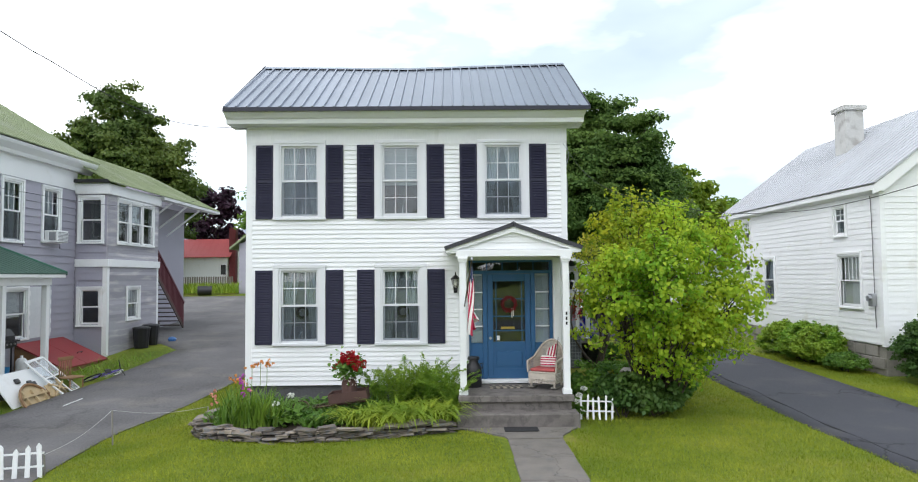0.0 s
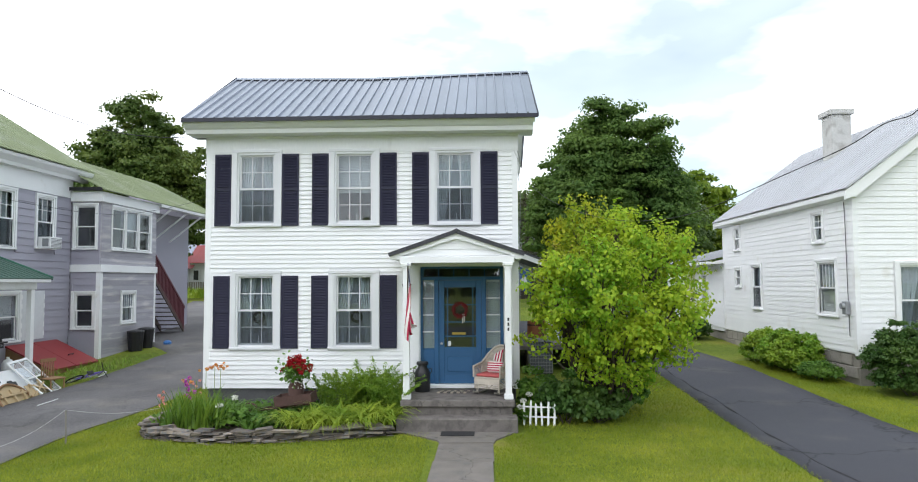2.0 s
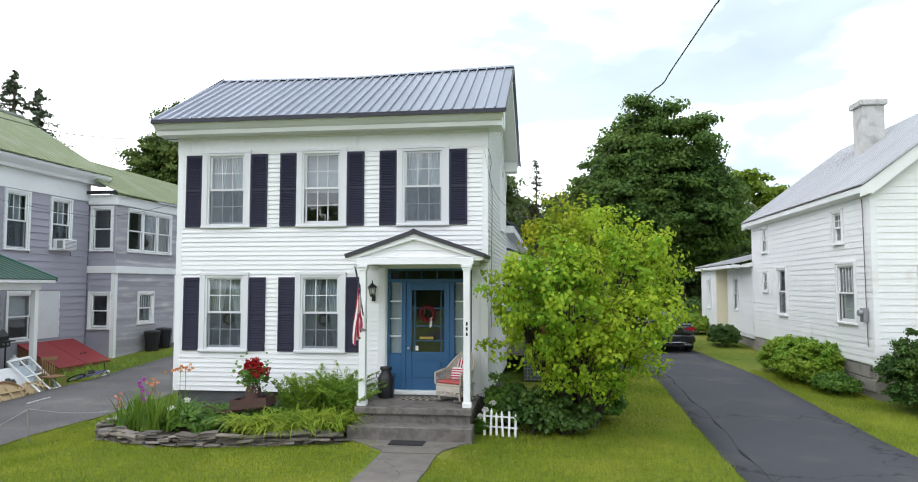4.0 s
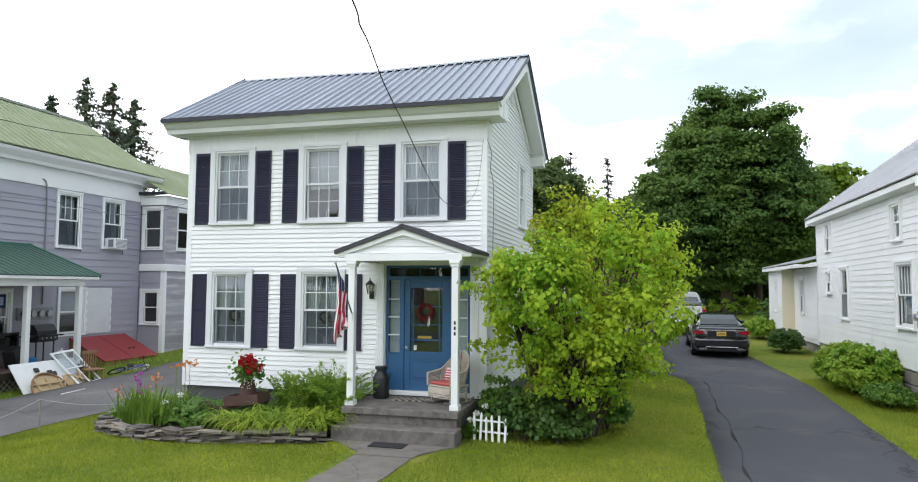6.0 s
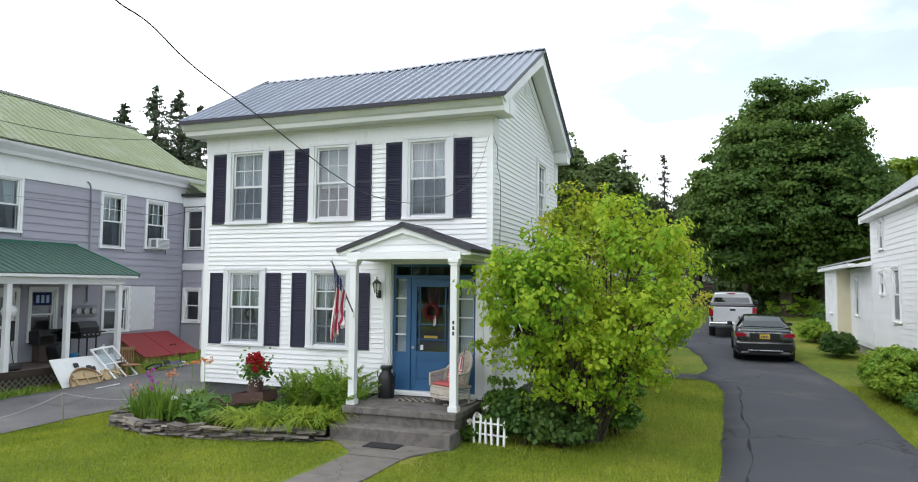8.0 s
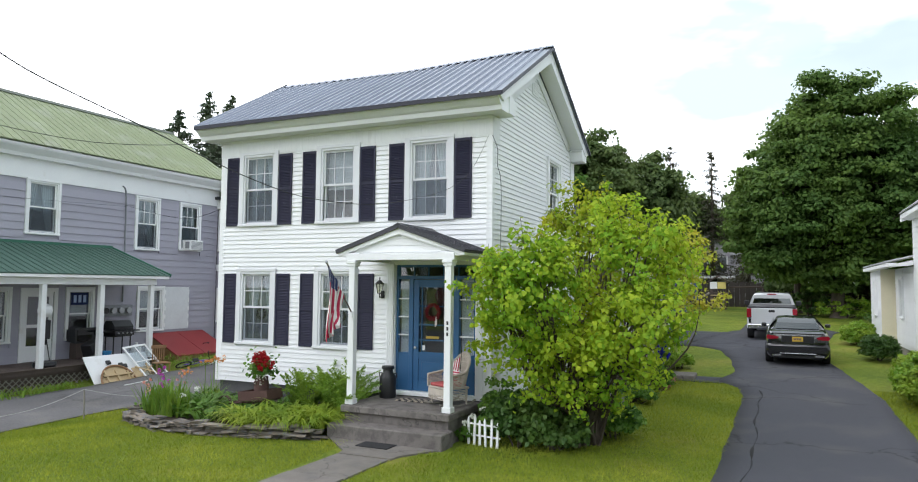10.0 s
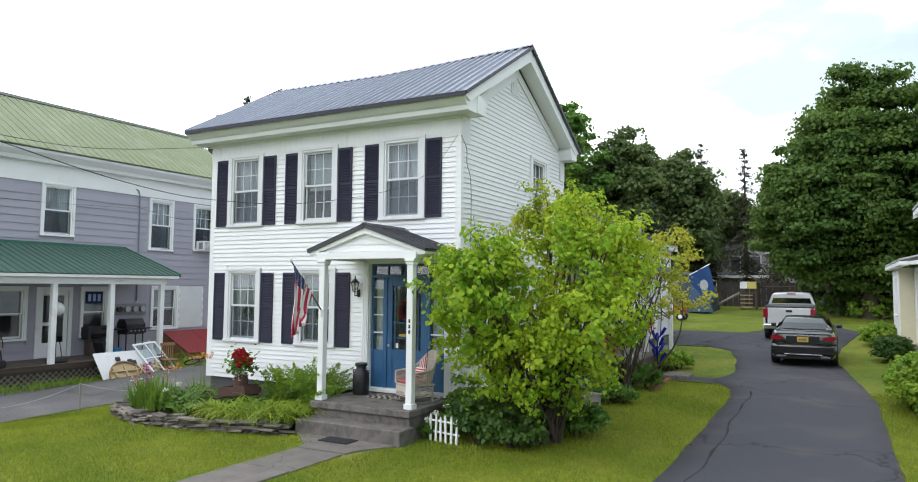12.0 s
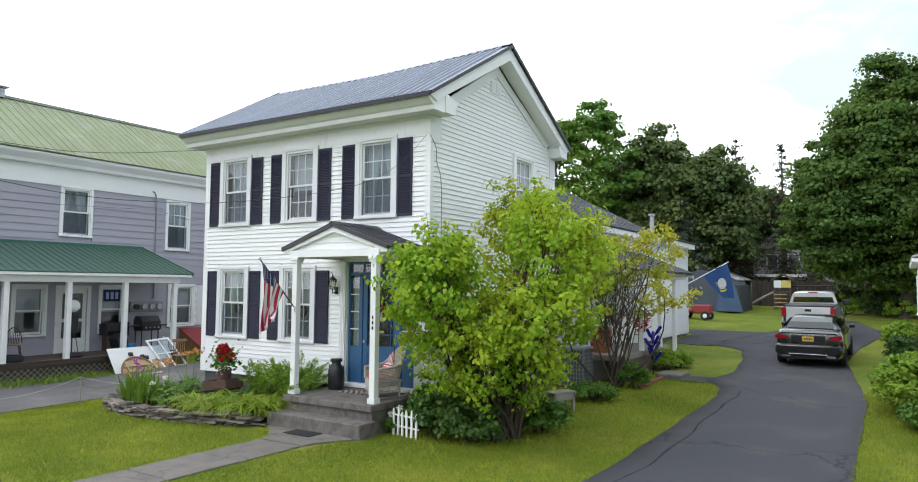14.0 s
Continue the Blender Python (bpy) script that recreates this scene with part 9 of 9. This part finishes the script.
mT_ = Matrix.Translation((7.45, 35.0, ground_z(7.4, 35.0) + 0.02)) @ pose(0, 0, 0, 1.83, 0, 0)
SILVER = car_paint("silver_paint", (0.60, 0.61, 0.63), 0.3, 0.3)
truck = thing("pickup_truck", "silver pickup truck with black bed cover on the driveway", "pickup truck", m=mT_)
part("bed_body", Geo().box(-0.98, -0.90, 0.10, 2.1, 0.55, 1.36, 0.03).box(0.90, 0.98, 0.10, 2.1, 0.55, 1.36, 0.03).box(-0.92, 0.92, 0.10, 2.1, 0.55, 0.70), SILVER, truck, m=mT_)
part("tailgate", Geo().box(-0.82, 0.82, 0.05, 0.12, 0.70, 1.36, 0.02), SILVER, truck, m=mT_)
part("tailgate_handle", Geo().box(-0.12, 0.12, 0.04, 0.06, 1.18, 1.28, 0.01), BLACK, truck, m=mT_)
part("bed_cover", Geo().box(-0.94, 0.94, 0.06, 2.1, 1.365, 1.42, 0.02), BLACK, truck, m=mT_)
part("bumper", Geo().box(-0.98, 0.98, -0.12, 0.08, 0.48, 0.68, 0.03), CHROME, truck, m=mT_)
part("cab_body", loft([(2.08, half(0.98, 0.45, 1.15, 1.38, 0.95)), (4.2, half(0.99, 0.45, 1.15, 1.36, 0.95)), (5.4, half(0.97, 0.5, 1.05, 1.22, 0.95)), (5.75, half(0.90, 0.55, 0.95, 1.10, 0.95))]), SILVER, truck, m=mT_, smooth=True)
part("cab_roof", loft([(2.12, cabin_half(0.93, 1.36, 0.78, 1.86)), (2.25, cabin_half(0.93, 1.36, 0.76, 1.92)), (3.6, cabin_half(0.92, 1.36, 0.76, 1.92)), (4.5, cabin_half(0.90, 1.34, 0.78, 1.45))]), SILVER, truck, m=mT_, smooth=True)
part("rear_window", Geo().add([(-0.80, 2.10, 1.46), (0.80, 2.10, 1.46), (0.70, 2.13, 1.80), (-0.70, 2.13, 1.80)], [(0, 1, 2, 3)]), CARGLASS, truck, m=mT_)
part("brake_lamp", Geo().box(-0.18, 0.18, 2.09, 2.14, 1.855, 1.90, 0.008), TAIL, truck, m=mT_)
for s in (-1, 1):
    part("tail_lamp", Geo().box(min(s * 0.80, s * 0.985), max(s * 0.80, s * 0.985), 0.035, 0.16, 0.95, 1.33, 0.015), TAIL, truck, m=mT_)
    part("mirror", Geo().box(min(s * 1.02, s * 1.25), max(s * 1.02, s * 1.25), 4.0, 4.1, 1.28, 1.5, 0.03), BLACK, truck, m=mT_)
    part("side_window", Geo().add([(s * 0.935, 2.3, 1.42), (s * 0.935, 4.2, 1.42), (s * 0.80, 3.7, 1.82), (s * 0.80, 2.35, 1.82)], [(0, 1, 2, 3)]), CARGLASS, truck, m=mT_)
    for y in (0.95, 4.6):
        wheel(truck, mT_, s * 0.86, y, 0.40, 0.27)

# ---- the back garden ----
TARP = surface("slate_blue_tarp", (0.05, 0.062, 0.085), 0.45, 0.2, 1.2, 12, 0.4, deep=0.04)
zt = ground_z(0.4, 52)
tent = thing("tarp_shelter", "slate blue tarpaulin garage shelter on the grass", "shelter", (0.0, 53, zt))
part("cover", Geo().prism([(-3.0, zt - 0.05), (-2.8, zt + 1.7), (-0.6, zt + 2.7), (1.6, zt + 1.7), (1.85, zt - 0.05)], 1, 51.0, 56), TARP, tent)
part("loose_flap", Geo().prism([(0.5, zt), (0.8, zt + 1.8), (1.7, zt + 1.65), (2.15, zt)], 1, 50.6, 50.98), surface("blue_tarp", (0.05, 0.09, 0.17), 0.4, 0.2, 2, 12, 0.4, deep=0.04), tent)
zm = ground_z(1.2, 44.5)
mow = thing("garden_tractor", "red ride-on mower beside the garage", "mower", (1.4, 44.5, zm))
part("hood", Geo().box(0.6, 1.6, 44.20, 44.80, zm + 0.35, zm + 0.85, 0.06), RED, mow)
part("fender", Geo().box(-0.3, 0.6, 44.05, 44.95, zm + 0.4, zm + 0.62, 0.06), RED, mow)
part("seat", Geo().box(-0.2, 0.3, 44.30, 44.70, zm + 0.62, zm + 1.05, 0.05), BLACK, mow)
for x, r in ((0.1, 0.32), (1.35, 0.24)):
    for y in (44.00, 45.00):
        part("wheel", Geo().lathe([(0, -0.09), (r, -0.09), (r, 0.09), (0, 0.09)], 18, m=Matrix.Translation((x, y, zm + r)) @ pose(0, 0, 0, 90)), RUBBER, mow)
        part("hub", Geo().lathe([(0, -0.10), (r * 0.5, -0.10), (r * 0.5, 0.10), (0, 0.10)], 14, m=Matrix.Translation((x, y, zm + r)) @ pose(0, 0, 0, 90)), OLDWHITE, mow)
BLUEFLAG = surface("blue_flag_cloth", (0.02, 0.065, 0.19), 0.8, 0.12, 2, 40, 0.05)
bf = thing("blue_flag", "blue flag with a pale round emblem on the garage", "flag", (2.6, 35.4, 3.2))
A, B = Vector((2.55, 35.2, 2.9)), Vector((4.15, 36.4, 3.95))
part("pole", Geo().tube([A, B], 0.02, 6), OLDWHITE, bf)
def hang(u, v):
    p = B.lerp(A, 0.04 + 0.56 * u)
    end = B + (A - B) * (0.22 * u - 0.12) + Vector((0, 0, -1.75 + 0.25 * u))
    return p.lerp(end, v) + Vector((0.05 * math.sin(u * 9 + v * 3), 0.05 * math.cos(u * 8 + v * 2), 0))
g = Geo()
for i in range(12):
    for j in range(8):
        g.add([hang(i / 12, j / 8), hang((i + 1) / 12, j / 8), hang((i + 1) / 12, (j + 1) / 8), hang(i / 12, (j + 1) / 8)], [(0, 1, 2, 3)])
part("cloth", g, BLUEFLAG, bf)
g = Geo()
for k in range(16):
    a0, a1 = k * math.pi / 8, (k + 1) * math.pi / 8
    off = Vector((0.02, -0.05, 0))
    c = hang(0.5, 0.5) + off
    ux, uz = (hang(0.4, 0.5) - hang(0.6, 0.5)).normalized() * 0.21, (hang(0.5, 0.4) - hang(0.5, 0.6)).normalized() * 0.24
    g.add([c, c + ux * math.cos(a0) + uz * math.sin(a0), c + ux * math.cos(a1) + uz * math.sin(a1)], [(0, 1, 2)])
scroll = Geo()
for k in range(8):
    ring = [(r, math.pi * (0.75 + 0.8 * q / 8)) for q in (k, k + 1) for r in (1.15, 1.5)]
    q4 = [c + ux * r * math.cos(a) + uz * r * math.sin(a) for r, a in ring]
    scroll.add([q4[0], q4[1], q4[3], q4[2]], [(0, 1, 2, 3)])
part("scroll", scroll, surface("yellow_scroll", (0.45, 0.45, 0.06), 0.8), bf)
part("emblem", g, surface("pale_emblem", (0.5, 0.52, 0.5), 0.8, 0.3, 8), bf)
zp = ground_z(2.4, 57)
play = thing("play_set", "weathered wooden play tower with a swing beam", "play set", (3.7, 57, zp))
for x in (3.20, 4.20):
    for y in (56.60, 57.50):
        part("post", Geo().box(x - 0.05, x + 0.05, y - 0.05, y + 0.05, zp - 0.05, zp + 2.0), WOODDARK, play)
part("platform", Geo().box(3.10, 4.30, 56.50, 57.60, zp + 1.15, zp + 1.25), WOODDARK, play)
part("panel", Geo().box(3.15, 3.65, 56.48, 56.50, zp + 1.5, zp + 2.0), OLDWHITE, play)
part("panel", Geo().box(3.67, 4.25, 56.48, 56.50, zp + 1.5, zp + 2.0), surface("yellow_panel", (0.62, 0.52, 0.16), 0.6), play)
part("roof", Geo().prism([(2.95, zp + 2.02), (3.70, zp + 2.48), (4.45, zp + 2.02), (4.38, zp + 1.97), (3.70, zp + 2.40), (3.02, zp + 1.97)], 1, 56.40, 57.70), WOODDARK, play)
part("swing_beam", Geo().tube([(4.20, 57.00, zp + 1.62), (6.70, 57.00, zp + 1.66)], 0.06, 5).tube([(6.65, 56.60, zp), (6.70, 57.00, zp + 1.66), (6.75, 57.50, zp)], 0.05, 5), WOODDARK, play)
for k in range(4):
    part("rung", Geo().box(3.20, 4.00, 56.20, 56.30, zp + 0.15 + k * 0.28, zp + 0.22 + k * 0.28), PLYWOOD, play)
part("slide", Geo().tube([(3.10, 57.00, zp + 1.2), (1.30, 56.20, zp + 0.12)], 0.09, 6), WOODGREY, play)
FENCEWOOD = surface("dark_fence_wood", (0.045, 0.038, 0.034), 0.85, 0.25, 2, 40, 0.3, rnd=0.3)
fence = thing("back_fence", "dark weathered board fence along the back garden", "fence", (3, 60.5, ground_z(3, 60.5)))
for k in range(60):
    x = -9 + k * 0.4
    z = ground_z(x, 60.5)
    part("fence_board", Geo().box(x, x + 0.37, 60.5, 60.54, z - 0.1, z + 1.9 + 0.05 * math.sin(k * 3.1)), FENCEWOOD, fence)
bh = thing("distant_house", "pale two-storey house half hidden by the trees", "house", (3.6, 66, ground_z(3, 66)))
zb = ground_z(3, 66)
part("wall", Geo().box(0.2, 8.5, 66, 72, zb - 0.2, zb + 4.2).prism([(0.2, zb + 4.2), (4.2, zb + 4.2), (2.2, zb + 6.0)], 1, 66, 72), GREYOLD, bh)
part("roof", Geo().prism([(4.0, zb + 4.3), (6.3, zb + 5.6), (9.0, zb + 4.2), (9.0, zb + 4.1), (4.0, zb + 4.1)], 1, 65.6, 72), ROOFPALE, bh)
for x in (1.3, 2.9):
    w_ = part("window", Geo().box(x, x + 0.9, 65.9, 66, zb + 2.6, zb + 4.0), OLDWHITE, bh)
    part("pane", Geo().box(x + 0.08, x + 0.82, 65.88, 65.9, zb + 2.68, zb + 3.92), surface("dull_pane", (0.12, 0.13, 0.14), 0.2), w_)
part("porch", Geo().box(0.0, 4.4, 64.4, 66, zb + 2.1, zb + 2.3), OLDWHITE, bh)
shed = thing("white_shed", "small white roofed shed behind the back fence", "shed", (-1.4, 60, ground_z(-1, 60)))
zz = ground_z(-1, 60)
part("wall", Geo().box(-3.2, 0.6, 60, 62, zz - 0.2, zz + 1.6), GREYOLD, shed)
part("roof", Geo().prism([(-3.5, zz + 1.6), (-1.3, zz + 2.5), (0.9, zz + 1.6)], 1, 59.7, 62.3), ROOFPALE, shed)

# ---- beyond the gravel lot ----
zr = ground_z(-20, 58)
redh = thing("red_roofed_house", "small white house with a red metal roof beyond the lot", "house", (-21, 60, zr))
wl_ = part("wall", Geo().box(-23.4, -18.7, 58, 62, zr - 0.3, 4.75).box(-25.5, -23.4, 57.6, 61, zr - 0.3, 4.4), OLDWHITE, redh)
part("gable", Geo().prism([(58, 4.75), (62, 4.75), (60, 6.2)], 0, -18.9, -18.72), OLDWHITE, redh)
ribbed_roof(redh, (-23.6, 60, 6.35), (-18.4, 60, 6.35), (-23.6, 57.6, 4.72), (-18.4, 57.6, 4.72), 0.5, ROOFRED)
ribbed_roof(redh, (-25.7, 60, 5.4), (-23.2, 60, 5.4), (-25.7, 57.3, 4.25), (-22.9, 57.3, 4.25), 0.5, ROOFRED)
for x, z in ((-23.1, 3.2), (-19.3, 3.2)):
    w_ = part("window", Geo().box(x, x + 0.55, 57.93, 58.0, z, z + 0.95), OLDWHITE, redh)
    part("pane", Geo().box(x + 0.07, x + 0.48, 57.91, 57.93, z + 0.07, z + 0.88), BLACK, w_)
part("chimney", Geo().box(-18.65, -18.1, 58.2, 58.8, zr - 0.2, 7.2, 0.02), surface("dark_red_brick", (0.17, 0.035, 0.04), 0.8, 0.2, 6, 40, 0.2), redh)
zr2 = ground_z(-24, 72)
oth = thing("grey_roofed_house", "distant pale house with a long grey metal roof", "house", (-24, 74, zr2))
part("wall", Geo().box(-30, -20, 72, 78, zr2 - 0.3, 5.6), OLDWHITE, oth)
ribbed_roof(oth, (-30.3, 75, 8.3), (-19.6, 75, 8.3), (-30.3, 71.6, 5.9), (-19.6, 71.6, 5.9), 0.6, ROOF)
for x in (-24.5, -23.4):
    part("vent_pipe", Geo().tube([(x, 74, 7.5), (x, 74, 8.9)], 0.16, 8), STEEL, oth)
zs = ground_z(-13, 51)
gs = thing("grey_shed", "grey sided shed with a green metal roof by the lot", "shed", (-13, 52, zs))
part("wall", Geo().box(-15.6, -9, 51, 56, zs - 0.3, 5.3), GREY, gs)
for k in range(12):
    part("board", Geo().prism([(50.978, zs + 0.1 + k * 0.3), (51.0, zs + 0.1 + k * 0.3), (51.0, zs + 0.4 + k * 0.3), (50.995, zs + 0.4 + k * 0.3)], 0, -15.58, -9), GREY, gs)
part("roof", Geo().prism([(-16.2, 5.2), (-12.3, 8.3), (-8.4, 5.2), (-8.4, 5.05), (-12.3, 8.1), (-16.2, 5.05)], 1, 50.6, 56.4), ROOFGREEN, gs)
part("gable", Geo().prism([(-15.6, 5.3), (-9, 5.3), (-12.3, 8.0)], 1, 51, 51.1), GREY, gs)
part("door", Geo().box(-14.9, -14.0, 50.93, 50.97, zs, zs + 2.1), OLDWHITE, gs)
bz = ground_z(-17.6, 49.5)
solid("black_barrel", Geo().tube([(-18.0, 49.3, bz + 0.34), (-17.1, 49.6, bz + 0.34)], 0.34, 16), BLACK, "black plastic barrel lying at the lot's edge", "barrel", smooth=True)
plant("weeds", "tall rough weeds along the lot's edge", [(float(RNG.uniform(-24, -15.5)), float(RNG.uniform(49.5, 56)), ground_z(-20, 52) + 0.0) for _ in range(1500)], LEAF_GOLD, 0.95, 0.09, 0.25, 0.8, "weeds")
f2 = thing("wooden_fence", "grey wooden picket fence before the red-roofed house", "fence", (-21, 56.8, ground_z(-21, 56.8)))
for k in range(40):
    x = -25.4 + k * 0.19
    z = ground_z(x, 56.8)
    part("picket", Geo().box(x, x + 0.13, 56.8, 56.83, z - 0.05, z + 0.95), WOODGREY, f2)
# weeds at the foot of the grey house and along its porch
plant("weeds", "rough grass along the grey house wall", [(float(RNG.uniform(-11.9, -9.9)), float(RNG.uniform(19.4, 26.6)), ground_z(-10.6, 22) + RNG.uniform(-0.1, 0.1)) for _ in range(900)], LEAF_FERN, 0.22, 0.02, 0.3, 1.0, "weeds")
plant("weeds", "rough grass before the porch lattice", [(float(RNG.uniform(-11.2, -10.3)), float(RNG.uniform(12.5, 16.2)), -0.2) for _ in range(500)], LEAF_FERN, 0.32, 0.02, 0.3, 1.0, "weeds")
